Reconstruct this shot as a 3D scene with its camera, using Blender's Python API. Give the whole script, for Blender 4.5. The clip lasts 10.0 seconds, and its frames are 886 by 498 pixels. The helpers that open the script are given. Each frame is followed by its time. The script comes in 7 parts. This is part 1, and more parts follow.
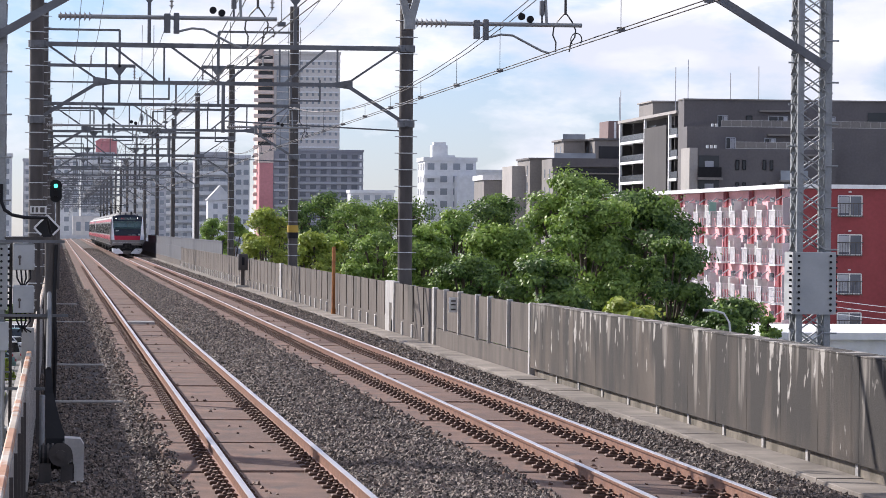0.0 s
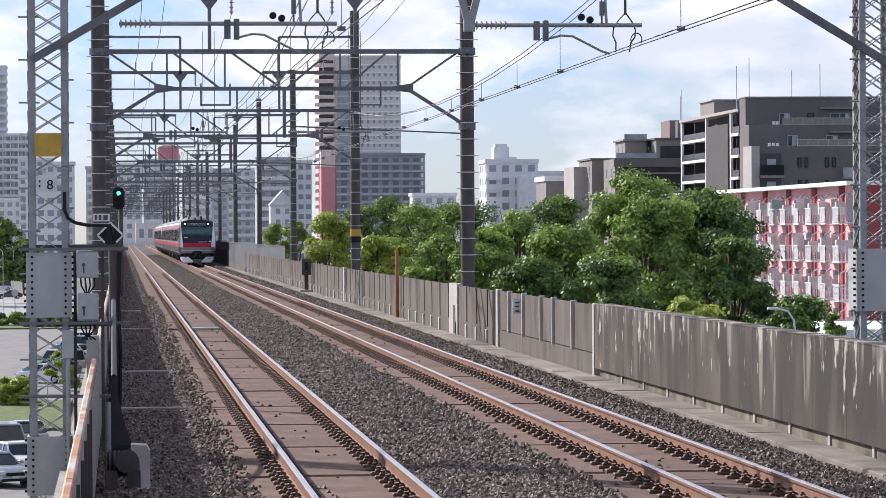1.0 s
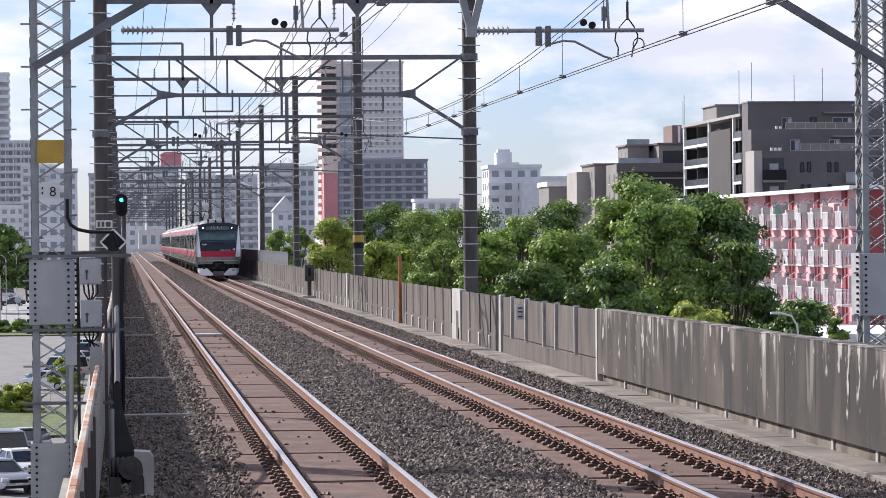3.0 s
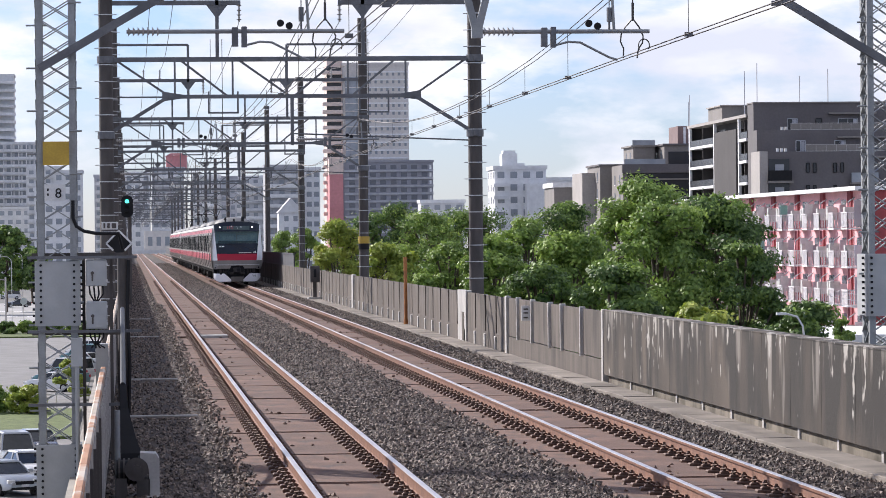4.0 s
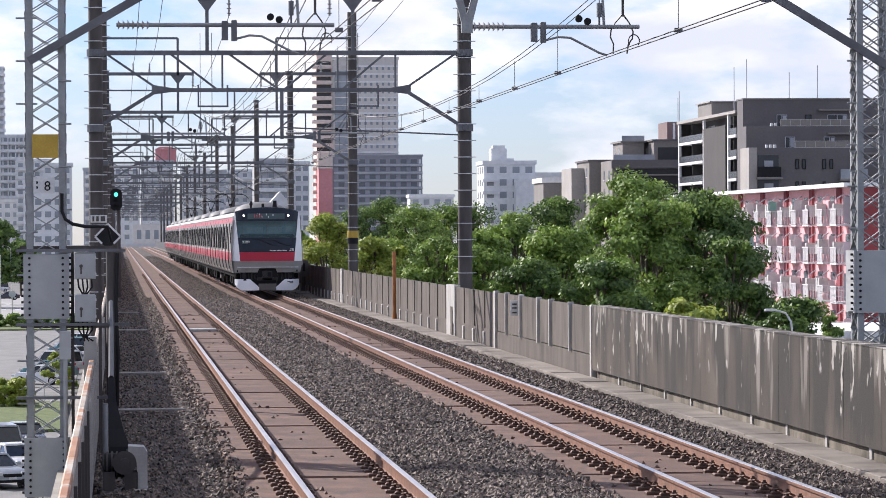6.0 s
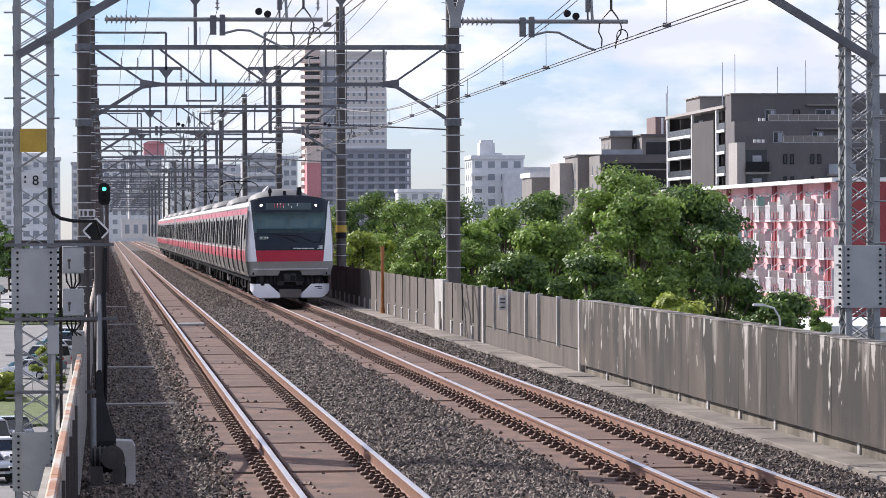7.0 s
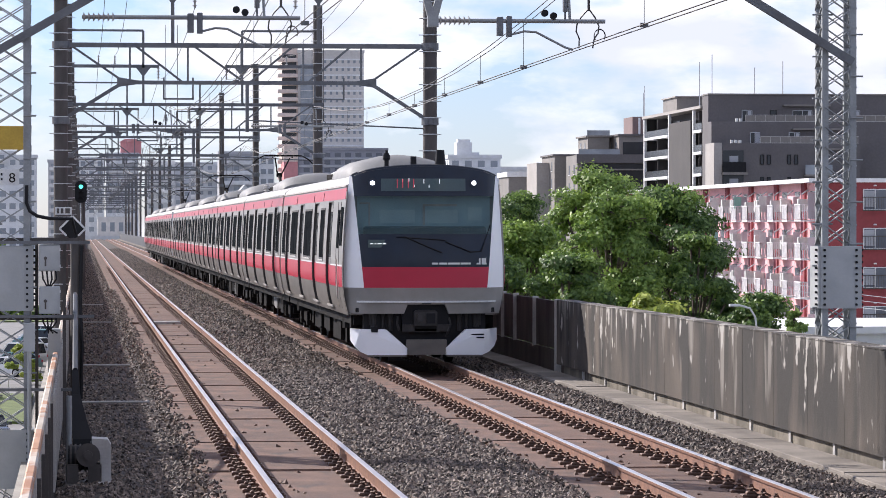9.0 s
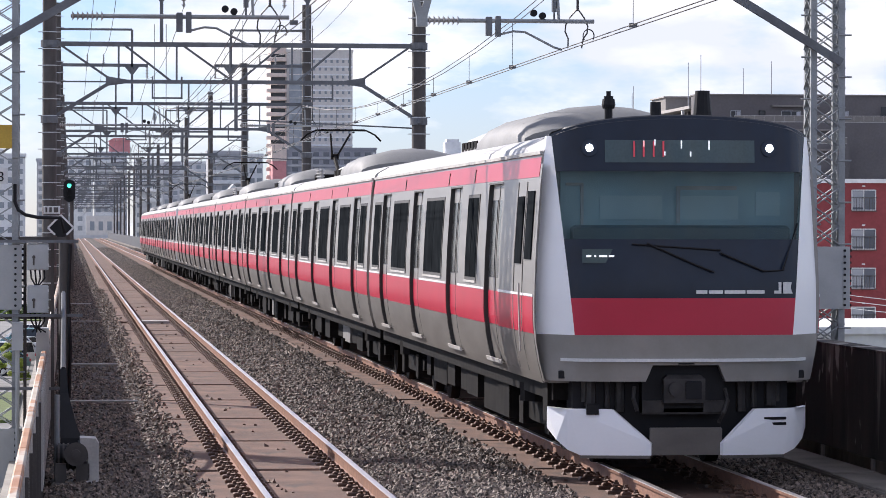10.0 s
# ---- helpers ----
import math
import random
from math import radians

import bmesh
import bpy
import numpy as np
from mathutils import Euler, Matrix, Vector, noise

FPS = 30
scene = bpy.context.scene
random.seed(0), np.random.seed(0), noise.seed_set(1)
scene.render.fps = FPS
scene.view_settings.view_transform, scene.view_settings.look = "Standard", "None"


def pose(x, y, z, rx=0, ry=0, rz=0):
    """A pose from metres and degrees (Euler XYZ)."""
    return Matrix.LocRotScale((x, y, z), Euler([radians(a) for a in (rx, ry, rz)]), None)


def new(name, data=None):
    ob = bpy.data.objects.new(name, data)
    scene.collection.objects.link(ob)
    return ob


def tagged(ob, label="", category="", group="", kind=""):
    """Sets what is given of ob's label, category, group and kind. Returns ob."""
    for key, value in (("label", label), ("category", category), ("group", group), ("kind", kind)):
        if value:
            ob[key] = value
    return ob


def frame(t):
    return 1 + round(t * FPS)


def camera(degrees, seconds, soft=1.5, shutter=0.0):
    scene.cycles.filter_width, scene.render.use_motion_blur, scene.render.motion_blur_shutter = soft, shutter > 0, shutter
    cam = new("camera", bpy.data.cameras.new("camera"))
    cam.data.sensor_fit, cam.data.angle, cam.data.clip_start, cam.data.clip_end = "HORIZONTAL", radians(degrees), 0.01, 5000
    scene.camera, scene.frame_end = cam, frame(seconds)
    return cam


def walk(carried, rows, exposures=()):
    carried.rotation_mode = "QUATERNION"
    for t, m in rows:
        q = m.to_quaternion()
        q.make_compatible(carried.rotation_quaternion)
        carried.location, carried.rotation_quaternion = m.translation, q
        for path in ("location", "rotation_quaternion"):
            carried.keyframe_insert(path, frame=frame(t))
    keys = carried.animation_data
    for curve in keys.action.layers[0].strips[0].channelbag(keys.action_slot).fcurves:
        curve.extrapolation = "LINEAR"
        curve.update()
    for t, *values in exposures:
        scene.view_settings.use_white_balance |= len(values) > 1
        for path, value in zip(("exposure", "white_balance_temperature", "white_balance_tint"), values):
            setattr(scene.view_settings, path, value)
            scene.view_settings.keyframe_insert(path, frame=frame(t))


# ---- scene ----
# ---- camera: held by hand on one spot, only its aim drifts ----
cam = camera(14.53, 10.0, soft=0.85)
EYE = 2.474
AIM = [  # seconds, yaw, pitch, roll
    (0, -6.343, -0.307, -0.494),
    (0.5, -5.747, -0.293, -0.059),
    (1, -5.310, -0.271, 0.319),
    (1.5, -5.151, -0.263, 0.452),
    (2, -5.266, -0.261, 0.415),
    (2.5, -5.299, -0.217, 0.460),
    (4, -5.171, -0.158, 0.556),
    (4.5, -5.153, -0.155, 0.500),
    (5, -5.184, -0.171, 0.465),
    (5.5, -5.256, -0.201, 0.345),
    (7, -5.546, -0.336, 0.249),
    (7.5, -5.642, -0.352, 0.178),
    (8, -5.730, -0.358, 0.154),
    (8.5, -5.823, -0.353, 0.107),
    (9, -5.930, -0.351, 0.022),
    (9.5, -6.026, -0.351, -0.017),
    (10, -6.119, -0.355, -0.098),
]
walk(cam, [(t, pose(0, 0, EYE, 90 + pitch, roll, yaw)) for t, yaw, pitch, roll in AIM], exposures=[(0, 0.50, 6450, 14), (1, 0.45, 6450, 14), (5, 0.50, 6450, 14), (7.5, 0.54, 6450, 14), (10, 0.60, 6450, 14)])

# ---- sky, sun ----
TO_SUN = Vector((-1.0, 1.15, 0.92)).normalized()
world = bpy.data.worlds.new("sky")
scene.world = world
world.use_nodes = True
wn, wl = world.node_tree.nodes, world.node_tree.links
wn.clear()
w_out = wn.new("ShaderNodeOutputWorld")
w_bg = wn.new("ShaderNodeBackground")
w_sky = wn.new("ShaderNodeTexSky")
w_sky.sky_type = "NISHITA"
w_sky.sun_disc = False
w_sky.sun_elevation = math.asin(TO_SUN.z)
w_sky.sun_rotation = math.atan2(TO_SUN.x, TO_SUN.y)
w_sky.dust_density = 0.3
w_sky.ozone_density = 3.0
w_tc = wn.new("ShaderNodeTexCoord")
w_map = wn.new("ShaderNodeMapping")
w_map.inputs["Scale"].default_value = (1.0, 1.0, 2.6)
w_map.inputs["Location"].default_value = (0.37, 0.11, 0.05)
w_n1 = wn.new("ShaderNodeTexNoise")
w_n1.inputs["Scale"].default_value = 13.0
w_n1.inputs["Detail"].default_value = 9.0
w_n1.inputs["Roughness"].default_value = 0.56
w_r1 = wn.new("ShaderNodeValToRGB")
w_r1.color_ramp.elements[0].position, w_r1.color_ramp.elements[1].position = 0.43, 0.56
w_n2 = wn.new("ShaderNodeTexNoise")
w_n2.inputs["Scale"].default_value = 17.0
w_n2.inputs["Detail"].default_value = 6.0
w_r2 = wn.new("ShaderNodeValToRGB")
w_r2.color_ramp.elements[0].position, w_r2.color_ramp.elements[1].position = 0.38, 0.62
w_r2.color_ramp.elements[0].color = (8.0, 8.5, 9.7, 1)
w_r2.color_ramp.elements[1].color = (11.3, 11.4, 11.7, 1)
w_gain = wn.new("ShaderNodeMix")
w_gain.data_type, w_gain.blend_type = "RGBA", "MIX"
wl.new(w_tc.outputs["Generated"], w_map.inputs["Vector"])
wl.new(w_map.outputs["Vector"], w_n1.inputs["Vector"])
wl.new(w_map.outputs["Vector"], w_n2.inputs["Vector"])
wl.new(w_n1.outputs["Fac"], w_r1.inputs["Fac"])
wl.new(w_n2.outputs["Fac"], w_r2.inputs["Fac"])
w_sep = wn.new("ShaderNodeSeparateXYZ")
w_high = wn.new("ShaderNodeMapRange")  # unseen overhead cloud, kept nearly as thick as at the horizon for ambient light
w_high.inputs["From Min"].default_value, w_high.inputs["From Max"].default_value = 0.12, 0.6
w_high.inputs["To Min"].default_value, w_high.inputs["To Max"].default_value = 1.0, 0.95
w_mask = wn.new("ShaderNodeMath")
w_mask.operation = "MULTIPLY"
wl.new(w_tc.outputs["Generated"], w_sep.inputs[0])
wl.new(w_sep.outputs["Z"], w_high.inputs["Value"])
wl.new(w_r1.outputs["Color"], w_mask.inputs[0])
wl.new(w_high.outputs["Result"], w_mask.inputs[1])
wl.new(w_mask.outputs["Value"], w_gain.inputs[0])
w_tint = wn.new("ShaderNodeMix")
w_tint.data_type, w_tint.blend_type = "RGBA", "MULTIPLY"
w_tint.inputs[0].default_value = 1.0
w_tint.inputs[7].default_value = (0.85, 0.97, 1.38, 1)
wl.new(w_sky.outputs["Color"], w_tint.inputs[6])
wl.new(w_tint.outputs[2], w_gain.inputs[6])
wl.new(w_r2.outputs["Color"], w_gain.inputs[7])
wl.new(w_gain.outputs[2], w_bg.inputs["Color"])
wl.new(w_bg.outputs["Background"], w_out.inputs["Surface"])
w_bg.inputs["Strength"].default_value = 0.072

sun_data = bpy.data.lights.new("sun", "SUN")
sun_data.energy, sun_data.angle, sun_data.color = 4.7, radians(0.53), (1.0, 0.95, 0.885)
sun = new("sun", sun_data)
sun.rotation_mode = "QUATERNION"
sun.rotation_quaternion = TO_SUN.to_track_quat("Z", "Y")
sun.location = TO_SUN * 60


# ---- mesh and material helpers ----
class M:
    """Collects vertices and faces of one mesh."""

    def __init__(self):
        self.v, self.f = [], []

    def add(self, vs, fs):
        n = len(self.v)
        self.v += [tuple(p) for p in vs]
        self.f += [tuple(i + n for i in f) for f in fs]
        return self

    def box(self, x0, x1, y0, y1, z0, z1):
        vs = [(x, y, z) for z in (z0, z1) for y in (y0, y1) for x in (x0, x1)]
        return self.add(vs, [(0, 2, 3, 1), (4, 5, 7, 6), (0, 1, 5, 4), (2, 6, 7, 3), (0, 4, 6, 2), (1, 3, 7, 5)])

    def bevel_box(self, x0, x1, y0, y1, z0, z1, b):
        """A box whose upper edges are chamfered by b."""
        vs = [(x, y, z0) for y in (y0, y1) for x in (x0, x1)]
        vs += [(x, y, z1 - b) for y in (y0, y1) for x in (x0, x1)]
        vs += [(x, y, z1) for y in (y0 + b, y1 - b) for x in (x0 + b, x1 - b)]
        fs = [(0, 2, 3, 1), (8, 9, 11, 10)]
        for k in (0, 4):
            fs += [(k, k + 1, k + 5, k + 4), (k + 2, k + 6, k + 7, k + 3), (k, k + 4, k + 6, k + 2), (k + 1, k + 3, k + 7, k + 5)]
        return self.add(vs, fs)

    def beam(self, a, b, w, h=None, up=(0, 0, 1)):
        a, b = Vector(a), Vector(b)
        h = h or w
        d = (b - a).normalized()
        u = Vector(up)
        if abs(d.dot(u)) > 0.98:
            u = Vector((0, 1, 0))
        s = d.cross(u).normalized() * (w / 2)
        t = s.cross(d).normalized() * (h / 2)
        vs = [p + i * s + j * t for p in (a, b) for i, j in ((-1, -1), (1, -1), (1, 1), (-1, 1))]
        return self.add(vs, [(0, 1, 2, 3), (7, 6, 5, 4), (0, 4, 5, 1), (1, 5, 6, 2), (2, 6, 7, 3), (3, 7, 4, 0)])

    def cyl(self, a, b, r, r2=None, n=10, caps=True):
        a, b = Vector(a), Vector(b)
        r2 = r if r2 is None else r2
        d = (b - a).normalized()
        u = Vector((0, 0, 1)) if abs(d.z) < 0.9 else Vector((1, 0, 0))
        s = d.cross(u).normalized()
        t = s.cross(d)
        ring = [(math.cos(2 * math.pi * i / n), math.sin(2 * math.pi * i / n)) for i in range(n)]
        vs = [a + r * (c * s + k * t) for c, k in ring] + [b + r2 * (c * s + k * t) for c, k in ring]
        fs = [(i, (i + 1) % n, n + (i + 1) % n, n + i) for i in range(n)]
        if caps:
            fs += [tuple(range(n))[::-1], tuple(range(n, 2 * n))]
        return self.add(vs, fs)

    def tube(self, pts, r, n=4):
        """A pipe along a chain of points."""
        pts = [Vector(p) for p in pts]
        rings = []
        for i, p in enumerate(pts):
            d = (pts[min(i + 1, len(pts) - 1)] - pts[max(i - 1, 0)]).normalized()
            u = Vector((0, 0, 1)) if abs(d.z) < 0.9 else Vector((1, 0, 0))
            s = d.cross(u).normalized()
            t = s.cross(d)
            rings += [p + r * (math.cos(2 * math.pi * k / n) * s + math.sin(2 * math.pi * k / n) * t) for k in range(n)]
        fs = [(i * n + k, i * n + (k + 1) % n, (i + 1) * n + (k + 1) % n, (i + 1) * n + k) for i in range(len(pts) - 1) for k in range(n)]
        m = len(pts) * n
        fs += [tuple(range(n))[::-1], tuple(range(m - n, m))]
        return self.add(rings, fs)

    def loft(self, sections, closed=False, caps=False):
        n = len(sections[0])
        vs = [p for s in sections for p in s]
        k = n if closed else n - 1
        fs = [(i * n + j, i * n + (j + 1) % n, (i + 1) * n + (j + 1) % n, (i + 1) * n + j) for i in range(len(sections) - 1) for j in range(k)]
        if caps:
            fs += [tuple(range(n))[::-1], tuple(range(len(vs) - n, len(vs)))]
        return self.add(vs, fs)

    def prism(self, poly, axis, a, b):
        """A polygon of 2D points, pushed from a to b along an axis (0, 1 or 2)."""
        def at(p, d):
            q = list(p)
            q.insert(axis, d)
            return q
        n = len(poly)
        vs = [at(p, a) for p in poly] + [at(p, b) for p in poly]
        fs = [(i, (i + 1) % n, n + (i + 1) % n, n + i) for i in range(n)] + [tuple(range(n))[::-1], tuple(range(n, 2 * n))]
        return self.add(vs, fs)

    def mesh(self, name, material, smooth=False):
        me = bpy.data.meshes.new(name)
        me.from_pydata(self.v, [], self.f)
        bm = bmesh.new()
        bm.from_mesh(me)
        bmesh.ops.recalc_face_normals(bm, faces=bm.faces)
        bm.to_mesh(me)
        bm.free()
        if smooth:
            for p in me.polygons:
                p.use_smooth = True
            me.set_sharp_from_angle(angle=radians(38))
        me.materials.append(material)
        return me


def thing(name, label, category, at=(0, 0, 0), group="", kind=""):
    ob = tagged(new(name), label, category, group, kind)
    ob.location = at
    return ob


def part(name, m, material, parent, label="", smooth=False, kind="", at=None):
    """One mesh object under a thing or a part; m is an M or a mesh made before."""
    me = m.mesh(name, material, smooth) if isinstance(m, M) else m
    ob = new(name, me)
    ob.parent = parent
    if at is not None:
        ob.location = at
    return tagged(ob, label, kind=kind)


def solid(name, m, material, label, category, group="", kind="", smooth=False):
    return tagged(new(name, m.mesh(name, material, smooth)), label, category, group, kind)


def mat(name, a, b=None, rough=0.7, metal=0.0, scale=3.0, bump=0.0, bump_scale=40.0, stretch=(1, 1, 1), lo=0.35, hi=0.65, coat=0.0, per_object=0.0, second=None, fine=0.2):
    """Two tones mixed by large noise, a finer grain, relief, and some change from object to object."""
    b = b or tuple(c * 0.75 for c in a)
    ma = bpy.data.materials.new(name)
    ma.use_nodes = True
    n, l = ma.node_tree.nodes, ma.node_tree.links
    bs = n["Principled BSDF"]
    tc = n.new("ShaderNodeTexCoord")
    mp = n.new("ShaderNodeMapping")
    mp.inputs["Scale"].default_value = stretch
    l.new(tc.outputs["Object"], mp.inputs["Vector"])
    n1 = n.new("ShaderNodeTexNoise")
    n1.inputs["Scale"].default_value, n1.inputs["Detail"].default_value = scale, 5.0
    l.new(mp.outputs["Vector"], n1.inputs["Vector"])
    r1 = n.new("ShaderNodeValToRGB")
    r1.color_ramp.elements[0].position, r1.color_ramp.elements[1].position = lo, hi
    r1.color_ramp.elements[0].color, r1.color_ramp.elements[1].color = (*b, 1), (*a, 1)
    l.new(n1.outputs["Fac"], r1.inputs["Fac"])
    n2 = n.new("ShaderNodeTexNoise")
    n2.inputs["Scale"].default_value, n2.inputs["Detail"].default_value = bump_scale, 4.0
    l.new(tc.outputs["Object"], n2.inputs["Vector"])
    grain = n.new("ShaderNodeMapRange")
    grain.inputs["To Min"].default_value, grain.inputs["To Max"].default_value = 1 - fine, 1 + fine
    l.new(n2.outputs["Fac"], grain.inputs["Value"])
    hsv = n.new("ShaderNodeHueSaturation")
    l.new(r1.outputs["Color"], hsv.inputs["Color"])
    if per_object:
        oi = n.new("ShaderNodeObjectInfo")
        vary = n.new("ShaderNodeMapRange")
        vary.inputs["To Min"].default_value, vary.inputs["To Max"].default_value = 1 - per_object, 1 + per_object
        l.new(oi.outputs["Random"], vary.inputs["Value"])
        mul = n.new("ShaderNodeMath")
        mul.operation = "MULTIPLY"
        l.new(grain.outputs["Result"], mul.inputs[0])
        l.new(vary.outputs["Result"], mul.inputs[1])
        l.new(mul.outputs["Value"], hsv.inputs["Value"])
    else:
        l.new(grain.outputs["Result"], hsv.inputs["Value"])
    col = hsv.outputs["Color"]
    if second:  # streaks or stains: colour, stretch, scale, from, to
        c2, st2, sc2, lo2, hi2 = second
        m2 = n.new("ShaderNodeMapping")
        m2.inputs["Scale"].default_value = st2
        l.new(tc.outputs["Object"], m2.inputs["Vector"])
        n3 = n.new("ShaderNodeTexNoise")
        n3.inputs["Scale"].default_value, n3.inputs["Detail"].default_value = sc2, 4.0
        l.new(m2.outputs["Vector"], n3.inputs["Vector"])
        f3 = n.new("ShaderNodeMapRange")
        f3.inputs["From Min"].default_value, f3.inputs["From Max"].default_value = lo2, hi2
        l.new(n3.outputs["Fac"], f3.inputs["Value"])
        mx = n.new("ShaderNodeMix")
        mx.data_type = "RGBA"
        l.new(f3.outputs["Result"], mx.inputs[0])
        l.new(col, mx.inputs[6])
        mx.inputs[7].default_value = (*c2, 1)
        col = mx.outputs[2]
    l.new(col, bs.inputs["Base Color"])
    bs.inputs["Roughness"].default_value, bs.inputs["Metallic"].default_value = rough, metal
    bs.inputs["Coat Weight"].default_value = coat
    if bump:
        bp = n.new("ShaderNodeBump")
        bp.inputs["Strength"].default_value, bp.inputs["Distance"].default_value = bump, 0.02
        l.new(n2.outputs["Fac"], bp.inputs["Height"])
        l.new(bp.outputs["Normal"], bs.inputs["Normal"])
    return ma


def glow(name, colour, strength):
    ma = mat(name, colour, colour)
    bs = ma.node_tree.nodes["Principled BSDF"]
    bs.inputs["Emission Color"].default_value = (*colour, 1)
    bs.inputs["Emission Strength"].default_value = strength
    return ma


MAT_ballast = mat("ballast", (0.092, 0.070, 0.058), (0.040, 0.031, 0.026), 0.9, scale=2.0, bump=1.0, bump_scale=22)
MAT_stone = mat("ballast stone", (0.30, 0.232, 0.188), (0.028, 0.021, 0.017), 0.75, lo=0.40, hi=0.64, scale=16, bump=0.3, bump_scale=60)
MAT_slab = mat("track slab concrete", (0.165, 0.09, 0.062), (0.088, 0.048, 0.034), 0.85, scale=1.6, bump=0.35, bump_scale=30, per_object=0.14, second=((0.07, 0.048, 0.04), (1, 0.25, 1), 5, 0.52, 0.75))
MAT_grout = mat("rust-stained grout", (0.098, 0.062, 0.044), (0.052, 0.034, 0.026), 0.9, scale=2.2, bump=0.4)
MAT_rail = mat("rusty rail side", (0.27, 0.135, 0.085), (0.18, 0.09, 0.06), 0.6, 0.2, scale=6, bump=0.2)
MAT_railhead = mat("polished rail head", (0.78, 0.72, 0.68), (0.64, 0.58, 0.54), 0.36, 1.0, scale=2, stretch=(8, 0.4, 1))
MAT_clip = mat("rusty fastening iron", (0.15, 0.085, 0.06), (0.085, 0.05, 0.037), 0.7, 0.3, scale=12)
MAT_concrete = mat("concrete", (0.36, 0.335, 0.30), (0.26, 0.24, 0.215), 0.9, scale=1.2, bump=0.25, bump_scale=25)
MAT_walk = mat("walkway concrete", (0.27, 0.235, 0.20), (0.14, 0.12, 0.10), 0.9, scale=0.9, bump=0.25, bump_scale=25, per_object=0.08)
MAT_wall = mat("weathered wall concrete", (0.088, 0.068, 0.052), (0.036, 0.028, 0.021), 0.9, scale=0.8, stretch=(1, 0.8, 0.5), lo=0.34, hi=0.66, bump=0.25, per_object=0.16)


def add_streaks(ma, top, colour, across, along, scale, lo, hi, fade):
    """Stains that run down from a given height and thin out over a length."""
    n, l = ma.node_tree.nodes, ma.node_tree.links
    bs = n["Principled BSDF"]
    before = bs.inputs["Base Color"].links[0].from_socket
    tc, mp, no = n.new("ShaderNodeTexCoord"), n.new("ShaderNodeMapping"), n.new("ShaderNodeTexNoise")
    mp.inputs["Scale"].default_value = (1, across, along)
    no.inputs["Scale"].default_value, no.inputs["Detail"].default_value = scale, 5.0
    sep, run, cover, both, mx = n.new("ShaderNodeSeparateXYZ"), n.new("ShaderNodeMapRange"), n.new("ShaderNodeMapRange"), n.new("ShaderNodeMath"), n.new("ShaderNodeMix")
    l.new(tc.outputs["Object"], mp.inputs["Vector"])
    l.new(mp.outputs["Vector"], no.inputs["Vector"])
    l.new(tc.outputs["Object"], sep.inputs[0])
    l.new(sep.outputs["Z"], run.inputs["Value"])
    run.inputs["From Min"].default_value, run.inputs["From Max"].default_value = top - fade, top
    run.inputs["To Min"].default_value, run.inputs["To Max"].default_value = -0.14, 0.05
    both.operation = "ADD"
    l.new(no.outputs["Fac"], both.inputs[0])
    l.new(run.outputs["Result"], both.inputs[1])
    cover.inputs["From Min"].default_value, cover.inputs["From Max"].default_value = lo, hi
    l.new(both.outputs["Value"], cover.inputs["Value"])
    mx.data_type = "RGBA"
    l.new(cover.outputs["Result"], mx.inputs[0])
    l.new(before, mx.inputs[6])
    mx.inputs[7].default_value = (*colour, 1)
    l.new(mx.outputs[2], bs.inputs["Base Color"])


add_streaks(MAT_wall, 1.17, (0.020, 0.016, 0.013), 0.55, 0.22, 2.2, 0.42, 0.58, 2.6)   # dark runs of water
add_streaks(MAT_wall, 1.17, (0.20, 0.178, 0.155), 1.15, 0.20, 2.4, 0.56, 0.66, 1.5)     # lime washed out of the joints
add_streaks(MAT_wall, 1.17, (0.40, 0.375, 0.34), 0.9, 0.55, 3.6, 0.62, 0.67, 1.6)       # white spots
MAT_foot = mat("mossy foot concrete", (0.25, 0.215, 0.17), (0.10, 0.085, 0.062), 0.9, scale=1.6, bump=0.3, bump_scale=25, per_object=0.12, second=((0.06, 0.052, 0.035), (1, 1, 0.6), 2.5, 0.5, 0.72))
MAT_panel = mat("noise wall panel", (0.128, 0.104, 0.086), (0.082, 0.066, 0.054), 0.85, scale=1.0, stretch=(1, 2, 0.4), bump=0.15, per_object=0.1)
add_streaks(MAT_panel, 1.14, (0.045, 0.036, 0.029), 0.7, 0.25, 2.2, 0.50, 0.68, 2.2)
MAT_post = mat("galvanised post", (0.52, 0.50, 0.47), (0.40, 0.38, 0.36), 0.6, 0.3, scale=3)
MAT_dark = mat("dark opening", (0.03, 0.028, 0.027), (0.02, 0.018, 0.018), 0.9)
MAT_darkpanel = mat("dark blue noise panel", (0.075, 0.078, 0.09), (0.055, 0.057, 0.066), 0.6, scale=1)
MAT_steel = mat("grey painted steel", (0.33, 0.345, 0.35), (0.26, 0.27, 0.275), 0.55, 0.35, scale=3, bump=0.05)
MAT_mast = mat("weathered mast", (0.10, 0.088, 0.082), (0.065, 0.057, 0.053), 0.75, 0.1, scale=4, stretch=(1, 1, 0.3))
MAT_band = mat("zinc strap", (0.58, 0.58, 0.58), (0.45, 0.45, 0.45), 0.4, 0.6)
MAT_beam = mat("gantry steel", (0.17, 0.175, 0.185), (0.12, 0.122, 0.13), 0.55, 0.4, scale=3)
MAT_wire = mat("copper wire", (0.10, 0.095, 0.09), (0.07, 0.065, 0.06), 0.5, 0.6)
MAT_porcelain = mat("grey porcelain", (0.38, 0.37, 0.36), (0.3, 0.29, 0.28), 0.3)
MAT_yellow = mat("faded yellow plate", (0.55, 0.36, 0.05), (0.45, 0.29, 0.04), 0.6)
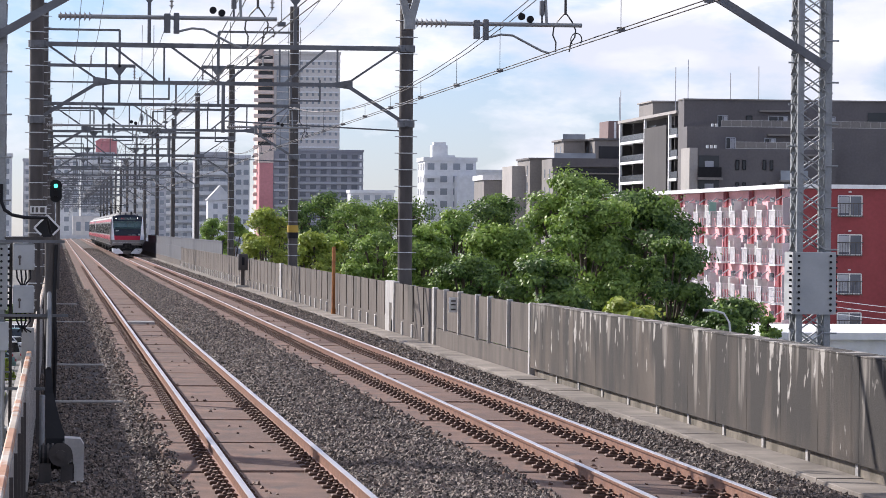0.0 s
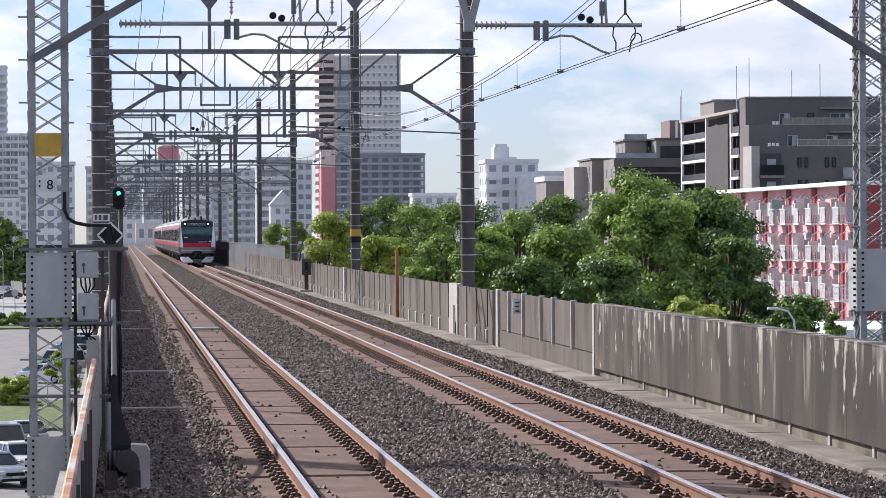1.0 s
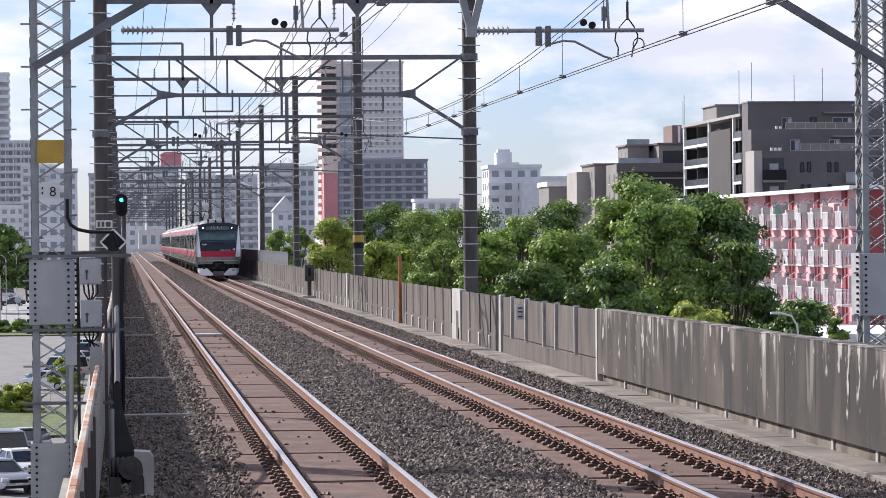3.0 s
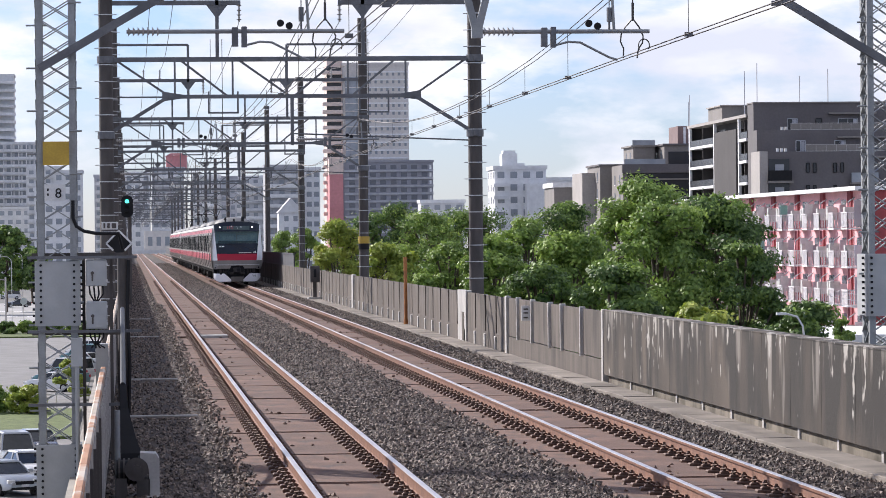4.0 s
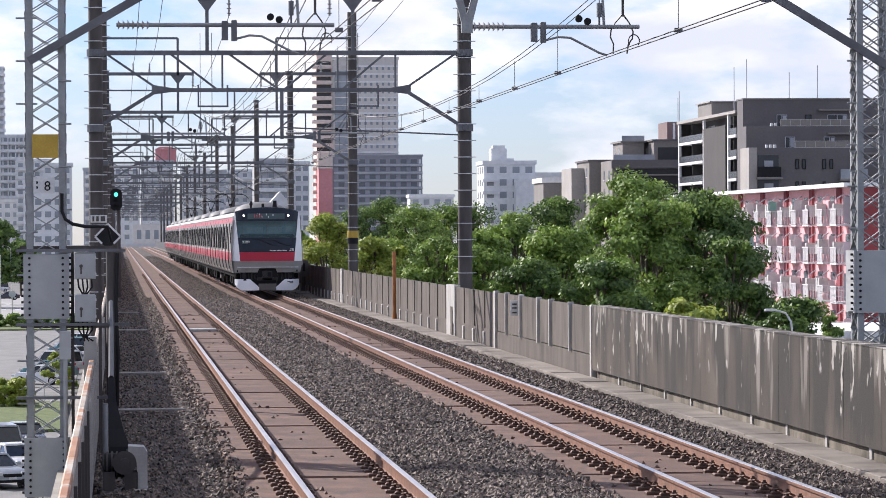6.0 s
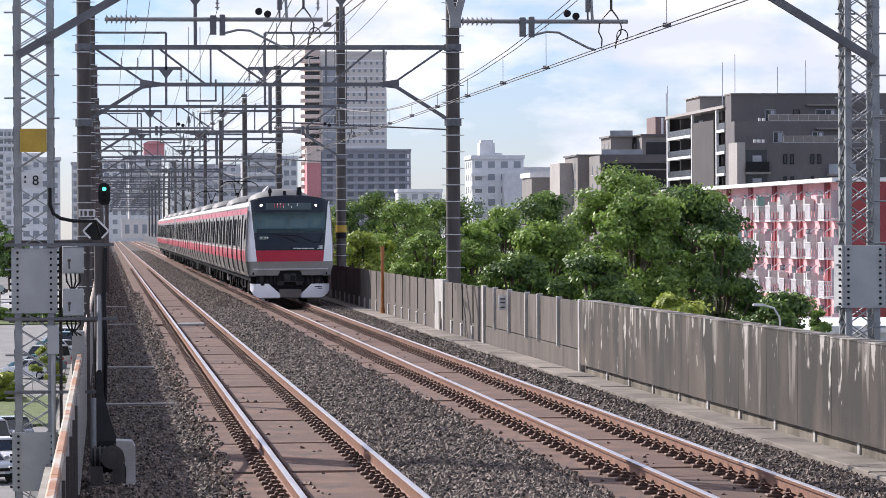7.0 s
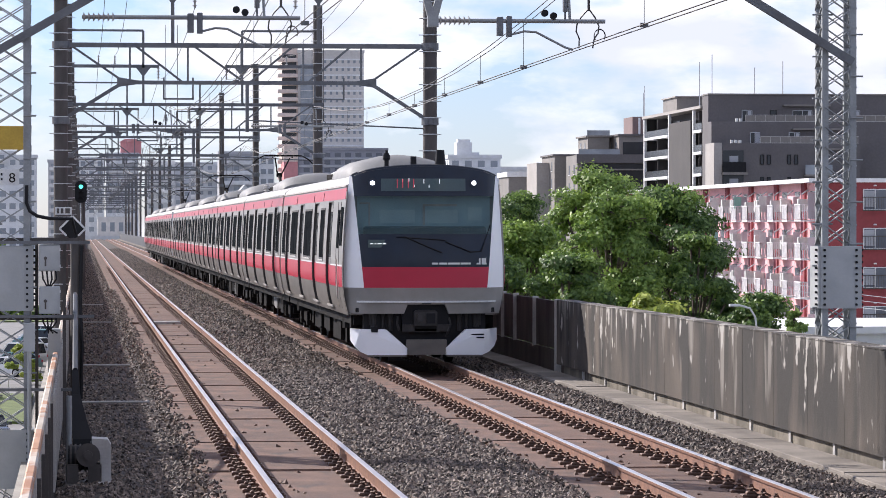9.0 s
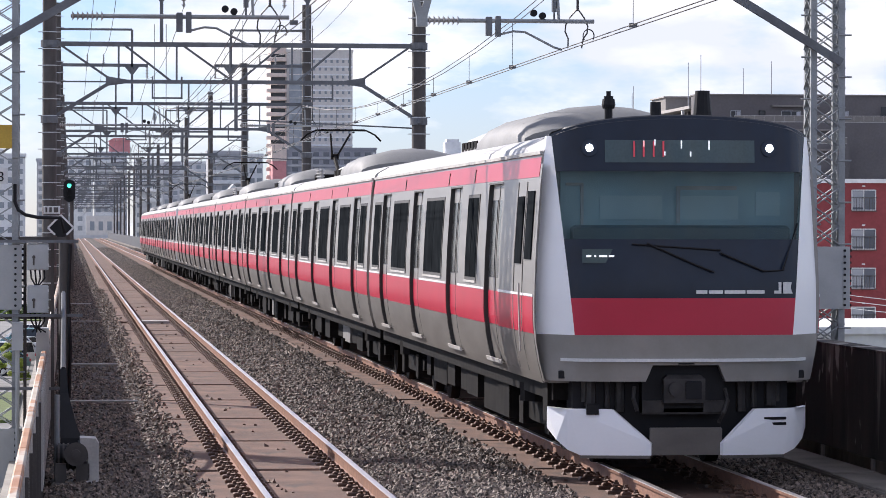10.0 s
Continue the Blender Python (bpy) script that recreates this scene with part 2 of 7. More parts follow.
MAT_orange = mat("rusty orange post", (0.45, 0.18, 0.05), (0.3, 0.11, 0.035), 0.7, scale=5)
MAT_cap = mat("cream cap rail paint", (0.46, 0.40, 0.33), (0.36, 0.29, 0.22), 0.6, scale=2.0, stretch=(1, 0.6, 1), second=((0.36, 0.17, 0.08), (1, 0.5, 1), 3.0, 0.55, 0.68))
MAT_caprust = mat("rusting cap rail paint", (0.42, 0.22, 0.12), (0.32, 0.14, 0.065), 0.65, scale=2.5, stretch=(1, 0.6, 1), second=((0.5, 0.44, 0.37), (1, 0.5, 1), 2.4, 0.52, 0.62))
MAT_white = mat("white paint", (0.72, 0.72, 0.71), (0.62, 0.62, 0.61), 0.5)
MAT_greybox = mat("grey cabinet paint", (0.42, 0.43, 0.43), (0.35, 0.36, 0.36), 0.5, scale=3, fine=0.06)
MAT_black = mat("black rubber and paint", (0.016, 0.016, 0.018), (0.011, 0.011, 0.013), 0.5)
MAT_black.node_tree.nodes["Principled BSDF"].inputs["Specular IOR Level"].default_value = 0.2
MAT_ground = mat("town ground", (0.17, 0.167, 0.16), (0.12, 0.12, 0.113), 0.95, scale=0.08, bump_scale=4)
MAT_asphalt = mat("asphalt", (0.23, 0.226, 0.224), (0.18, 0.177, 0.175), 0.9, scale=0.5, bump=0.1)
MAT_road = mat("sun-bleached road", (0.36, 0.355, 0.35), (0.29, 0.286, 0.28), 0.9, scale=0.5, bump=0.1)
MAT_grass = mat("grass", (0.13, 0.17, 0.05), (0.07, 0.10, 0.025), 0.9, scale=2, bump=0.5, bump_scale=15)

# ---- viaduct: deck, ballast, slabs, rails ----
LEFT, RIGHT = 2.376, 6.127  # centre lines of the two tracks
FAR = 800.0
WALL = 8.55
rnd = random.Random(4)

solid("ground", M().box(-2500, 2500, -300, 4200, -9.5, -8.5), MAT_ground, "grey town ground far below the viaduct", "ground", kind="structure")
solid("viaduct_deck", M().box(-0.75, 9.35, -60, FAR, -1.5, -0.42), MAT_concrete, "grey concrete viaduct deck under the tracks", "viaduct", kind="structure")
for k in range(28):
    y = 20 + 29 * k
    solid("viaduct_pier", M().box(0.4, 2.2, y, y + 1.6, -8.5, -1.5).box(6.2, 8.0, y, y + 1.6, -8.5, -1.5), MAT_concrete, "plain concrete pier carrying the viaduct deck", "pier", kind="structure")


def ballast_bed(x0, x1, z_edge, z_mid, seed):
    """A heaped strip of ballast with a rough top."""
    r = random.Random(seed)
    ys = [-60, 20] + [28 + 0.09 * i for i in range(330)] + [58 + 0.5 * i for i in range(204)] + [160.5 + 1.2 * i for i in range(260)] + [480 + 20 * i for i in range(17)]
    secs = []
    for y in ys:
        row = []
        for i in range(15):
            u = i / 14
            z = z_edge + (z_mid - z_edge) * math.sin(math.pi * u) ** 0.6
            row.append((x0 + (x1 - x0) * u, y, z + r.uniform(-0.018, 0.018)))
        secs.append([(x0, y, -0.45)] + row + [(x1, y, -0.45)])
    return M().loft(secs)


def stones(x0, x1, y0, y1, zf, count, seed, bias=2.3):
    """Loose broken stones, each a squashed, turned octahedron."""
    r = random.Random(seed)
    m = M()
    fs = [(0, 2, 4), (2, 1, 4), (1, 3, 4), (3, 0, 4), (2, 0, 5), (1, 2, 5), (3, 1, 5), (0, 3, 5)]
    for _ in range(count):
        y = y0 + (y1 - y0) * r.random() ** bias
        x = r.uniform(x0, x1)
        s = r.uniform(0.022, 0.044) * (1 + max(0, y - 60) / 160)
        e = Euler((r.uniform(0, 3), r.uniform(0, 3), r.uniform(0, 6)))
        vs = []
        for d in ((1, 0, 0), (-1, 0, 0), (0, 1, 0), (0, -1, 0), (0, 0, 1), (0, 0, -1)):
            v = Vector(d) * s * r.uniform(0.6, 1.25)
            v.rotate(e)
            vs.append((x + v.x, y + v.y, zf(x) + 0.01 + v.z))
        m.add(vs, fs)
    return m


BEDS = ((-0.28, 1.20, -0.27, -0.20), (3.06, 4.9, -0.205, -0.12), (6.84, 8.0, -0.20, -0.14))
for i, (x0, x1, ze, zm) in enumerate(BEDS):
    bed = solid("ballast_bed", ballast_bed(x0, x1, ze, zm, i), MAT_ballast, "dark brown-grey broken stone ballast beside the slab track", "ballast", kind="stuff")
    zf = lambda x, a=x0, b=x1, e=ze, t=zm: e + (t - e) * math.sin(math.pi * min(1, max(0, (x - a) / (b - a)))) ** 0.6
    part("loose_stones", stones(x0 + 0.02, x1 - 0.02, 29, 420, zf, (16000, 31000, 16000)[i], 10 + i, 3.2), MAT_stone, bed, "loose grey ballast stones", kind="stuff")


def rail_mesh():
    web = [(-0.063, -0.153), (0.063, -0.153), (0.063, -0.142), (0.012, -0.125), (0.010, -0.045), (0.032, -0.036), (0.034, -0.008), (-0.034, -0.008), (-0.032, -0.036), (-0.010, -0.045), (-0.012, -0.125), (-0.063, -0.142)]
    head = [(-0.0325, -0.0085), (0.0325, -0.0085), (0.031, -0.002), (0.022, 0.0), (-0.022, 0.0), (-0.031, -0.002)]
    return M().prism(web, 1, -60, FAR), M().prism(head, 1, -60, FAR)


def fastening():
    """Tie plate, shoulder, spring clip and bolt on one side of a rail; +x is away from the rail."""
    m = M().bevel_box(0.05, 0.20, -0.085, 0.085, -0.215, -0.165, 0.012)
    m.bevel_box(0.055, 0.15, -0.05, 0.05, -0.166, -0.135, 0.015)
    m.tube([(0.035, -0.045, -0.132), (0.09, -0.055, -0.105), (0.13, 0.0, -0.115), (0.09, 0.055, -0.105), (0.035, 0.045, -0.132)], 0.011, 5)
    m.cyl((0.10, 0, -0.14), (0.10, 0, -0.065), 0.017, n=6)
    m.cyl((0.10, 0, -0.10), (0.10, 0, -0.085), 0.03, n=6)
    return m


# stones spilled over the slab edges
for x0, x1, seed in ((1.14, 1.42, 41), (2.98, 3.2, 42), (4.72, 5.08, 43), (6.74, 6.95, 44)):
    solid("spilled_ballast", stones(x0, x1, 29, 150, lambda x: -0.21, 1500, seed), MAT_stone, "ballast stones spilled over the slab edge", "ballast", kind="stuff")
# stray stones lying on the slabs
for cx, seed in ((LEFT, 31), (RIGHT, 32)):
    strays = stones(cx - 1.05, cx + 1.0, 29, 120, lambda x: -0.205, 170, seed)
    solid("stray_ballast", strays, MAT_clip, "dark stray stones lying on the track slabs", "ballast", kind="stuff")

CLIP = fastening().mesh("fastening", MAT_clip)
MIRROR = M()
MIRROR.v, MIRROR.f = [(-x, y, z) for x, y, z in fastening().v], fastening().f
CLIP_L = MIRROR.mesh("fastening", MAT_clip)
web_m, head_m = rail_mesh()
WEB, HEAD = web_m.mesh("web", MAT_rail), head_m.mesh("head", MAT_railhead)
TRACKS = []
for cx, word in ((LEFT, "near"), (RIGHT, "train")):
    bed = solid("track_bed", M().box(cx - 1.27, cx + 1.27, -60, FAR, -0.5, -0.285), MAT_grout, "rust-stained concrete bed under a slab track", "track bed", kind="structure")
    TRACKS.append(bed)
    for side in (-0.566, 0.566):
        rail = tagged(new("rail", WEB), "rusty steel running rail with a polished head", "rail", "rails of the two tracks")
        rail.location = (cx + side, 0, 0)
        part("head", HEAD, None, rail, "bright polished rail head")
        far_clips = M()
        proto = fastening()
        for k in range(330):
            y = 28.3 + 0.625 * k
            if k < 66:
                part("fastening", CLIP, None, rail, at=(0, y, 0))
                part("fastening", CLIP_L, None, rail, at=(0, y, 0))
            else:
                for s in (-1, 1):
                    if y < 130:
                        far_clips.add([(s * px, py + y, pz) for px, py, pz in proto.v], proto.f)
                    else:
                        far_clips.bevel_box(min(s * 0.05, s * 0.18), max(s * 0.05, s * 0.18), y - 0.07, y + 0.07, -0.215, -0.09, 0.04)
        part("distant_fastening", far_clips, MAT_clip, rail, "rusty rail fastenings", kind="stuff")

# ---- parapet walls, walkway ----
walk_way = solid("walkway", M().box(7.98, WALL + 0.02, -60, FAR, -0.45, -0.135), MAT_walk, "pale concrete walkway at the foot of the noise wall", "walkway", kind="structure")
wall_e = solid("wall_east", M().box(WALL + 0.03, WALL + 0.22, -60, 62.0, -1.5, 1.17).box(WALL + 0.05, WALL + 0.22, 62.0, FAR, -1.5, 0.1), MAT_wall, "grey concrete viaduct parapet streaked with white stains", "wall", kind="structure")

# west parapet with its rusty handrail cap
wall_w = solid("wall_west", M().box(-0.37, -0.29, -60, FAR, -1.5, 0.86), MAT_concrete, "grey concrete parapet beside the near track", "wall", kind="structure")

# ---- overhead line: gantries, arms, wires ----
def insulator(m, a, b, r=0.05, sheds=6):
    a, b = Vector(a), Vector(b)
    m.cyl(a, b, r * 0.4, n=8)
    for i in range(sheds):
        p = a + (b - a) * ((i + 0.5) / sheds)
        d = (b - a).normalized() * 0.012
        m.cyl(p - d, p + d, r, r * 0.55, n=10)
    return m


def rungs(m, x, y, r, z0, z1, step, n=12):
    z = z0
    while z < z1:
        m.cyl((x, y, z - 0.012), (x, y, z + 0.012), r + 0.012, n=n)
        m.cyl((x - r - 0.1, y - 0.03, z), (x + r + 0.1, y - 0.03, z), 0.011, n=5)
        z += step


def arm(g, x0, x1, y, z, x_wire, far=False):
    """A bracket arm with its insulator, two clamps and a steady arm that holds the contact wire."""
    s = 1 if x1 > x0 else -1
    part("arm_insulator", insulator(M(), (x0, y, z), (x0 + s * 0.42, y, z), 0.062, 7), MAT_porcelain, g, "ribbed grey insulator", smooth=False)
    part("arm_pipe", M().cyl((x0 + s * 0.40, y, z), (x1, y, z), 0.027, n=8).cyl((x1 - 0.45 * s, y, z), (x1 - 0.47 * s, y, z + 0.42), 0.02, n=6), MAT_steel, g, "galvanised bracket pipe", smooth=True)
    xc = x_wire - s * 0.92
    part("clamp", M().bevel_box(xc - 0.05, xc + 0.03, y - 0.04, y + 0.04, z - 0.19, z + 0.05, 0.01).bevel_box(xc + 0.07, xc + 0.14, y - 0.04, y + 0.04, z - 0.2, z + 0.06, 0.01), MAT_beam, g)
    part("steady_arm", M().tube([(xc + 0.1 * s, y, z - 0.18), (xc + 0.3 * s, y, z - 0.13), (xc + 0.45 * s, y, z - 0.14), (x_wire - 0.1 * s, y, z - 0.33), (x_wire, y, z - 0.36)], 0.016, 6), MAT_steel, g, "curved steady arm", smooth=True)
    if not far:
        fork = x_wire + 0.2 * s
        jumper = M().tube([(fork, y, z + 2.6), (fork, y, z + 0.15)], 0.010, 6).cyl((fork, y, z + 0.13), (fork, y, z + 0.36), 0.018, n=6)
        jumper.tube([(fork, y, z + 0.16), (fork - 0.09, y, z + 0.06), (fork - 0.15, y, z - 0.04), (fork - 0.16, y, z - 0.13), (fork - 0.12, y, z - 0.22), (fork - 0.125, y, z - 0.34)], 0.010, 5)
        jumper.tube([(fork, y, z + 0.16), (fork + 0.08, y, z + 0.05), (fork + 0.13, y, z - 0.06), (fork + 0.12, y, z - 0.15), (fork + 0.07, y, z - 0.22), (fork + 0.05, y, z - 0.34)], 0.010, 5)
        part("jumper_wire", jumper, MAT_wire, g, "forked hanging jumper wire")
        ring = [(fork + 0.14 + 0.07 * math.sin(a), y, z - 0.18 + 0.08 * math.cos(a)) for a in [-2.3 + i * 0.3 for i in range(16)]]
        part("jumper_loop", M().tube(ring, 0.008, 5), MAT_wire, g, "small jumper ring")
        weight = x_wire - 0.1 * s
        part("hanger", M().tube([(weight, y, z + 2.6), (weight, y, z + 0.3)], 0.007, 5).cyl((weight, y, z + 0.12), (weight, y, z + 0.30), 0.033, n=8).cyl((weight, y, z), (weight, y, z + 0.12), 0.014, n=6), MAT_beam, g, "wire hanger with a grey insulator")
        for a in (-0.36, -0.25):
            part("pulley", M().cyl((x_wire + a * s, y - 0.03, z + 0.10 - 0.3 * (a + 0.36)), (x_wire + a * s, y + 0.03, z + 0.10 - 0.3 * (a + 0.36)), 0.045, n=12), MAT_black, g, "black disc")


def mast_gantry(y, level, number=False):
    """Two round masts, a portal of two chords with lattice, haunches and brackets."""
    g = thing("gantry", "dark steel portal carrying the overhead line on two round strapped masts", "gantry", group="gantries along the line")
    r, n = (0.19, 16) if level < 2 else (0.17, 8)
    xl, xr = -0.54, 9.0
    for x, z0 in ((xl, -1.5), (xr, -1.5)):
        part("mast", M().cyl((x, y, z0), (x, y, 11.0), r, r * 0.92, n=n), MAT_mast, g, "dark weathered round mast", smooth=True)
        if level < 3:
            st = M()
            rungs(st, x, y, r, 0.6, 10.5, 0.43, n=12 if level == 0 else 8)
            part("strap", st, MAT_band, g, "pale straps and climbing pegs", kind="stuff")
    z1, z2, z3, z4 = 7.18, 6.22, 5.23, 8.64
    part("top_arm", M().beam((xl, y, z4), (2.94, y, z4), 0.09, 0.12), MAT_beam, g)
    part("top_arm", M().beam((5.46, y, z4), (xr, y, z4), 0.09, 0.12), MAT_beam, g)
    part("upper_arm", M().beam((xl, y, 10.0), (2.33, y, 10.0), 0.07, 0.08), MAT_beam, g)
    part("upper_arm", M().beam((6.1, y, 10.0), (xr, y, 10.0), 0.07, 0.08), MAT_beam, g)
    part("upper_chord", M().beam((xl, y, z1), (xr, y, z1), 0.10, 0.12), MAT_beam, g)
    part("lower_chord", M().beam((1.06, y, z2), (7.43, y, z2), 0.08, 0.10), MAT_beam, g)
    part("haunch", M().beam((xl, y, z3), (1.06, y, z2), 0.08, 0.09).prism([(0.9, z2 - 0.12), (1.75, z2), (0.9, z2 + 0.14)], 1, y - 0.03, y + 0.03), MAT_beam, g)
    part("haunch", M().beam((xr, y, z3), (7.43, y, z2), 0.08, 0.09).prism([(7.6, z2 - 0.12), (6.75, z2), (7.6, z2 + 0.14)], 1, y - 0.03, y + 0.03), MAT_beam, g)
    for x in (xl, xr):
        for z in (z3, z1):
            part("mast_clamp", M().cyl((x, y, z - 0.09), (x, y, z + 0.09), r + 0.035, n=n).box(x - 0.05, x + 0.05, y - r - 0.08, y + r + 0.08, z - 0.06, z + 0.06), MAT_beam, g)
    lat = M()
    for x in (1.23, 2.72, 4.1, 5.7, 7.2):
        lat.beam((x, y, z2), (x, y, z1), 0.05)
    for a, b in ((-0.3, 1.1), (1.35, 2.6), (2.85, 4.2), (5.45, 4.3), (6.95, 5.8), (8.8, 7.4)):
        lat.beam((a, y, z1), (b, y, z2), 0.055)
    part("lattice", lat, MAT_beam, g)
    for x in (2.33, 6.1):
        hang = M().beam((x, y, z1), (x, y, 10.0), 0.09)
        hang.prism([(x - 0.28, z4 - 0.05), (x + 0.28, z4 - 0.05), (x + 0.05, z4 - 0.35), (x - 0.05, z4 - 0.35)], 1, y - 0.03, y + 0.03)
        part("hanger_post", hang, MAT_beam, g)
    if level < 3:
        for x in (0.63, 1.25, 7.2, 7.8):
            part("post_insulator", insulator(M(), (x, y, z4 + 0.05), (x, y, z4 + 0.4), 0.06, 4), MAT_porcelain, g)
        for x in (2.1, 6.0):
            part("drop_frame", M().beam((x, y, 6.35), (x, y, 5.78), 0.045).beam((x + 0.75, y, 6.35), (x + 0.75, y, 5.78), 0.045).beam((x, y, 5.8), (x + 0.75, y, 5.8), 0.045), MAT_beam, g)
        for x in (2.9, 5.5):
            part("hung_insulator", insulator(M(), (x, y, z4 - 0.02), (x, y, z4 - 0.5), 0.07, 4), MAT_porcelain, g, "string of hanging disc insulators")
    if level < 4:
        arm(g, xl + 0.25, 2.75, y, 5.1, 2.35 + (0.15 if level % 2 else -0.1), far=level > 0)
        part("arm_post", M().beam((4.25, y, z2), (4.25, y, 4.95), 0.09), MAT_beam, g)
        arm(g, 4.35, 6.5, y, 5.1, 6.13 + (0.15 if level % 2 else -0.1), far=level > 0)
        part("span_pipe", M().cyl((4.3, y, 5.25), (8.85, y, 5.05), 0.02, n=5), MAT_beam, g)
    return g


GANTRY_Y = [89.9, 133.1, 181.0, 225.3, 272.0, 315.0, 360.0, 405.0, 450.0, 495.0, 540.0, 585.0, 630.0, 675.0, 720.0]
for i, y in enumerate(GANTRY_Y):
    mast_gantry(y, min(i, 5))


def lattice_mast(x, y, half):
    g = thing("lattice_mast", "grey galvanised lattice mast with bolted cover plates", "mast", group="lattice masts of the near gantry")
    w, z0, z1 = half, -1.5, 9.5
    for dx in (-w, w):
        for dy in (-w, w):
            part("corner_angle", M().box(x + dx - 0.04, x + dx + 0.04, y + dy - 0.04, y + dy + 0.04, z0, z1), MAT_steel, g)
    for face in range(4):
        m = M()
        z, k = z0, 0
        while z < z1 - 0.25:
            for s in (-1, 1):
                a, b = (-w * s, z), (w * s, z + 0.25)
                if face < 2:
                    yy = y + (-w - 0.02 if face == 0 else w + 0.02) + 0.006 * s
                    m.beam((x + a[0], yy, a[1]), (x + b[0], yy, b[1]), 0.012, 0.058, up=(0, 1, 0))
                else:
                    xx = x + (-w - 0.02 if face == 2 else w + 0.02) + 0.006 * s
                    m.beam((xx, y + a[0], a[1]), (xx, y + b[0], b[1]), 0.058, 0.012, up=(0, 1, 0))
            z += 0.25
        part("lacing", m, MAT_steel, g, "crossed lacing bars", kind="stuff")
    pegs = M()
    z, k = 0.4, 0
    while z < z1:
        pegs.cyl((x - w - 0.16, y - w, z), (x - w + 0.1, y - w, z), 0.012, n=5)
        pegs.cyl((x + w - 0.04, y - w - 0.05, z + 0.28), (x + w + 0.12, y - w - 0.05, z + 0.28), 0.012, n=5)
        z += 0.53
    part("step_peg", pegs, MAT_steel, g, "climbing pegs", kind="stuff")
    return g


def cover_plate(g, x, y, z0, z1, label="bolted grey cover plate"):
    p = part("cover_plate", M().bevel_box(x - 0.245, x + 0.245, y - 0.28, y - 0.245, z0, z1, 0.006).box(x - 0.28, x - 0.245, y - 0.26, y + 0.24, z0, z1).box(x + 0.245, x + 0.28, y - 0.26, y + 0.24, z0, z1), MAT_greybox, g, label)
    bolts = M()
    k = int((z1 - z0) / 0.075)
    for i in range(k):
        z = z0 + 0.05 + (z1 - z0 - 0.1) * i / max(1, k - 1)
        for s in (-1, 1):
            bolts.cyl((x + s * 0.205, y - 0.305, z), (x + s * 0.205, y - 0.275, z), 0.017, n=6)
            bolts.cyl((x + s * 0.275, y - 0.2, z), (x + s * 0.31, y - 0.2, z), 0.017, n=6)
    part("bolts", bolts, MAT_black, p, kind="stuff")


NEAR = 43.5
lm_l = lattice_mast(-0.88, NEAR, 0.2)
cover_plate(lm_l, -0.88, NEAR, 1.45, 2.25)
cover_plate(lm_l, -0.88, NEAR, -0.75, -0.02, "dented grey cover plate")
part("yellow_plate", M().box(-1.045, -0.72, NEAR - 0.30, NEAR - 0.285, 3.44, 3.73), MAT_yellow, lm_l, "faded yellow plate")
tag_l = part("number_plate", M().box(-1.03, -0.77, NEAR - 0.30, NEAR - 0.285, 3.0, 3.2), MAT_white, lm_l, "white plate with a dark numeral")
for x1, z in ((0.15, 1.38), (0.1, 2.295), (-0.1, 0.475)):
    part("collar", M().box(-1.25, x1, NEAR - 0.33, NEAR - 0.29, z - 0.018, z + 0.018), MAT_beam, lm_l, "flat steel bracket")
lm_r = lattice_mast(9.545, NEAR, 0.18)
cover_plate(lm_r, 9.545, NEAR, 1.45, 2.24)
gan = thing("near_gantry", "grey steel cross beam with diagonal braces over both tracks", "gantry")
part("brace", M().beam((-1.08, NEAR - 0.3, 4.63), (3.4, NEAR - 0.3, 7.24), 0.07, 0.10), MAT_beam, gan)
part("brace", M().beam((9.70, NEAR - 0.3, 4.57), (5.2, NEAR - 0.3, 7.27), 0.07, 0.10), MAT_beam, gan)
part("cross_beam", M().beam((-0.9, NEAR, 7.7), (9.5, NEAR, 7.7), 0.25, 0.12).beam((-0.9, NEAR, 8.5), (9.5, NEAR, 8.5), 0.25, 0.12), MAT_steel, gan)
part("drop_frame", M().beam((4.37, NEAR, 5.12), (3.72, NEAR, 7.7), 0.09).beam((4.41, NEAR, 5.12), (5.06, NEAR, 7.7), 0.09).box(4.32, 4.46, NEAR - 0.05, NEAR + 0.05, 5.0, 5.22), MAT_steel, gan)
arm(gan, 0.0, 2.72, NEAR, 5.1, 2.28)
arm(gan, 4.46, 6.58, NEAR, 5.08, 6.17)


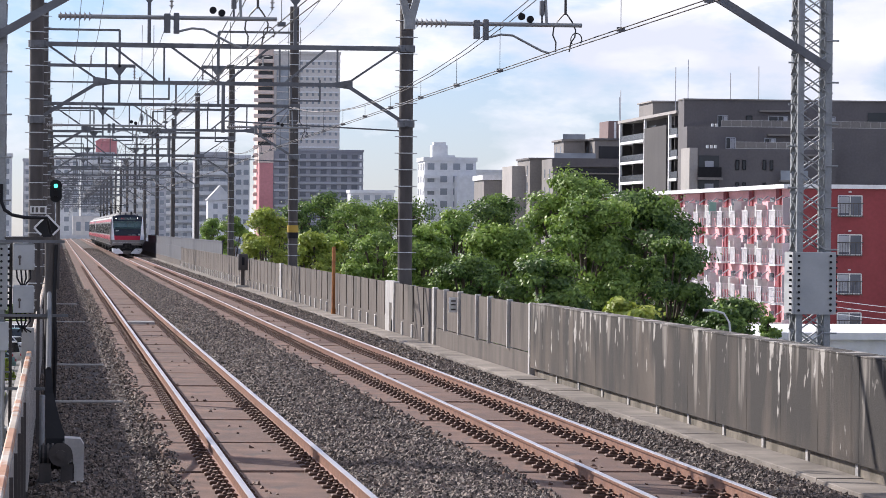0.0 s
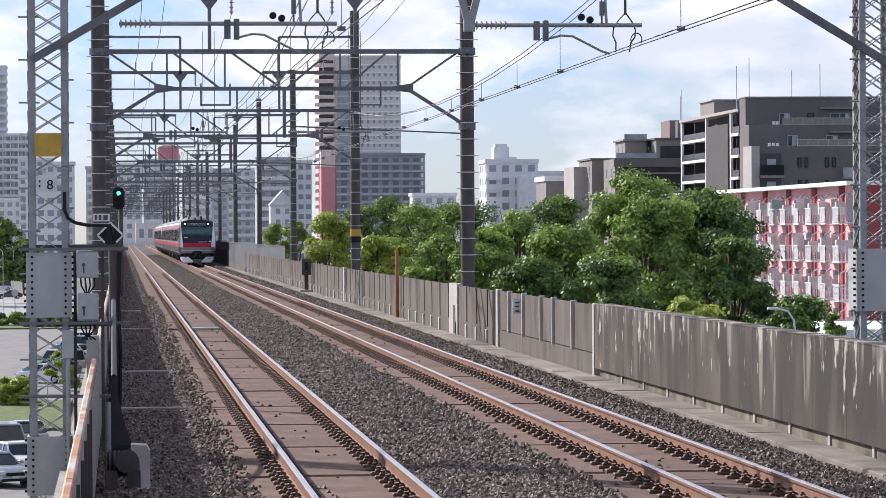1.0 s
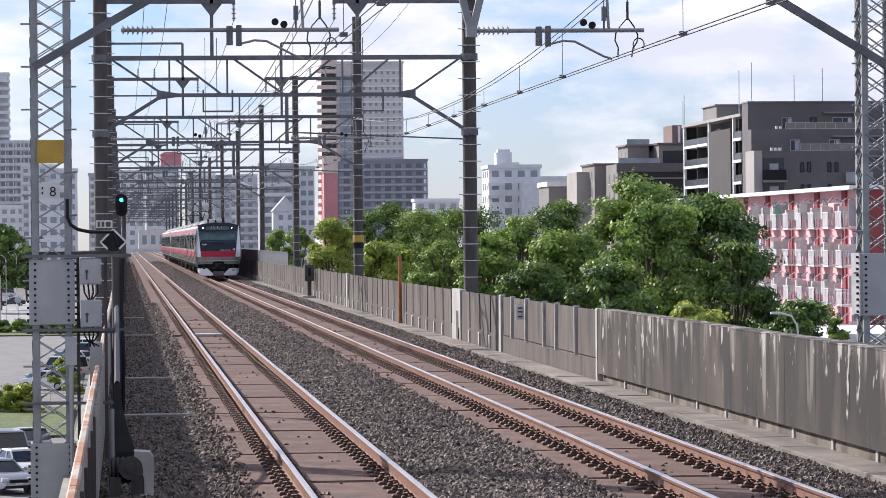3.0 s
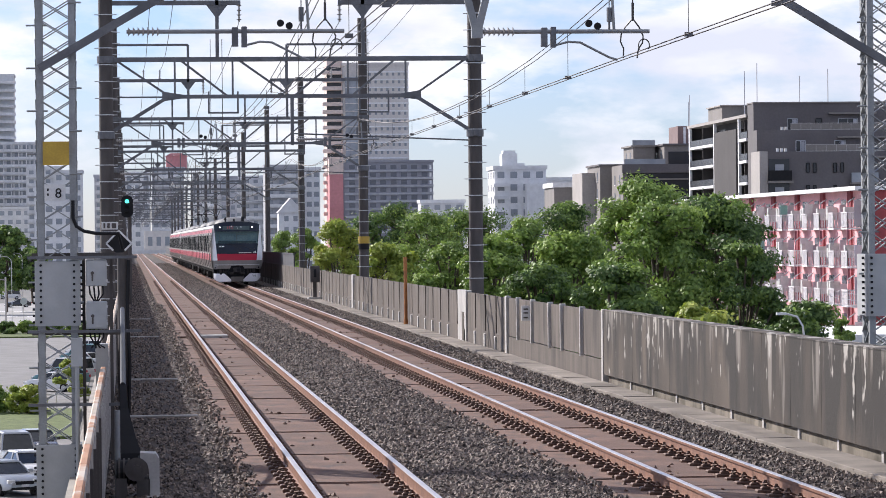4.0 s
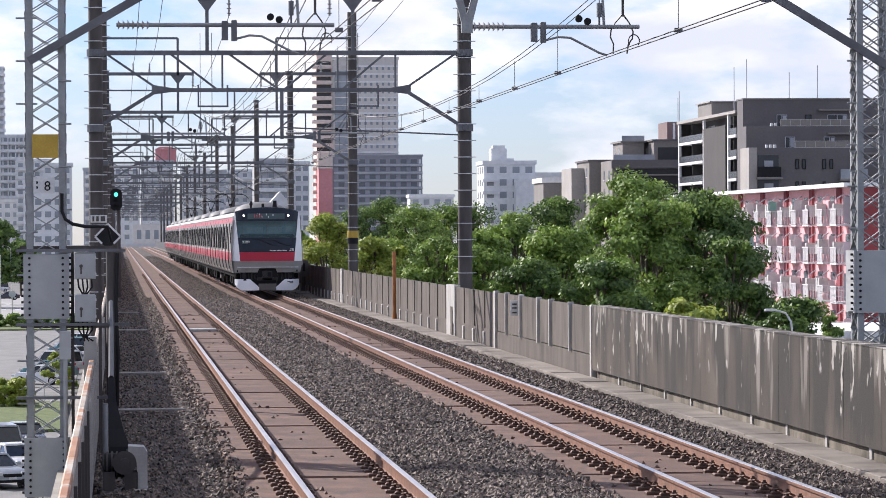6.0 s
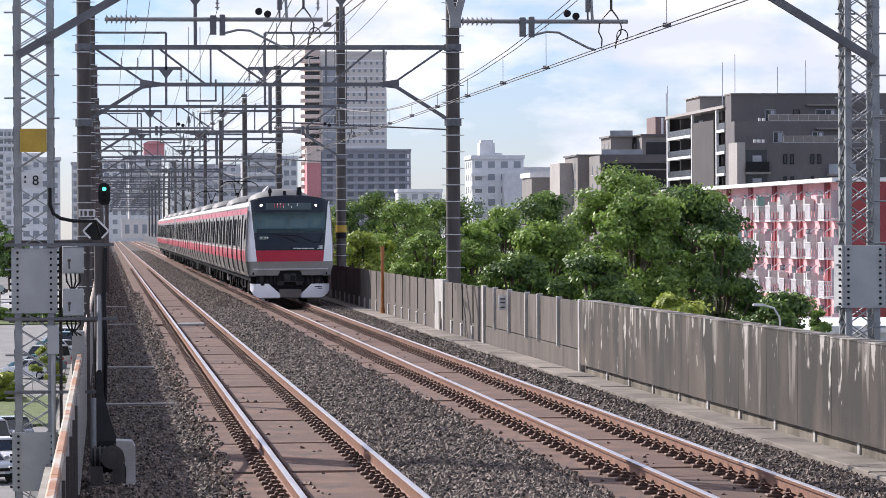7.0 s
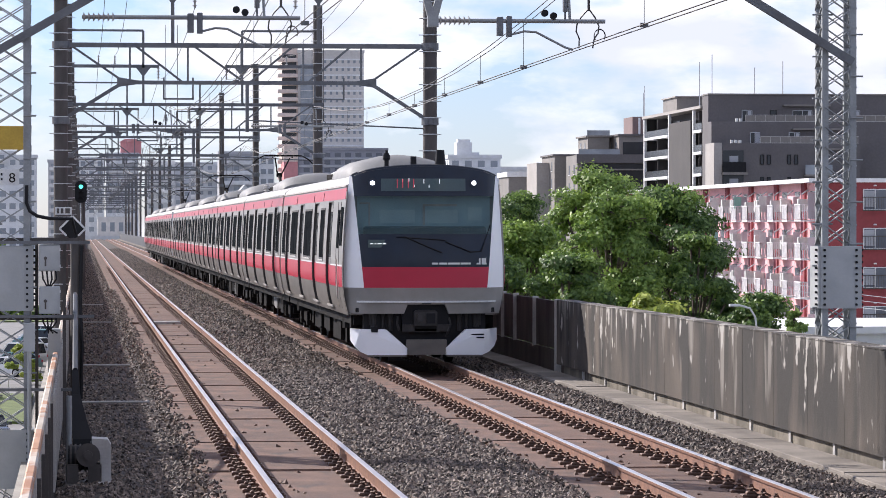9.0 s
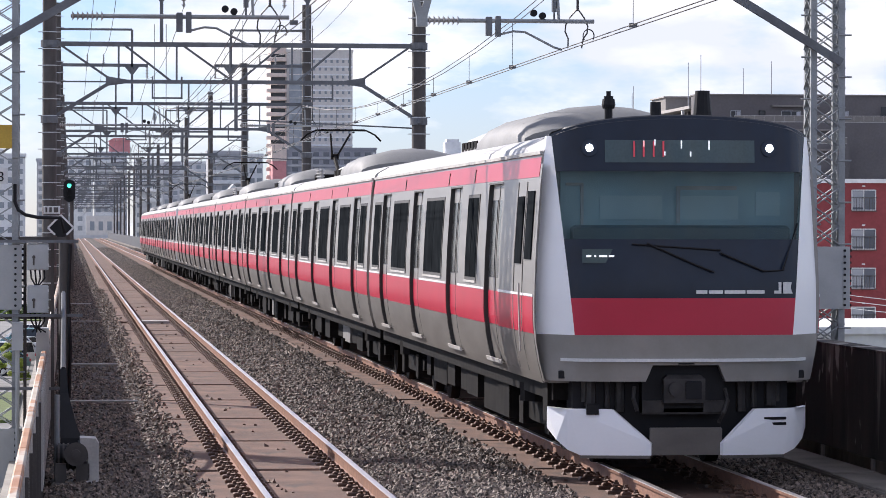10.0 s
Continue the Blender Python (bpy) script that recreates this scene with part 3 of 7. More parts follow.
def catenary(xa, name):
    """Contact wire pair, sagging carrier and droppers over one track, span by span."""
    t = thing(name, "copper contact wire and sagging carrier wire with droppers", "overhead wire", group="overhead wires")
    ends = [-2.0] + [NEAR] + GANTRY_Y
    swing = [0.45, 0.09] + [0.1 * (-1) ** (k + 1) for k in range(len(GANTRY_Y))]
    contact, carrier, drop, clips = [[], []], [[], []], M(), M()
    for i, (a, b) in enumerate(zip(ends, ends[1:])):
        r = 0.0085 if b < 140 else 0.011
        sa, sb = swing[i], swing[i + 1]
        for k, dx in enumerate((-0.05, 0.05)):
            contact[k] += [(xa + sa + dx * (2.2 if i == 0 else 1), a, 4.73)]
            carrier[k] += [(xa + dx + sa + (sb - sa) * u, a + (b - a) * u, 5.62 - 0.66 * 4 * u * (1 - u)) for u in [k / 10 for k in range(10)]]
        if b < 320:
            for k in range(1, 9):
                u = k / 9
                x, y = xa + sa + (sb - sa) * u, a + (b - a) * u
                drop.cyl((x, y, 4.74), (x, y, 5.62 - 0.66 * 4 * u * (1 - u)), 0.004, n=4, caps=False)
                clips.box(x - 0.045, x + 0.045, y - 0.02, y + 0.02, 4.715, 4.765)
    for k in (0, 1):
        part("contact_wire", M().tube(contact[k], 0.0075, 4), MAT_wire, t)
        part("carrier_wire", M().tube(carrier[k], 0.0075, 4), MAT_wire, t)
    part("dropper", drop, MAT_wire, t, kind="stuff")
    part("dropper_clip", clips, MAT_beam, t, kind="stuff")


catenary(LEFT - 0.05, "catenary")
catenary(RIGHT, "catenary")
for x, z in ((2.9, 8.15), (5.5, 8.15), (0.63, 9.05), (1.25, 9.05), (7.2, 9.05), (7.8, 9.05)):
    run = [(x, a + (b - a) * u, z - 0.5 * 4 * u * (1 - u)) for a, b in zip(GANTRY_Y[:9], GANTRY_Y[1:10]) for u in [k / 8 for k in range(8)]]
    w = M().tube(run, 0.009, 4)
    solid("feeder_wire", w, MAT_wire, "thin sagging feeder wire between the gantries", "wire", "feeder wires")

# ---- the train: ten coupled cars ----
MAT_inox = mat("brushed stainless steel", (0.30, 0.285, 0.27), (0.255, 0.24, 0.228), 0.4, 0.5, scale=2, stretch=(1, 0.2, 3), fine=0.04)
MAT_inoxdark = mat("dark stainless skirt", (0.16, 0.145, 0.13), (0.12, 0.108, 0.097), 0.5, 0.4, scale=2, stretch=(1, 0.4, 2), fine=0.08)
MAT_red = mat("crimson stripe", (0.50, 0.010, 0.045), (0.46, 0.008, 0.038), 0.3, scale=1.5, fine=0.03)
MAT_red.node_tree.nodes["Principled BSDF"].inputs["Specular IOR Level"].default_value = 0.5
MAT_pillar = mat("white moulded front", (0.92, 0.92, 0.93), (0.90, 0.90, 0.91), 0.3, coat=0.3, scale=2, fine=0.02)
MAT_frontgrey = mat("warm grey front skirt", (0.30, 0.28, 0.26), (0.25, 0.235, 0.215), 0.4, 0.3, scale=3, fine=0.05)
MAT_mask = mat("black front mask", (0.012, 0.019, 0.036), (0.010, 0.015, 0.029), 0.2, fine=0.02)
MAT_mask.node_tree.nodes["Principled BSDF"].inputs["Specular IOR Level"].default_value = 0.3
MAT_window = mat("tinted side window", (0.02, 0.023, 0.026), (0.012, 0.014, 0.016), 0.12)
MAT_window.node_tree.nodes["Principled BSDF"].inputs["Specular IOR Level"].default_value = 0.0
MAT_doorglass = mat("door glass", (0.03, 0.034, 0.037), (0.02, 0.023, 0.026), 0.15)
MAT_doorglass.node_tree.nodes["Principled BSDF"].inputs["Specular IOR Level"].default_value = 0.3
MAT_screen = mat("front windscreen", (0.085, 0.12, 0.125), (0.06, 0.09, 0.095), 0.1, scale=1)
MAT_screen.node_tree.nodes["Principled BSDF"].inputs["Specular IOR Level"].default_value = 0.25
MAT_pane = bpy.data.materials.new("tinted windscreen glass")
MAT_pane.use_nodes = True
pn, pk_l = MAT_pane.node_tree.nodes, MAT_pane.node_tree.links
p_tr, p_mx = pn.new("ShaderNodeBsdfTransparent"), pn.new("ShaderNodeMixShader")
p_tr.inputs["Color"].default_value = (0.74, 0.84, 0.86, 1)
pn["Principled BSDF"].inputs["Base Color"].default_value = (0.05, 0.08, 0.085, 1)
pn["Principled BSDF"].inputs["Roughness"].default_value = 0.08
p_mx.inputs[0].default_value = 0.3
pk_l.new(p_tr.outputs[0], p_mx.inputs[1])
pk_l.new(pn["Principled BSDF"].outputs[0], p_mx.inputs[2])
pk_l.new(p_mx.outputs[0], pn["Material Output"].inputs["Surface"])
MAT_cab = mat("dim cab interior", (0.42, 0.56, 0.57), (0.34, 0.46, 0.48), 0.6, fine=0.04)
MAT_cabpane = mat("cab pane pale as if lit", (0.50, 0.62, 0.62), (0.44, 0.55, 0.55), 0.5, fine=0.04)
MAT_roof = mat("grey roof", (0.46, 0.45, 0.44), (0.38, 0.375, 0.365), 0.6, scale=1.5)
MAT_acgrey = mat("mid grey roof unit", (0.19, 0.19, 0.19), (0.15, 0.15, 0.15), 0.65, scale=1.5)
MAT_coupler = mat("grimy coupler steel", (0.055, 0.05, 0.048), (0.025, 0.023, 0.022), 0.6, 0.3, scale=6)
MAT_brow = mat("dark grey roof brow", (0.06, 0.06, 0.065), (0.05, 0.05, 0.054), 0.4, fine=0.05)
MAT_under = mat("dark underframe", (0.017, 0.015, 0.014), (0.009, 0.008, 0.008), 0.7, scale=4)
MAT_under.node_tree.nodes["Principled BSDF"].inputs["Specular IOR Level"].default_value = 0.06
MAT_underlight = mat("grey underfloor box", (0.2, 0.19, 0.18), (0.14, 0.133, 0.126), 0.6, scale=3)
MAT_seam = mat("dark seam and jamb shade", (0.05, 0.047, 0.045), (0.04, 0.038, 0.036), 0.6)
MAT_led = glow("red display segment", (0.65, 0.08, 0.11), 0.12)
MAT_ledw = glow("white display segment", (0.85, 0.88, 0.9), 0.5)
MAT_lamp = glow("headlamp", (1.0, 0.98, 0.94), 5.0)

HALF = [(0.90, 1.36), (1.05, 1.405), (1.25, 1.445), (1.50, 1.473), (1.78, 1.475), (2.2, 1.462), (2.9, 1.415), (3.05, 1.40), (3.22, 1.375)]  # height, half width


def half_width(z):
    for (z0, w0), (z1, w1) in zip(HALF, HALF[1:]):
        if z <= z1:
            return w0 + (w1 - w0) * (z - z0) / (z1 - z0)
    return HALF[-1][1]


def side_strip(m, s, y0, y1, z0, z1, out=0.0, steps=4, deep=0.02):
    """A strip of the bulging car side, s = -1 or 1, lying out metres proud."""
    zs = [z0 + (z1 - z0) * k / steps for k in range(steps + 1)]
    outer = [[(s * (half_width(z) + out), y, z) for z in zs] for y in (y0, y1)]
    inner = [[(s * (half_width(z) + out - deep), y, z) for z in zs] for y in (y0, y1)]
    m.loft([inner[0], outer[0], outer[1], inner[1]])
    m.loft([[(s * (half_width(z) + out - d), y, z) for y in (y0, y1)] for z, d in ((z0, 0.02), (z0, 0))])
    m.loft([[(s * (half_width(z) + out - d), y, z) for y in (y0, y1)] for z, d in ((z1, 0), (z1, 0.02))])


def car(kind, front_y, label, panto=False):
    """One car of 19.6 m; local +y runs to the rear."""
    c = thing("rail_car", label, "rail car", group="coupled cars of the train")
    y0, y1 = (0.42, 19.75) if kind == "front" else (0.22, 19.78)
    body = M()
    prof = [(-w + 0.06, z) for z, w in HALF] + [(w - 0.06, z) for z, w in reversed(HALF)]
    body.loft([[(x, y, z) for x, z in prof] for y in (y0, y1)], closed=True, caps=True)
    part("body", body, MAT_inox, c, "brushed stainless steel car body", smooth=True)
    roof = M()
    arch = [(-1.375, 3.22), (-1.33, 3.32), (-1.15, 3.42), (-0.8, 3.50), (-0.4, 3.545), (0, 3.56), (0.4, 3.545), (0.8, 3.50), (1.15, 3.42), (1.33, 3.32), (1.375, 3.22)]
    roof.loft([[(x, y, z) for x, z in arch] for y in (y0, y1)], closed=True, caps=True)
    part("roof", roof, MAT_roof, c, "grey arched roof", smooth=True)
    gut = M()
    for s in (-1, 1):
        gut.beam((s * 1.385, y0, 3.235), (s * 1.385, y1, 3.235), 0.03, 0.035)
    part("gutter", gut, MAT_post, c)
    doors = [3.95, 7.95, 12.6, 17.3] if kind == "front" else [2.77, 7.59, 12.41, 17.23] if kind == "mid" else [2.7, 7.4, 12.05, 16.05]
    red, low, pale, skin = M(), M(), M(), M()
    edges = [y0] + [e for d in doors for e in (d - 0.66, d + 0.66)] + [y1]
    for s in (-1, 1):
        side_strip(skin, s, y0, y1, 2.97, 3.22, 0.0, 2)
        side_strip(red, s, y0 + 0.02, y1 - 0.02, 2.99, 3.19, 0.004, 2)
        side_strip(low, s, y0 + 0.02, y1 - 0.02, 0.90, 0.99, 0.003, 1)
        for a, b in zip(edges[::2], edges[1::2]):
            side_strip(skin, s, a, b, 0.98, 2.97, 0.0, 10, 0.065)
            side_strip(red, s, a + 0.004, b - 0.004, 1.40, 1.77, 0.004, 5)
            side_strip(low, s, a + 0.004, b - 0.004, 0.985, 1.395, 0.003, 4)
            side_strip(pale, s, a + 0.004, b - 0.004, 1.775, 1.80, 0.006, 1)
    part("side_panel", skin, MAT_inox, c, "brushed stainless side panels", smooth=True)
    part("stripe", red, MAT_red, c, "crimson waist and eaves stripes", smooth=True)
    part("lower_side", low, MAT_inoxdark, c, "darker lower side panels", smooth=True)
    part("waist_line", pale, MAT_pillar, c)
    for s in (-1, 1):
        for d in doors:
            leaf = M()
            side_strip(leaf, s, d - 0.65, d + 0.65, 1.0, 2.96, -0.05, 8)
            door = part("door", leaf, MAT_inox, c, "stainless sliding door pair", smooth=True)
            rd = M()
            side_strip(rd, s, d - 0.645, d + 0.645, 1.40, 1.77, -0.046, 4)
            part("door_stripe", rd, MAT_red, door)
            lo = M()
            side_strip(lo, s, d - 0.645, d + 0.645, 1.0, 1.395, -0.047, 4)
            part("door_foot", lo, MAT_inoxdark, door)
            seam = M()
            # the far jamb faces away from the sun; its shade is this dark strip
            side_strip(seam, s, d + 0.645, d + 0.66, 0.99, 2.97, -0.001, 8, 0.06)
            side_strip(seam, s, d - 0.012, d + 0.012, 1.0, 2.96, -0.044, 8)
            side_strip(seam, s, d - 0.66, d + 0.66, 2.955, 2.975, 0.004, 1, 0.06)
            part("jamb_shade_seam", seam, MAT_seam, door, "door jamb coloured as shaded, with dark seam")
            gl = M()
            for yy in (d - 0.33, d + 0.33):
                side_strip(gl, s, yy - 0.22, yy + 0.22, 1.92, 2.78, -0.042, 4)
            part("door_window", gl, MAT_doorglass, door, "tinted door windows")
            sill = M()
            side_strip(sill, s, d - 0.66, d + 0.66, 0.985, 1.03, 0.05, 1)
            part("door_sill", sill, MAT_post, door, "pale door sill")
        spans = [(a + 0.72, b - 0.72) for a, b in zip(doors, doors[1:])]
        ends = [(doors[-1] + 0.85, y1 - 0.55)] + ([(y0 + 0.55, doors[0] - 0.85)] if kind != "front" else [])
        for a, b in spans + ends:
            if b - a < 0.5:
                continue
            mid, hw = (a + b) / 2, (0.52 if b - a < 2.7 else min(1.05, (b - a) / 2 - 0.2))
            fr, gl = M(), M()
            side_strip(fr, s, mid - hw - 0.05, mid + hw + 0.05, 1.86, 2.86, 0.008, 4)
            win = part("side_window", fr, MAT_seam, c, "dark framed side window")
            for u, v in ((-hw, -0.02), (0.02, hw)):
                side_strip(gl, s, mid + u, mid + v, 1.90, 2.82, 0.013, 4)
            part("pane", gl, MAT_window, win)
            si = M()
            side_strip(si, s, mid - hw - 0.05, mid + hw + 0.05, 1.835, 1.86, 0.02, 1)
            part("window_sill", si, MAT_post, win)
        marks = M()
        for yy in (doors[0] + 2.1, doors[2] + 1.9, doors[1] + 0.9):
            side_strip(marks, s, yy - 0.02, yy + 0.02, 3.0, 3.15, 0.012, 1)
        part("side_lamp", marks, MAT_seam, c)
    # roof equipment
    ya, yb_ = (4.9, 9.3) if kind == "front" else (7.2, 11.6)
    hump = [(-1.05, 3.44), (-1.03, 3.56), (-0.92, 3.68), (-0.7, 3.79), (-0.36, 3.87), (0, 3.90), (0.36, 3.87), (0.7, 3.79), (0.92, 3.68), (1.03, 3.56), (1.05, 3.44)]
    ac = M().loft([[(x * k, y, 3.44 + (z - 3.44) * k2) for x, z in hump] for y, k, k2 in ((ya, 0.94, 0.45), (ya + 0.25, 0.97, 0.8), (ya + 0.7, 1, 1), (yb_ - 0.5, 1, 1), (yb_, 0.97, 0.86))], closed=True, caps=True)
    aircon = part("roof_unit", ac, MAT_acgrey, c, "humped grey air conditioner", smooth=True)
    lou = M().loft([[(x * k, y, 3.44 + (z - 3.44) * 0.8 * k2) for x, z in hump] for y, k, k2 in ((yb_, 0.95, 1), (yb_ + 1.9, 0.95, 1), (yb_ + 2.2, 0.92, 0.5))], closed=True, caps=True)
    louvred = part("louvred_unit", lou, MAT_roof, aircon, "pale louvred roof casing", smooth=True)
    for s in (-1, 1):
        for k in range(5):
            part("grille", M().box(s * 0.985 - 0.012, s * 0.985 + 0.012, yb_ + 0.12 + k * 0.36, yb_ + 0.36 + k * 0.36, 3.47, 3.58), MAT_under, louvred)
    if panto:
        base = M().box(-0.55, 0.55, 4.5, 5.3, 3.60, 3.68)
        for sx in (-0.5, 0.5):
            for yy in (4.55, 5.25):
                base.cyl((sx, yy, 3.48), (sx, yy, 3.62), 0.05, n=8)
        p = part("pantograph", base, MAT_under, c, "raised single-arm pantograph")
        part("lower_arm", M().tube([(0, 5.1, 3.68), (0, 6.4, 4.12)], 0.045, 6).cyl((-0.09, 6.4, 4.12), (0.09, 6.4, 4.12), 0.07, n=8), MAT_under, p)
        part("upper_arm", M().tube([(-0.06, 6.4, 4.14), (-0.22, 4.75, 4.60)], 0.024, 5).tube([(0.06, 6.4, 4.14), (0.22, 4.75, 4.60)], 0.024, 5), MAT_under, p)
        part("collector", M().tube([(-0.92, 4.6, 4.44), (-0.78, 4.6, 4.58), (-0.58, 4.6, 4.68), (0.58, 4.6, 4.68), (0.78, 4.6, 4.58), (0.92, 4.6, 4.44)], 0.022, 6).box(-0.55, 0.55, 4.57, 4.63, 4.67, 4.71).box(-0.55, 0.55, 4.87, 4.93, 4.67, 4.71).beam((-0.3, 4.6, 4.64), (-0.3, 4.9, 4.64), 0.03).beam((0.3, 4.6, 4.64), (0.3, 4.9, 4.64), 0.03), MAT_under, p)
        for k in range(3):
            part("roof_insulator", insulator(M(), (-0.6, 2.2 + 0.5 * k, 3.50), (-0.6, 2.2 + 0.5 * k, 3.78), 0.08, 4), MAT_porcelain, p)
    # underframe
    part("frame", M().box(-1.25, 1.25, y0 + 0.1, y1, 0.72, 0.93), MAT_under, c)
    r = random.Random(len(label) + int(front_y * 7))
    yb = 4.6
    while yb < 14.8:
        w = r.uniform(0.5, 1.7)
        for s in (-1, 1):
            d = r.uniform(0.28, 0.42)
            o = r.uniform(0.98, 1.22)
            part("equipment_box", M().bevel_box(min(s * o, s * 0.45), max(s * o, s * 0.45), yb, yb + w, d, 0.74, 0.02), (MAT_underlight if r.random() < 0.12 else MAT_under), c)
        yb += w + r.uniform(0.15, 0.5)
    for yc in (2.9, 16.7):
        bo = M()
        for s in (-1, 1):
            bo.prism([(yc - 1.5, 0.42), (yc - 0.6, 0.36), (yc + 0.6, 0.36), (yc + 1.5, 0.42), (yc + 1.5, 0.56), (yc + 0.6, 0.62), (yc - 0.6, 0.62), (yc - 1.5, 0.56)], 0, s * 1.0 - 0.07, s * 1.0 + 0.07)
            bo.box(-1.0, 1.0, yc - 0.2, yc + 0.2, 0.45, 0.6) if s < 0 else None
            bo.cyl((s * 1.02, yc, 0.6), (s * 1.02, yc, 0.8), 0.26, n=12)
            for dy in (-1.05, 1.05):
                bo.box(s * 1.03 - 0.1, s * 1.03 + 0.1, yc + dy - 0.17, yc + dy + 0.17, 0.3, 0.6)
        bogie = part("bogie", bo, MAT_under, c, "dark bogie frame")
        for dy in (-1.05, 1.05):
            wh = M()
            for s in (-1, 1):
                wh.cyl((s * 0.53, yc + dy, 0.43), (s * 0.66, yc + dy, 0.43), 0.43, n=24)
            wh.cyl((-0.55, yc + dy, 0.43), (0.55, yc + dy, 0.43), 0.09, n=8)
            part("wheelset", wh, MAT_under, bogie, smooth=True)
    if kind != "front":
        part("gangway", M().box(-0.55, 0.55, -0.25, 0.25, 1.0, 3.1), MAT_black, c, "black gangway bellows")
    return c


def face_y(x, z):
    """How far the nose lies back at half position x and height z."""
    return -0.15 + 0.13 * (x / 1.1) ** 2 + (0.36 * max(0, abs(x) - 1.12) / 0.33) + 0.085 * max(0.0, z - 1.9) + 0.05 * max(0, 1.4 - z)


def face_patch(left, right, z0, z1, out=0.0, nx=12, nz=8, top=None):
    """A patch of the nose between two edges given as functions of height."""
    m = M()
    front, back = [], []
    for j in range(nz + 1):
        z = z0 + (z1 - z0) * j / nz
        row = []
        for i in range(nx + 1):
            x = left(z) + (right(z) - left(z)) * i / nx
            zz = z if top is None else min(z, z0 + (top(x) - z0) * (z - z0) / (z1 - z0))
            row.append((x, face_y(x, zz) - out, zz))
        front.append(row)
    m.loft(front)
    rim = [r[0] for r in front] + front[-1][1:] + [r[-1] for r in reversed(front)][1:] + list(reversed(front[0]))[1:]
    m.loft([rim, [(x, y + 0.12, z) for x, y, z in rim]])
    return m


def nose(c):
    edge = lambda z: 1.295 - (3.37 - z) * 0.094      # slanting edge of the black mask
    rim = lambda z: half_width(min(z, 3.2)) - (0.10 * max(0, z - 3.1)) - 0.01
    arch = lambda x: 3.60 - 0.115 * (x / 1.3) ** 2 - 0.06 * (x / 1.3) ** 6
    mk = part("mask", face_patch(lambda z: -edge(z), edge, 1.77, 2.36, 0.0, 20, 6), MAT_mask, c, "glossy black front mask", smooth=True)
    part("mask_brow", face_patch(lambda z: -edge(z), edge, 3.04, 3.60, 0.0, 20, 8, top=lambda x: arch(x)), MAT_mask, mk, smooth=True)
    cabin = part("cab_back", M().box(-1.2, 1.2, 0.36, 0.40, 2.2, 3.2), MAT_cab, c, "dim cab partition behind the windscreen")
    # pale colour of the panes stands for the lit saloon behind the cab
    for x0, x1, z0, z1 in ((-0.80, -0.16, 2.56, 2.80), (0.0, 0.62, 2.56, 2.80), (0.80, 1.05, 2.60, 2.84)):
        part("partition_pane", M().box(x0, x1, 0.345, 0.36, z0, z1), MAT_cabpane, cabin)
    part("frame_line", M().box(-0.02, 0.02, 0.33, 0.36, 2.52, 2.90).box(0.02, 0.6, 0.33, 0.36, 2.86, 2.90), MAT_post, cabin)
    part("frame_line", M().box(-1.0, -0.97, 0.33, 0.36, 2.45, 2.92).box(-1.15, -0.97, 0.33, 0.36, 2.90, 2.93), MAT_post, cabin)
    part("desk", M().bevel_box(-1.1, 1.1, 0.1, 0.36, 2.2, 2.5, 0.03), MAT_screen, cabin)
    part("front_band", face_patch(lambda z: -edge(z), edge, 1.40, 1.77, 0.004, 20, 4), MAT_red, c, "crimson front band", smooth=True)
    for s in (-1, 1):
        lo = (lambda z: -rim(z)) if s < 0 else edge
        hi = (lambda z: -edge(z)) if s < 0 else rim
        part("front_pillar", face_patch(lo, hi, 1.40, 3.40, 0.006, 6, 14), MAT_pillar, c, "white moulded corner pillar", smooth=True)
    low = face_patch(lambda z: -rim(z), rim, 1.10, 1.40, 0.012, 20, 4)
    notch = lambda z: 0.335 + (1.10 - z) * 0.42
    for m in (face_patch(lambda z: -rim(z), lambda z: -notch(z), 0.935, 1.10, 0.012, 9, 2), face_patch(notch, rim, 0.935, 1.10, 0.012, 9, 2)):
        low.add(m.v, m.f)
    part("lower_front", low, MAT_frontgrey, c, "warm grey lower front notched over the coupler", smooth=True)
    part("front_slot", M().box(-0.08, 0.08, face_y(0, 1.12) - 0.035, face_y(0, 1.12), 1.108, 1.122), MAT_black, c, "thin dark slot")
    for s in (-1, 1):
        part("corner_step", M().bevel_box(s * 1.2 - 0.05, s * 1.2 + 0.05, face_y(1.2, 1.0) - 0.018, face_y(1.2, 1.0) + 0.1, 0.96, 1.04, 0.01), MAT_black, c, "dark corner step")
    part("side_corner", M().loft([[(s * half_width(z), y, z) for z in [0.92 + 0.2 * k for k in range(12)]] for s, y in ((-1, 0.30), (-1, 0.5))]), MAT_inox, c)
    part("bumper_line", face_patch(lambda z: -1.23, lambda z: 1.28, 1.135, 1.165, 0.06, 16, 1), MAT_white, c, "pale bumper ridge")
    ws = part("windscreen", face_patch(lambda z: -edge(z) + 0.005, lambda z: edge(z) - 0.005, 2.365, 3.035, 0.004, 20, 8), MAT_pane, c, "dark green tinted windscreen", smooth=True)
    dsp = part("destination_box", face_patch(lambda z: -0.80, lambda z: 0.72, 3.13, 3.355, 0.008, 10, 2), MAT_screen, c, "destination display", smooth=True)
    led = M()
    for x in (-0.512, -0.416, -0.316, -0.219):
        led.box(x - 0.008, x + 0.008, face_y(x, 3.2) - 0.022, face_y(x, 3.2) - 0.006, 3.185, 3.345)
    part("red_segments", led, MAT_led, dsp, "red display bars")
    led = M()
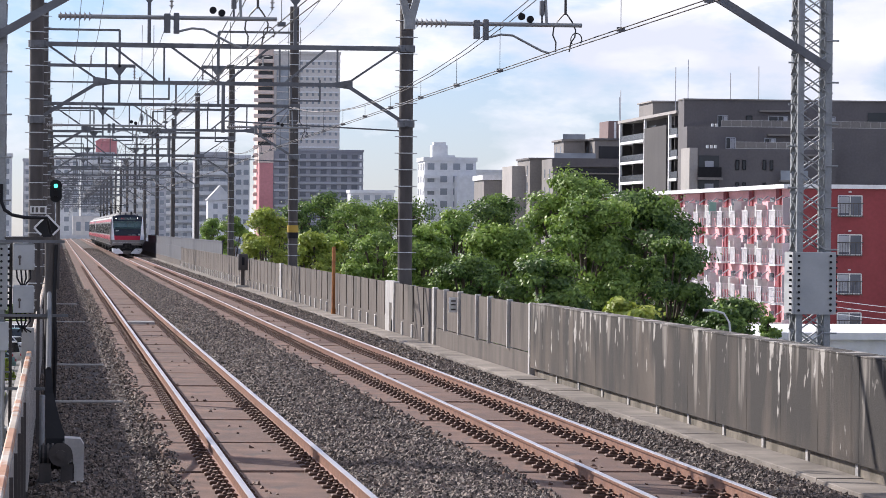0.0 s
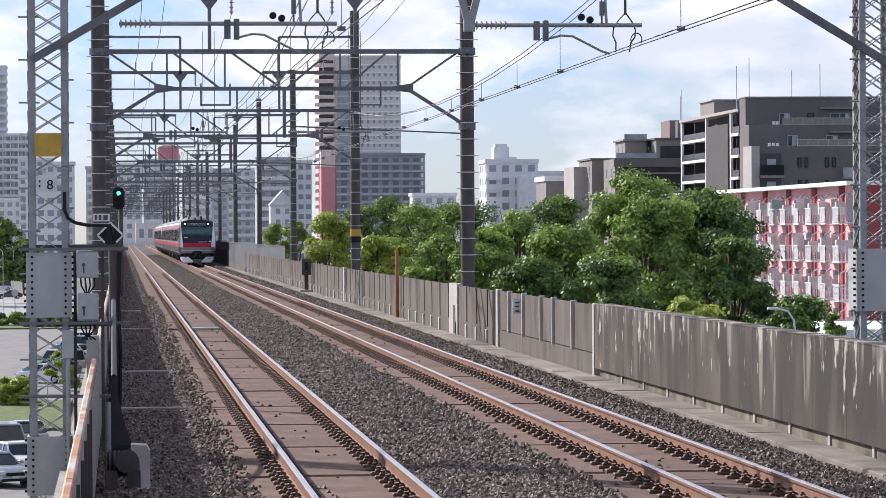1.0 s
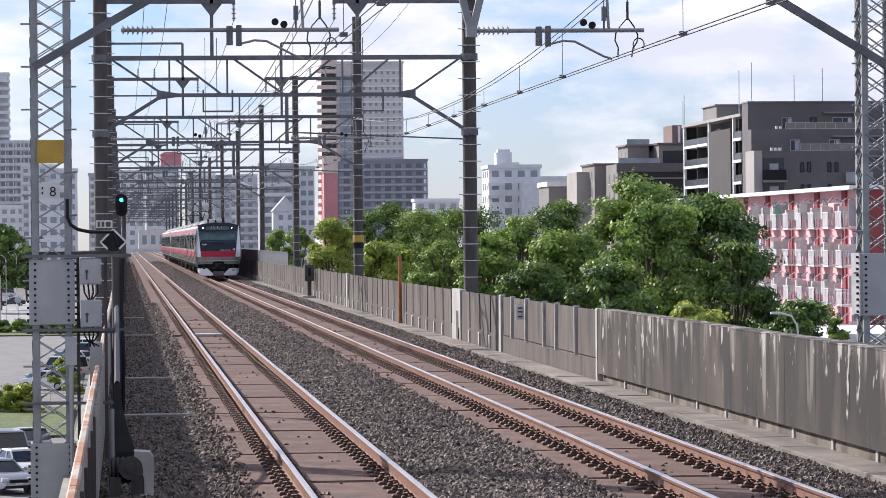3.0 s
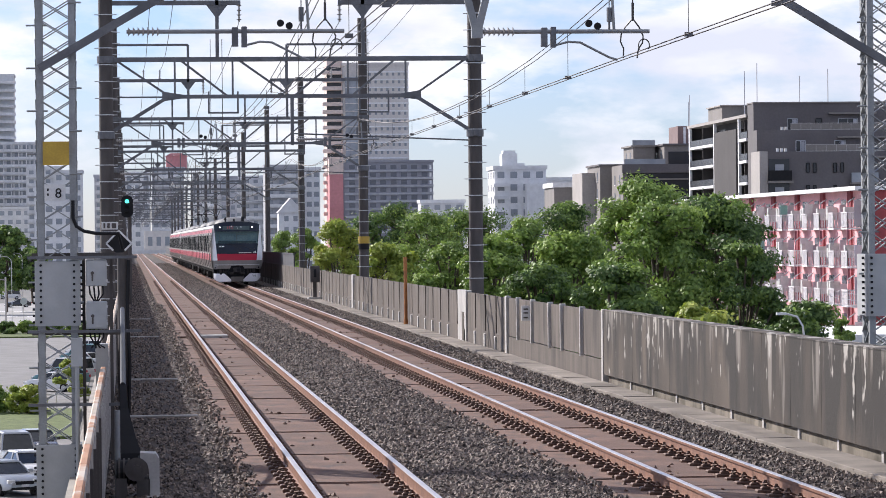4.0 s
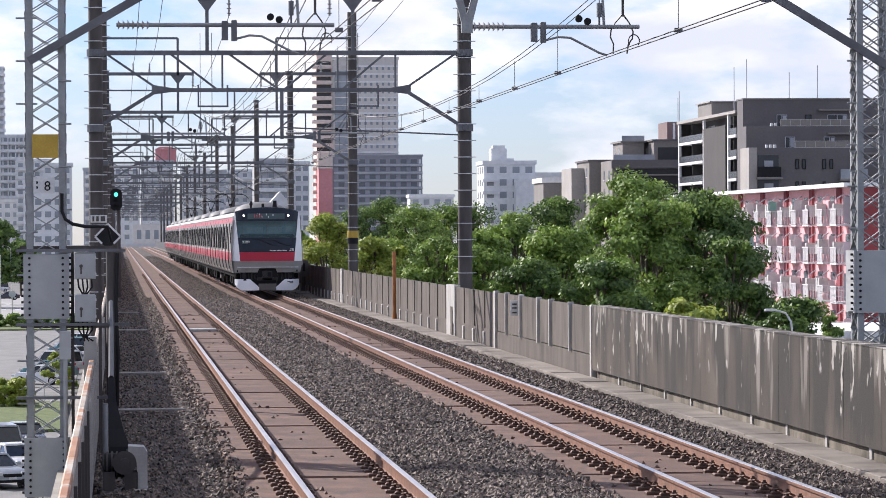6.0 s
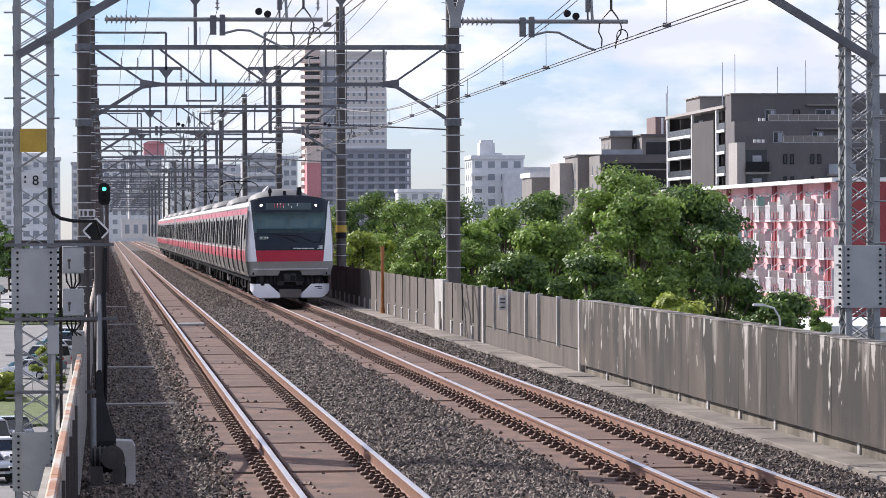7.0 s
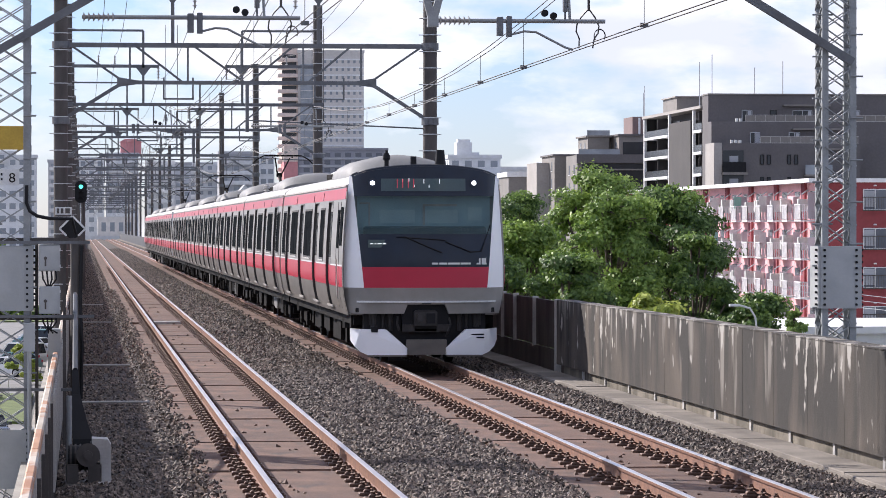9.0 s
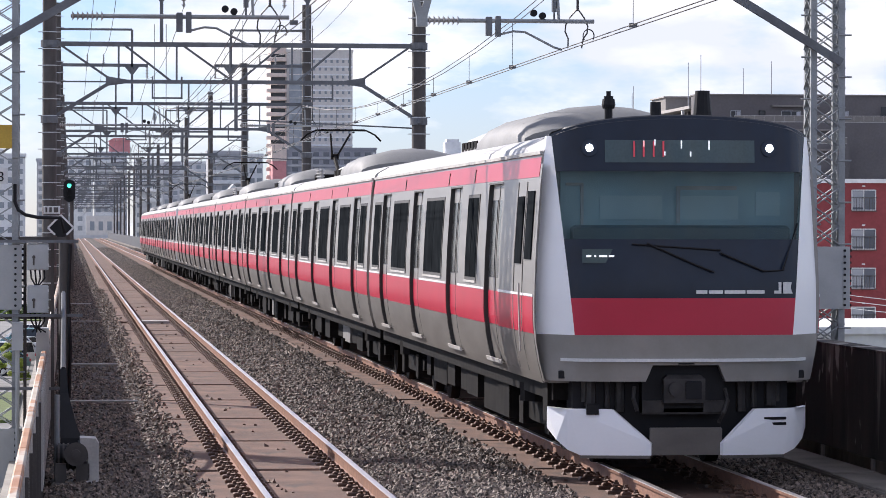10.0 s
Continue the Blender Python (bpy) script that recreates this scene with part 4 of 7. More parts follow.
    for x, z0, z1 in ((-0.037, 3.27, 3.35), (0.057, 3.19, 3.24), (0.245, 3.255, 3.35), (-0.416, 3.29, 3.35), (-0.305, 3.30, 3.36), (-0.205, 3.20, 3.24)):
        led.box(x - 0.006, x + 0.006, face_y(x, 3.2) - 0.022, face_y(x, 3.2) - 0.01, z0, z1)
    part("white_segments", led, MAT_ledw, dsp, "white display bars")
    for x in (-0.955, 0.875):
        y = face_y(x, 3.27)
        hl = part("headlamp", M().cyl((x, y + 0.03, 3.27), (x, y - 0.025, 3.275), 0.085, n=20), MAT_mask, c, "round headlamp")
        part("lens", M().cyl((x, y - 0.02, 3.275), (x, y - 0.035, 3.275), 0.042, 0.036, n=16), MAT_lamp, hl, "lit white lens")
    xs = [-1.29 + 2.58 * k / 24 for k in range(25)]
    top = lambda x: 3.575 - 0.13 * (x / 1.3) ** 2 - 0.08 * (x / 1.3) ** 6
    brow = M().loft([[(x, face_y(x, arch(x)) - 0.004, arch(x) - 0.03) for x in xs], [(x, face_y(x, arch(x)) + 0.03, arch(x) + 0.012) for x in xs], [(x * 1.02, 0.36, 0.5 * (arch(x) + top(x)) + 0.02) for x in xs], [(x * 1.03, 0.95, top(x)) for x in xs]])
    part("roof_brow", brow, MAT_brow, c, "dark grey rounded roof brow", smooth=True)
    # wipers
    wp = M()
    wp.tube([(-0.4, face_y(0.4, 2.3) - 0.03, 2.32), (0.1, face_y(0, 2.1) - 0.03, 2.10), (0.28, face_y(0.2, 2.0) - 0.03, 2.03)], 0.012, 5)
    wp.tube([(0.35, face_y(0.3, 2.2) - 0.03, 2.22), (0.8, face_y(0.8, 2.05) - 0.03, 2.04), (1.0, face_y(1.0, 2.05) - 0.03, 2.05), (1.17, face_y(1.17, 2.5) - 0.04, 2.52)], 0.012, 5)
    wp.tube([(-0.55, face_y(0.4, 2.3) - 0.03, 2.31), (0.35, face_y(0.4, 2.3) - 0.03, 2.25)], 0.01, 5)
    part("wiper", wp, MAT_black, c, "black parked wipers")
    logo = M()
    y = face_y(1.0, 1.85) - 0.012
    logo.prism([(0.905, 1.815), (0.985, 1.815), (0.985, 1.93), (0.957, 1.93), (0.957, 1.845), (0.905, 1.845)], 1, y - 0.006, y + 0.03)
    logo.prism([(1.005, 1.815), (1.10, 1.815), (1.08, 1.87), (1.09, 1.93), (1.005, 1.93)], 1, y - 0.004, y + 0.03)
    part("emblem", logo, MAT_white, c, "small white emblem")
    bars = M()
    x = 0.10
    for w in (0.13, 0.16, 0.23, 0.20):
        bars.box(x, x + w - 0.02, face_y(x, 1.84) - 0.016, face_y(x, 1.84) - 0.002, 1.815, 1.85)
        x += w
    part("writing", bars, MAT_white, c, "line of small white lettering bars")
    lab = part("cab_label", M().box(-1.04, -0.68, face_y(0.9, 2.15) - 0.02, face_y(0.9, 2.15) - 0.004, 2.12, 2.26), MAT_screen, c, "small number card")
    bars = M()
    for x, w in ((-1.0, 0.05), (-0.92, 0.02), (-0.87, 0.08), (-0.77, 0.06)):
        bars.box(x, x + w, face_y(0.9, 2.15) - 0.028, face_y(0.9, 2.15) - 0.018, 2.18, 2.20)
    part("card_bars", bars, MAT_ledw, lab)
    # coupler bay and snow plough
    part("coupler_bay", M().box(-0.42, 0.42, 0.02, 0.5, 0.62, 1.09).box(-1.1, 1.1, 0.2, 0.6, 0.25, 0.93), MAT_black, c, "black coupler recess")
    part("coupler", M().bevel_box(-0.22, 0.20, -0.12, 0.4, 0.72, 1.0, 0.04).cyl((-0.1, -0.16, 0.86), (-0.1, -0.1, 0.86), 0.075, n=12).box(-0.42, -0.2, 0.0, 0.2, 0.62, 0.74).box(0.2, 0.42, 0.0, 0.2, 0.62, 0.74).box(-0.42, 0.42, 0.02, 0.12, 0.60, 0.66), MAT_coupler, c, "tight-lock coupler head")
    part("coupler_pocket", M().bevel_box(0.0, 0.16, -0.135, -0.1, 0.76, 0.94, 0.01), MAT_black, c)
    part("hose", M().tube([(0.42, 0.0, 0.86), (0.44, -0.06, 0.74), (0.40, -0.06, 0.62), (0.36, 0.0, 0.52)], 0.022, 6), MAT_coupler, c, "hanging brake hose")
    part("hose", M().tube([(-0.50, 0.0, 0.88), (-0.52, -0.06, 0.76), (-0.48, -0.06, 0.64)], 0.022, 6), MAT_coupler, c, "hanging brake hose")
    for s in (-1, 1):
        inner = [(0.365, -0.20, 0.20), (0.365, -0.20, 0.325), (0.73, -0.02, 0.655), (1.16, 0.12, 0.655), (1.16, 0.12, 0.245), (1.03, 0.05, 0.19)]
        outer = [(1.16, 0.12, 0.245), (1.16, 0.12, 0.655), (1.27, 0.22, 0.66), (1.33, 0.40, 0.665), (1.33, 0.40, 0.45), (1.26, 0.22, 0.34)]
        pl_ = M()
        for poly in (inner, outer):
            n = len(poly)
            pl_.add([(s * x, y, z) for x, y, z in poly] + [(s * x - s * 0.02, y + 0.05, z) for x, y, z in poly], [tuple(range(n)), tuple(range(n, 2 * n))[::-1]] + [(i, (i + 1) % n, n + (i + 1) % n, n + i) for i in range(n)])
        part("snow_plough", pl_, MAT_pillar, c, "white snow plough wing")
        part("plough_lip", M().beam((s * 0.365, -0.17, 0.185), (s * 1.03, 0.09, 0.175), 0.06, 0.03), MAT_inoxdark, c, "grimy lower edge")
        if s < 0:
            part("plough_step", M().box(-0.98, -0.86, 0.0, 0.1, 0.6, 0.70), MAT_black, c)
        for x, z, rr in ((0.92, 0.68, 0.06), (0.98, 0.72, 0.035), (0.62, 0.62, 0.05), (0.75, 0.66, 0.03)):
            part("air_pipe", M().cyl((s * x, 0.18, z), (s * x, 0.18, 0.93), rr, n=8), MAT_coupler, c)
        part("steps", M().box(s * 1.24 - 0.05, s * 1.24 + 0.05, 0.65, 1.0, 0.5, 0.94), MAT_under, c)
    part("plough_bridge", M().bevel_box(-0.365, 0.365, -0.15, -0.1, 0.20, 0.475, 0.01), MAT_inoxdark, c, "dark plough centre plate")
    for z in (0.50, 0.555):
        part("plough_mark", M().beam((0.82, 0.0, z), (1.06, 0.075, z), 0.02, 0.028), MAT_black, c)
    # roof aerials
    part("aerial", M().cyl((-0.62, 0.95, 3.45), (-0.62, 0.95, 3.72), 0.042, n=12).cyl((-0.62, 0.95, 3.70), (-0.62, 0.95, 3.74), 0.06, 0.072, n=14).cyl((-0.62, 0.95, 3.74), (-0.62, 0.95, 3.80), 0.072, 0.062, n=14).cyl((-0.62, 0.95, 3.80), (-0.62, 0.95, 3.83), 0.05, n=12).cyl((-0.62, 0.95, 3.83), (-0.62, 0.95, 3.88), 0.025, n=8), MAT_black, c, "black roof aerial")
    part("aerial", M().cyl((-0.13, 0.95, 3.5), (-0.13, 0.95, 3.77), 0.065, 0.055, n=12), MAT_black, c, "stubby roof aerial")
    part("horn", M().cyl((0.36, 0.95, 3.58), (0.36, 0.95, 3.63), 0.20, 0.10, n=14).cyl((0.36, 0.95, 3.63), (0.36, 0.95, 3.89), 0.10, 0.075, n=14).bevel_box(0.08, 0.62, 0.65, 1.3, 3.55, 3.60, 0.02), MAT_black, c, "black roof fairing with an aerial")
    for s_ in (-1, 1):
        sm = M()
        side_strip(sm, s_, 1.26, 1.30, 1.0, 2.95, 0.006, 8)
        side_strip(sm, s_, 1.95, 2.0, 1.0, 2.95, 0.006, 8)
        part("crew_door_seam", sm, MAT_seam, c, "dark crew door seams")
        part("handrail", M().tube([(s_ * 1.5, 1.2, 1.2), (s_ * 1.52, 1.2, 1.9)], 0.012, 5), MAT_post, c)
    gl = M()
    side_strip(gl, -1, 0.62, 1.12, 2.15, 2.85, 0.014, 3)
    side_strip(gl, -1, 1.4, 1.85, 2.1, 2.8, 0.014, 3)
    side_strip(gl, 1, 0.62, 1.12, 2.15, 2.85, 0.014, 3)
    part("cab_window", gl, MAT_window, c, "dark cab side windows", smooth=True)


CARS = []
for k in range(10):
    kind = "front" if k == 0 else "rear" if k in (5, 9) else "mid"
    ob = car(kind, 20.0 * k, "stainless commuter train car with crimson stripes" if k else "leading stainless commuter train car with black and crimson front", panto=k in (2, 4, 7))
    CARS.append((ob, 20.0 * k))
    if k == 0:
        nose(ob)
    if k == 6:
        part("end_pillar", M().box(-1.46, -1.2, 0.12, 0.24, 1.0, 3.3), MAT_pillar, ob, "white end pillar of the rear set")

# ---- beside the line: signal, cabinets, posts, machine ----
sig = thing("railway_signal", "black oval railway signal showing green on a slim post", "signal", (-0.05, 150, 0))
part("post", M().cyl((0.1, 0.2, -0.4), (0.1, 0.2, 3.6), 0.09, n=10), MAT_mast, sig)
oval = [(0.26 * math.cos(a), 4.02 + (0.24 if math.sin(a) >= 0 else -0.24) + 0.24 * math.sin(a)) for a in [2 * math.pi * k / 24 for k in range(24)]]
part("head", M().prism(oval, 1, -0.08, 0.12), MAT_black, sig, "black oval signal head")
for z, lit in ((4.24, True), (3.95, False), (3.7, False)):
    lens = part("lens", M().cyl((0, -0.09, z), (0, -0.07, z), 0.085, n=16), glow("green signal lens", (0.06, 0.85, 0.55), 2.2) if lit else MAT_black, sig, "lit green lens" if lit else "unlit lens")
    part("hood", M().loft([[(0.11 * math.cos(a), y, z + 0.11 * math.sin(a)) for a in [math.pi * k / 10 for k in range(11)]] for y in (-0.08, -0.3)]), MAT_black, sig)

pole = thing("sign_post", "dark steel post with a black and white diamond sign", "post")
part("tube", M().cyl((-0.09, 54.9, -0.5), (-0.09, 54.9, 2.5), 0.095, n=14), MAT_mast, pole, smooth=True)
part("diamond_plate", M().prism([(-0.15 - 0.2, 2.46), (-0.15, 2.66), (-0.15 + 0.2, 2.46), (-0.15, 2.26)], 1, 54.70, 54.72), MAT_black, pole, "black diamond plate")
rim = M()
for a, b in (((-0.35, 2.46), (-0.15, 2.66)), ((-0.15, 2.66), (0.05, 2.46)), ((0.05, 2.46), (-0.06, 2.35)), ((-0.35, 2.46), (-0.24, 2.35))):
    rim.beam((a[0], 54.69, a[1]), (b[0], 54.69, b[1]), 0.03, 0.03)
part("diamond_border", rim, MAT_white, pole, "white border strips")
plate = part("number_plate", M().box(-0.42, -0.16, 54.75, 54.77, 2.68, 2.80), MAT_white, pole, "small white plate")
part("plate_bars", M().box(-0.39, -0.36, 54.735, 54.75, 2.70, 2.78).box(-0.33, -0.29, 54.735, 54.75, 2.70, 2.78).box(-0.26, -0.19, 54.735, 54.75, 2.70, 2.78), MAT_mast, plate)
part("cable", M().tube([(-0.02, 54.8, -0.3), (0.0, 54.8, 0.6), (-0.03, 54.8, 1.4), (0.0, 54.8, 2.2)], 0.03, 6), MAT_black, pole, "black cable")

for z0, z1 in ((1.94, 2.27), (1.41, 1.75)):
    cab = thing("junction_box", "small grey metal junction box with a latch", "junction box", group="junction boxes by the mast")
    part("body", M().bevel_box(-0.53, -0.27, 43.2, 43.4, z0, z1, 0.015), MAT_greybox, cab)
    part("lid", M().box(-0.52, -0.28, 43.18, 43.2, z0 + 0.015, z1 - 0.02), MAT_greybox, cab)
    part("latch", M().cyl((-0.45, 43.165, z0 + 0.16), (-0.45, 43.18, z0 + 0.16), 0.022, n=10).box(-0.46, -0.44, 43.168, 43.18, z0 + 0.06, z0 + 0.16), MAT_mast, cab, "small dark latch")
    part("hinge", M().box(-0.28, -0.262, 43.17, 43.2, z0 + 0.05, z0 + 0.08).box(-0.28, -0.262, 43.17, 43.2, z1 - 0.08, z1 - 0.05), MAT_band, cab)
    for k in range(4):
        x = -0.49 + 0.055 * k
        part("cable", M().tube([(x, 43.28, z0), (x + 0.01, 43.25, z0 - 0.1), (x + 0.04 * (1.5 - k), 43.27, z0 - 0.19), (x + 0.02, 43.3, z0 - 0.24)], 0.011, 5), MAT_black, cab)
bracket = thing("box_bracket", "dark steel frame holding the junction boxes", "bracket")
for x in (-0.56, -0.22):
    part("upright", M().box(x - 0.02, x + 0.02, 43.41, 43.45, -1.2, 2.35), MAT_mast, bracket)
part("crossbar", M().box(-1.2, -0.05, 43.40, 43.44, 2.31, 2.35), MAT_mast, bracket)
part("crossbar", M().box(-1.2, -0.05, 43.40, 43.44, 1.33, 1.37), MAT_mast, bracket)
sb = thing("terminal_box", "small upright grey terminal box on the mast", "junction box")
part("body", M().bevel_box(-0.72, -0.58, 43.1, 43.24, 0.95, 1.3, 0.01), MAT_greybox, sb)
part("spout", M().cyl((-0.65, 43.17, 0.95), (-0.65, 43.17, -0.9), 0.025, n=8), MAT_greybox, sb)
sb = thing("terminal_box", "tall pale grey terminal box below the brackets", "junction box")
part("body", M().bevel_box(-0.43, -0.27, 44.1, 44.3, 0.5, 1.2, 0.01), MAT_greybox, sb)
solid("conduit", M().tube([(-0.68, 43.15, 3.0), (-0.68, 43.15, 2.78), (-0.64, 43.15, 2.68), (-0.55, 43.15, 2.62), (-0.4, 43.15, 2.59), (-0.12, 43.2, 2.585), (-0.08, 43.3, 2.4)], 0.022, 8), MAT_black, "black bent cable conduit leaving the mast", "conduit", smooth=True)

# numeral on the mast plate
num = bpy.data.curves.new("numeral", "FONT")
num.body, num.size, num.extrude = "8", 0.17, 0.002
num.materials.append(MAT_black)
num_ob = new("numeral", num)
num_ob.parent = tag_l
num_ob.location, num_ob.rotation_euler = (-0.90, NEAR - 0.305, 3.035), (radians(90), 0, 0)
part("dot_mark", M().box(-0.995, -0.975, NEAR - 0.304, NEAR - 0.299, 3.12, 3.15).box(-0.995, -0.975, NEAR - 0.304, NEAR - 0.299, 3.06, 3.09), MAT_black, tag_l)

mach = thing("track_machine", "dark drum-shaped trackside machine with a pale bent guard", "machine")
part("base", M().bevel_box(-0.2, 0.34, 36.4, 37.1, -0.32, -0.2, 0.02).box(-0.16, -0.04, 36.5, 36.9, -0.2, 0.0).box(0.06, 0.2, 36.5, 36.9, -0.2, 0.0), MAT_mast, mach)
part("drum", M().cyl((-0.15, 36.7, 0.06), (0.08, 36.7, 0.06), 0.13, n=18).cyl((0.08, 36.7, 0.06), (0.13, 36.7, 0.06), 0.17, n=18), MAT_black, mach, "dark ribbed drum", smooth=True)
ribs = M()
for k in range(4):
    ribs.cyl((-0.13 + 0.05 * k, 36.7, 0.06), (-0.11 + 0.05 * k, 36.7, 0.06), 0.145, n=18)
part("rib", ribs, MAT_mast, mach)
gd = M()
for u0, u1 in ((-0.2, 0.1), (0.1, 0.24)):
    gd.box(0.19, 0.30, 36.5, 36.9, u0, u1) if u0 < 0 else gd.prism([(0.10, 0.1), (0.30, 0.1), (0.30, 0.20), (0.265, 0.26), (0.10, 0.27), (0.10, 0.22)], 1, 36.5, 36.9)
part("guard", gd, MAT_post, mach, "pale bent guard plate")
part("hub", M().cyl((0.06, 36.46, 0.10), (0.06, 36.55, 0.10), 0.125, 0.11, n=20).cyl((0.06, 36.43, 0.10), (0.06, 36.47, 0.10), 0.05, n=12), MAT_mast, mach, "round flange", smooth=True)
part("foot_plate", M().bevel_box(0.14, 0.32, 36.4, 37.0, -0.32, -0.18, 0.02), MAT_post, mach)
for k, y in enumerate((52.0, 66.0, 96.0, 118.0)):
    solid("cross_pipe", M().cyl((-0.2, y, -0.12), (1.0 - 0.1 * k, y, -0.12), 0.02, n=6), MAT_post, "thin pale pipe lying across the ballast", "pipe", "pipes across the ballast")
sl_ = thing("cable_sleeve", "black flared cable sleeve running down to the trackside machine", "cable sleeve")
part("sleeve", M().loft([[(x - w, y, z), (x + w, y, z), (x + w * 0.6, y + 0.12, z), (x - w * 0.6, y + 0.12, z)] for x, y, z, w in ((-0.075, 37.4, 0.95, 0.03), (-0.065, 37.3, 0.7, 0.045), (-0.03, 37.1, 0.42, 0.08), (0.01, 36.95, 0.24, 0.11), (0.02, 36.9, 0.0, 0.12))], closed=True, caps=True), MAT_black, sl_)
part("cable", M().tube([(-0.09, 46.0, 1.6), (-0.08, 41.0, 1.3), (-0.075, 37.4, 0.95)], 0.03, 6), MAT_black, sl_)
solid("short_stake", M().cyl((-0.14, 36.9, -0.3), (-0.137, 36.9, 0.70), 0.032, n=10), MAT_steel, "short pale stake behind the trackside machine", "stake", smooth=True)

bc = thing("track_beacon", "pale track beacon box between the rails", "beacon")
part("plate", M().bevel_box(LEFT - 0.45, LEFT + 0.35, 96.5, 97.3, -0.2, -0.12, 0.02), MAT_post, bc)
part("cable", M().box(LEFT - 1.0, LEFT - 0.45, 96.8, 96.95, -0.2, -0.15), MAT_clip, bc)

# east side: small trackside signal, marker post, plates
sg = thing("trackside_box", "dark relay box on a short post by the wall", "signal box")
part("post", M().box(8.18, 8.34, 154.9, 155.1, -0.15, 0.7), MAT_mast, sg)
part("box", M().bevel_box(8.05, 8.47, 154.7, 155.2, 0.62, 1.35, 0.03), MAT_mast, sg)
part("lamp_window", M().box(8.2, 8.32, 154.67, 154.7, 0.85, 1.2), MAT_black, sg)
part("foot", M().box(7.95, 8.5, 154.5, 155.4, -0.12, -0.04), MAT_post, sg)
solid("marker_post", M().cyl((8.42, 105.9, 0.05), (8.42, 105.9, 1.95), 0.055, n=8).cyl((8.42, 105.9, -0.15), (8.42, 105.9, 0.05), 0.07, n=8), MAT_orange, "rusty orange marker post against the noise wall", "post")
pl = thing("wall_sign", "small white plate with dark bars on the noise panel", "sign")
part("plate", M().box(8.36, 8.54, 73.9, 73.93, 0.72, 1.04), MAT_white, pl)
part("dark_bar", M().box(8.40, 8.50, 73.885, 73.895, 0.95, 0.98).box(8.40, 8.50, 73.885, 73.895, 0.87, 0.90).box(8.40, 8.50, 73.885, 73.895, 0.77, 0.80), MAT_mast, pl)
yb = thing("mast_wrap", "yellow and dark warning wrap round the mast", "warning sign")
part("yellow_band", M().cyl((9.0, 133.1, 2.35), (9.0, 133.1, 2.62), 0.215, n=16), MAT_yellow, yb)
part("dark_band", M().cyl((9.0, 133.1, 2.12), (9.0, 133.1, 2.34), 0.212, n=16), MAT_black, yb)

# ---- town: materials ----
# tower beige is lifted to stand for the haze of distance
MAT_tower = mat("haze-lightened beige cladding", (0.66, 0.63, 0.60), (0.58, 0.55, 0.52), 0.8, scale=0.05, bump_scale=1)
MAT_towerpink = mat("pink-beige balcony", (0.70, 0.58, 0.52), (0.64, 0.53, 0.47), 0.8, scale=0.05, bump_scale=1)
MAT_towergrey = mat("grey cladding", (0.30, 0.305, 0.34), (0.25, 0.255, 0.29), 0.8, scale=0.05, bump_scale=1)
MAT_redwall = mat("faded red wall", (0.60, 0.26, 0.27), (0.52, 0.22, 0.23), 0.8, scale=0.1, bump_scale=1)
# off-white raised likewise, with haze mixed into the base colour
MAT_farwhite = mat("haze-lightened off-white render", (0.70, 0.71, 0.72), (0.62, 0.63, 0.64), 0.8, scale=0.1, bump_scale=1, per_object=0.1)
MAT_fargrey = mat("grey render", (0.47, 0.48, 0.51), (0.40, 0.41, 0.44), 0.8, scale=0.1, bump_scale=1, per_object=0.15)
MAT_glass = mat("window glass", (0.34, 0.37, 0.41), (0.22, 0.245, 0.275), 0.12, scale=0.3)
MAT_darkwall = mat("dark brown-grey tile", (0.145, 0.134, 0.136), (0.118, 0.108, 0.11), 0.7, scale=0.2, bump_scale=3)
MAT_darktile = mat("dark brown tile", (0.06, 0.053, 0.052), (0.046, 0.041, 0.04), 0.75, scale=0.2, bump_scale=3)
MAT_taupepale = mat("pale taupe tile", (0.40, 0.37, 0.345), (0.34, 0.315, 0.29), 0.7, scale=0.2, bump_scale=3)
MAT_darkwall2 = mat("taupe tile", (0.24, 0.22, 0.205), (0.20, 0.185, 0.17), 0.7, scale=0.2, bump_scale=3)
MAT_brown = mat("dull red-brown tile", (0.22, 0.15, 0.14), (0.18, 0.12, 0.115), 0.7, scale=0.2, bump_scale=3)
MAT_whiteband = mat("white balcony edge", (0.80, 0.80, 0.80), (0.72, 0.72, 0.72), 0.7, scale=0.2, bump_scale=2)
MAT_darkglass = mat("smoked balcony glass", (0.03, 0.033, 0.04), (0.022, 0.025, 0.03), 0.25, scale=0.2)
MAT_blueglass = mat("shaded blue window glass", (0.14, 0.15, 0.18), (0.09, 0.10, 0.125), 0.12, scale=0.3)
MAT_pink = mat("pink painted wall", (0.86, 0.47, 0.49), (0.78, 0.40, 0.42), 0.8, scale=0.4, bump_scale=4)
MAT_brick = mat("brick-red painted wall", (0.29, 0.055, 0.06), (0.25, 0.046, 0.05), 0.8, scale=0.4, bump_scale=4)
MAT_maroon = mat("maroon recess", (0.32, 0.06, 0.08), (0.26, 0.045, 0.06), 0.8, scale=0.4)
MAT_balc = mat("white slatted balcony panel", (0.74, 0.72, 0.73), (0.60, 0.58, 0.60), 0.7, scale=0.8, stretch=(1, 6, 0.5))
MAT_acunit = mat("air conditioner casing", (0.6, 0.6, 0.58), (0.5, 0.5, 0.48), 0.6)


MAT_wash = mat("green washing", (0.30, 0.55, 0.48), (0.24, 0.46, 0.40), 0.9)


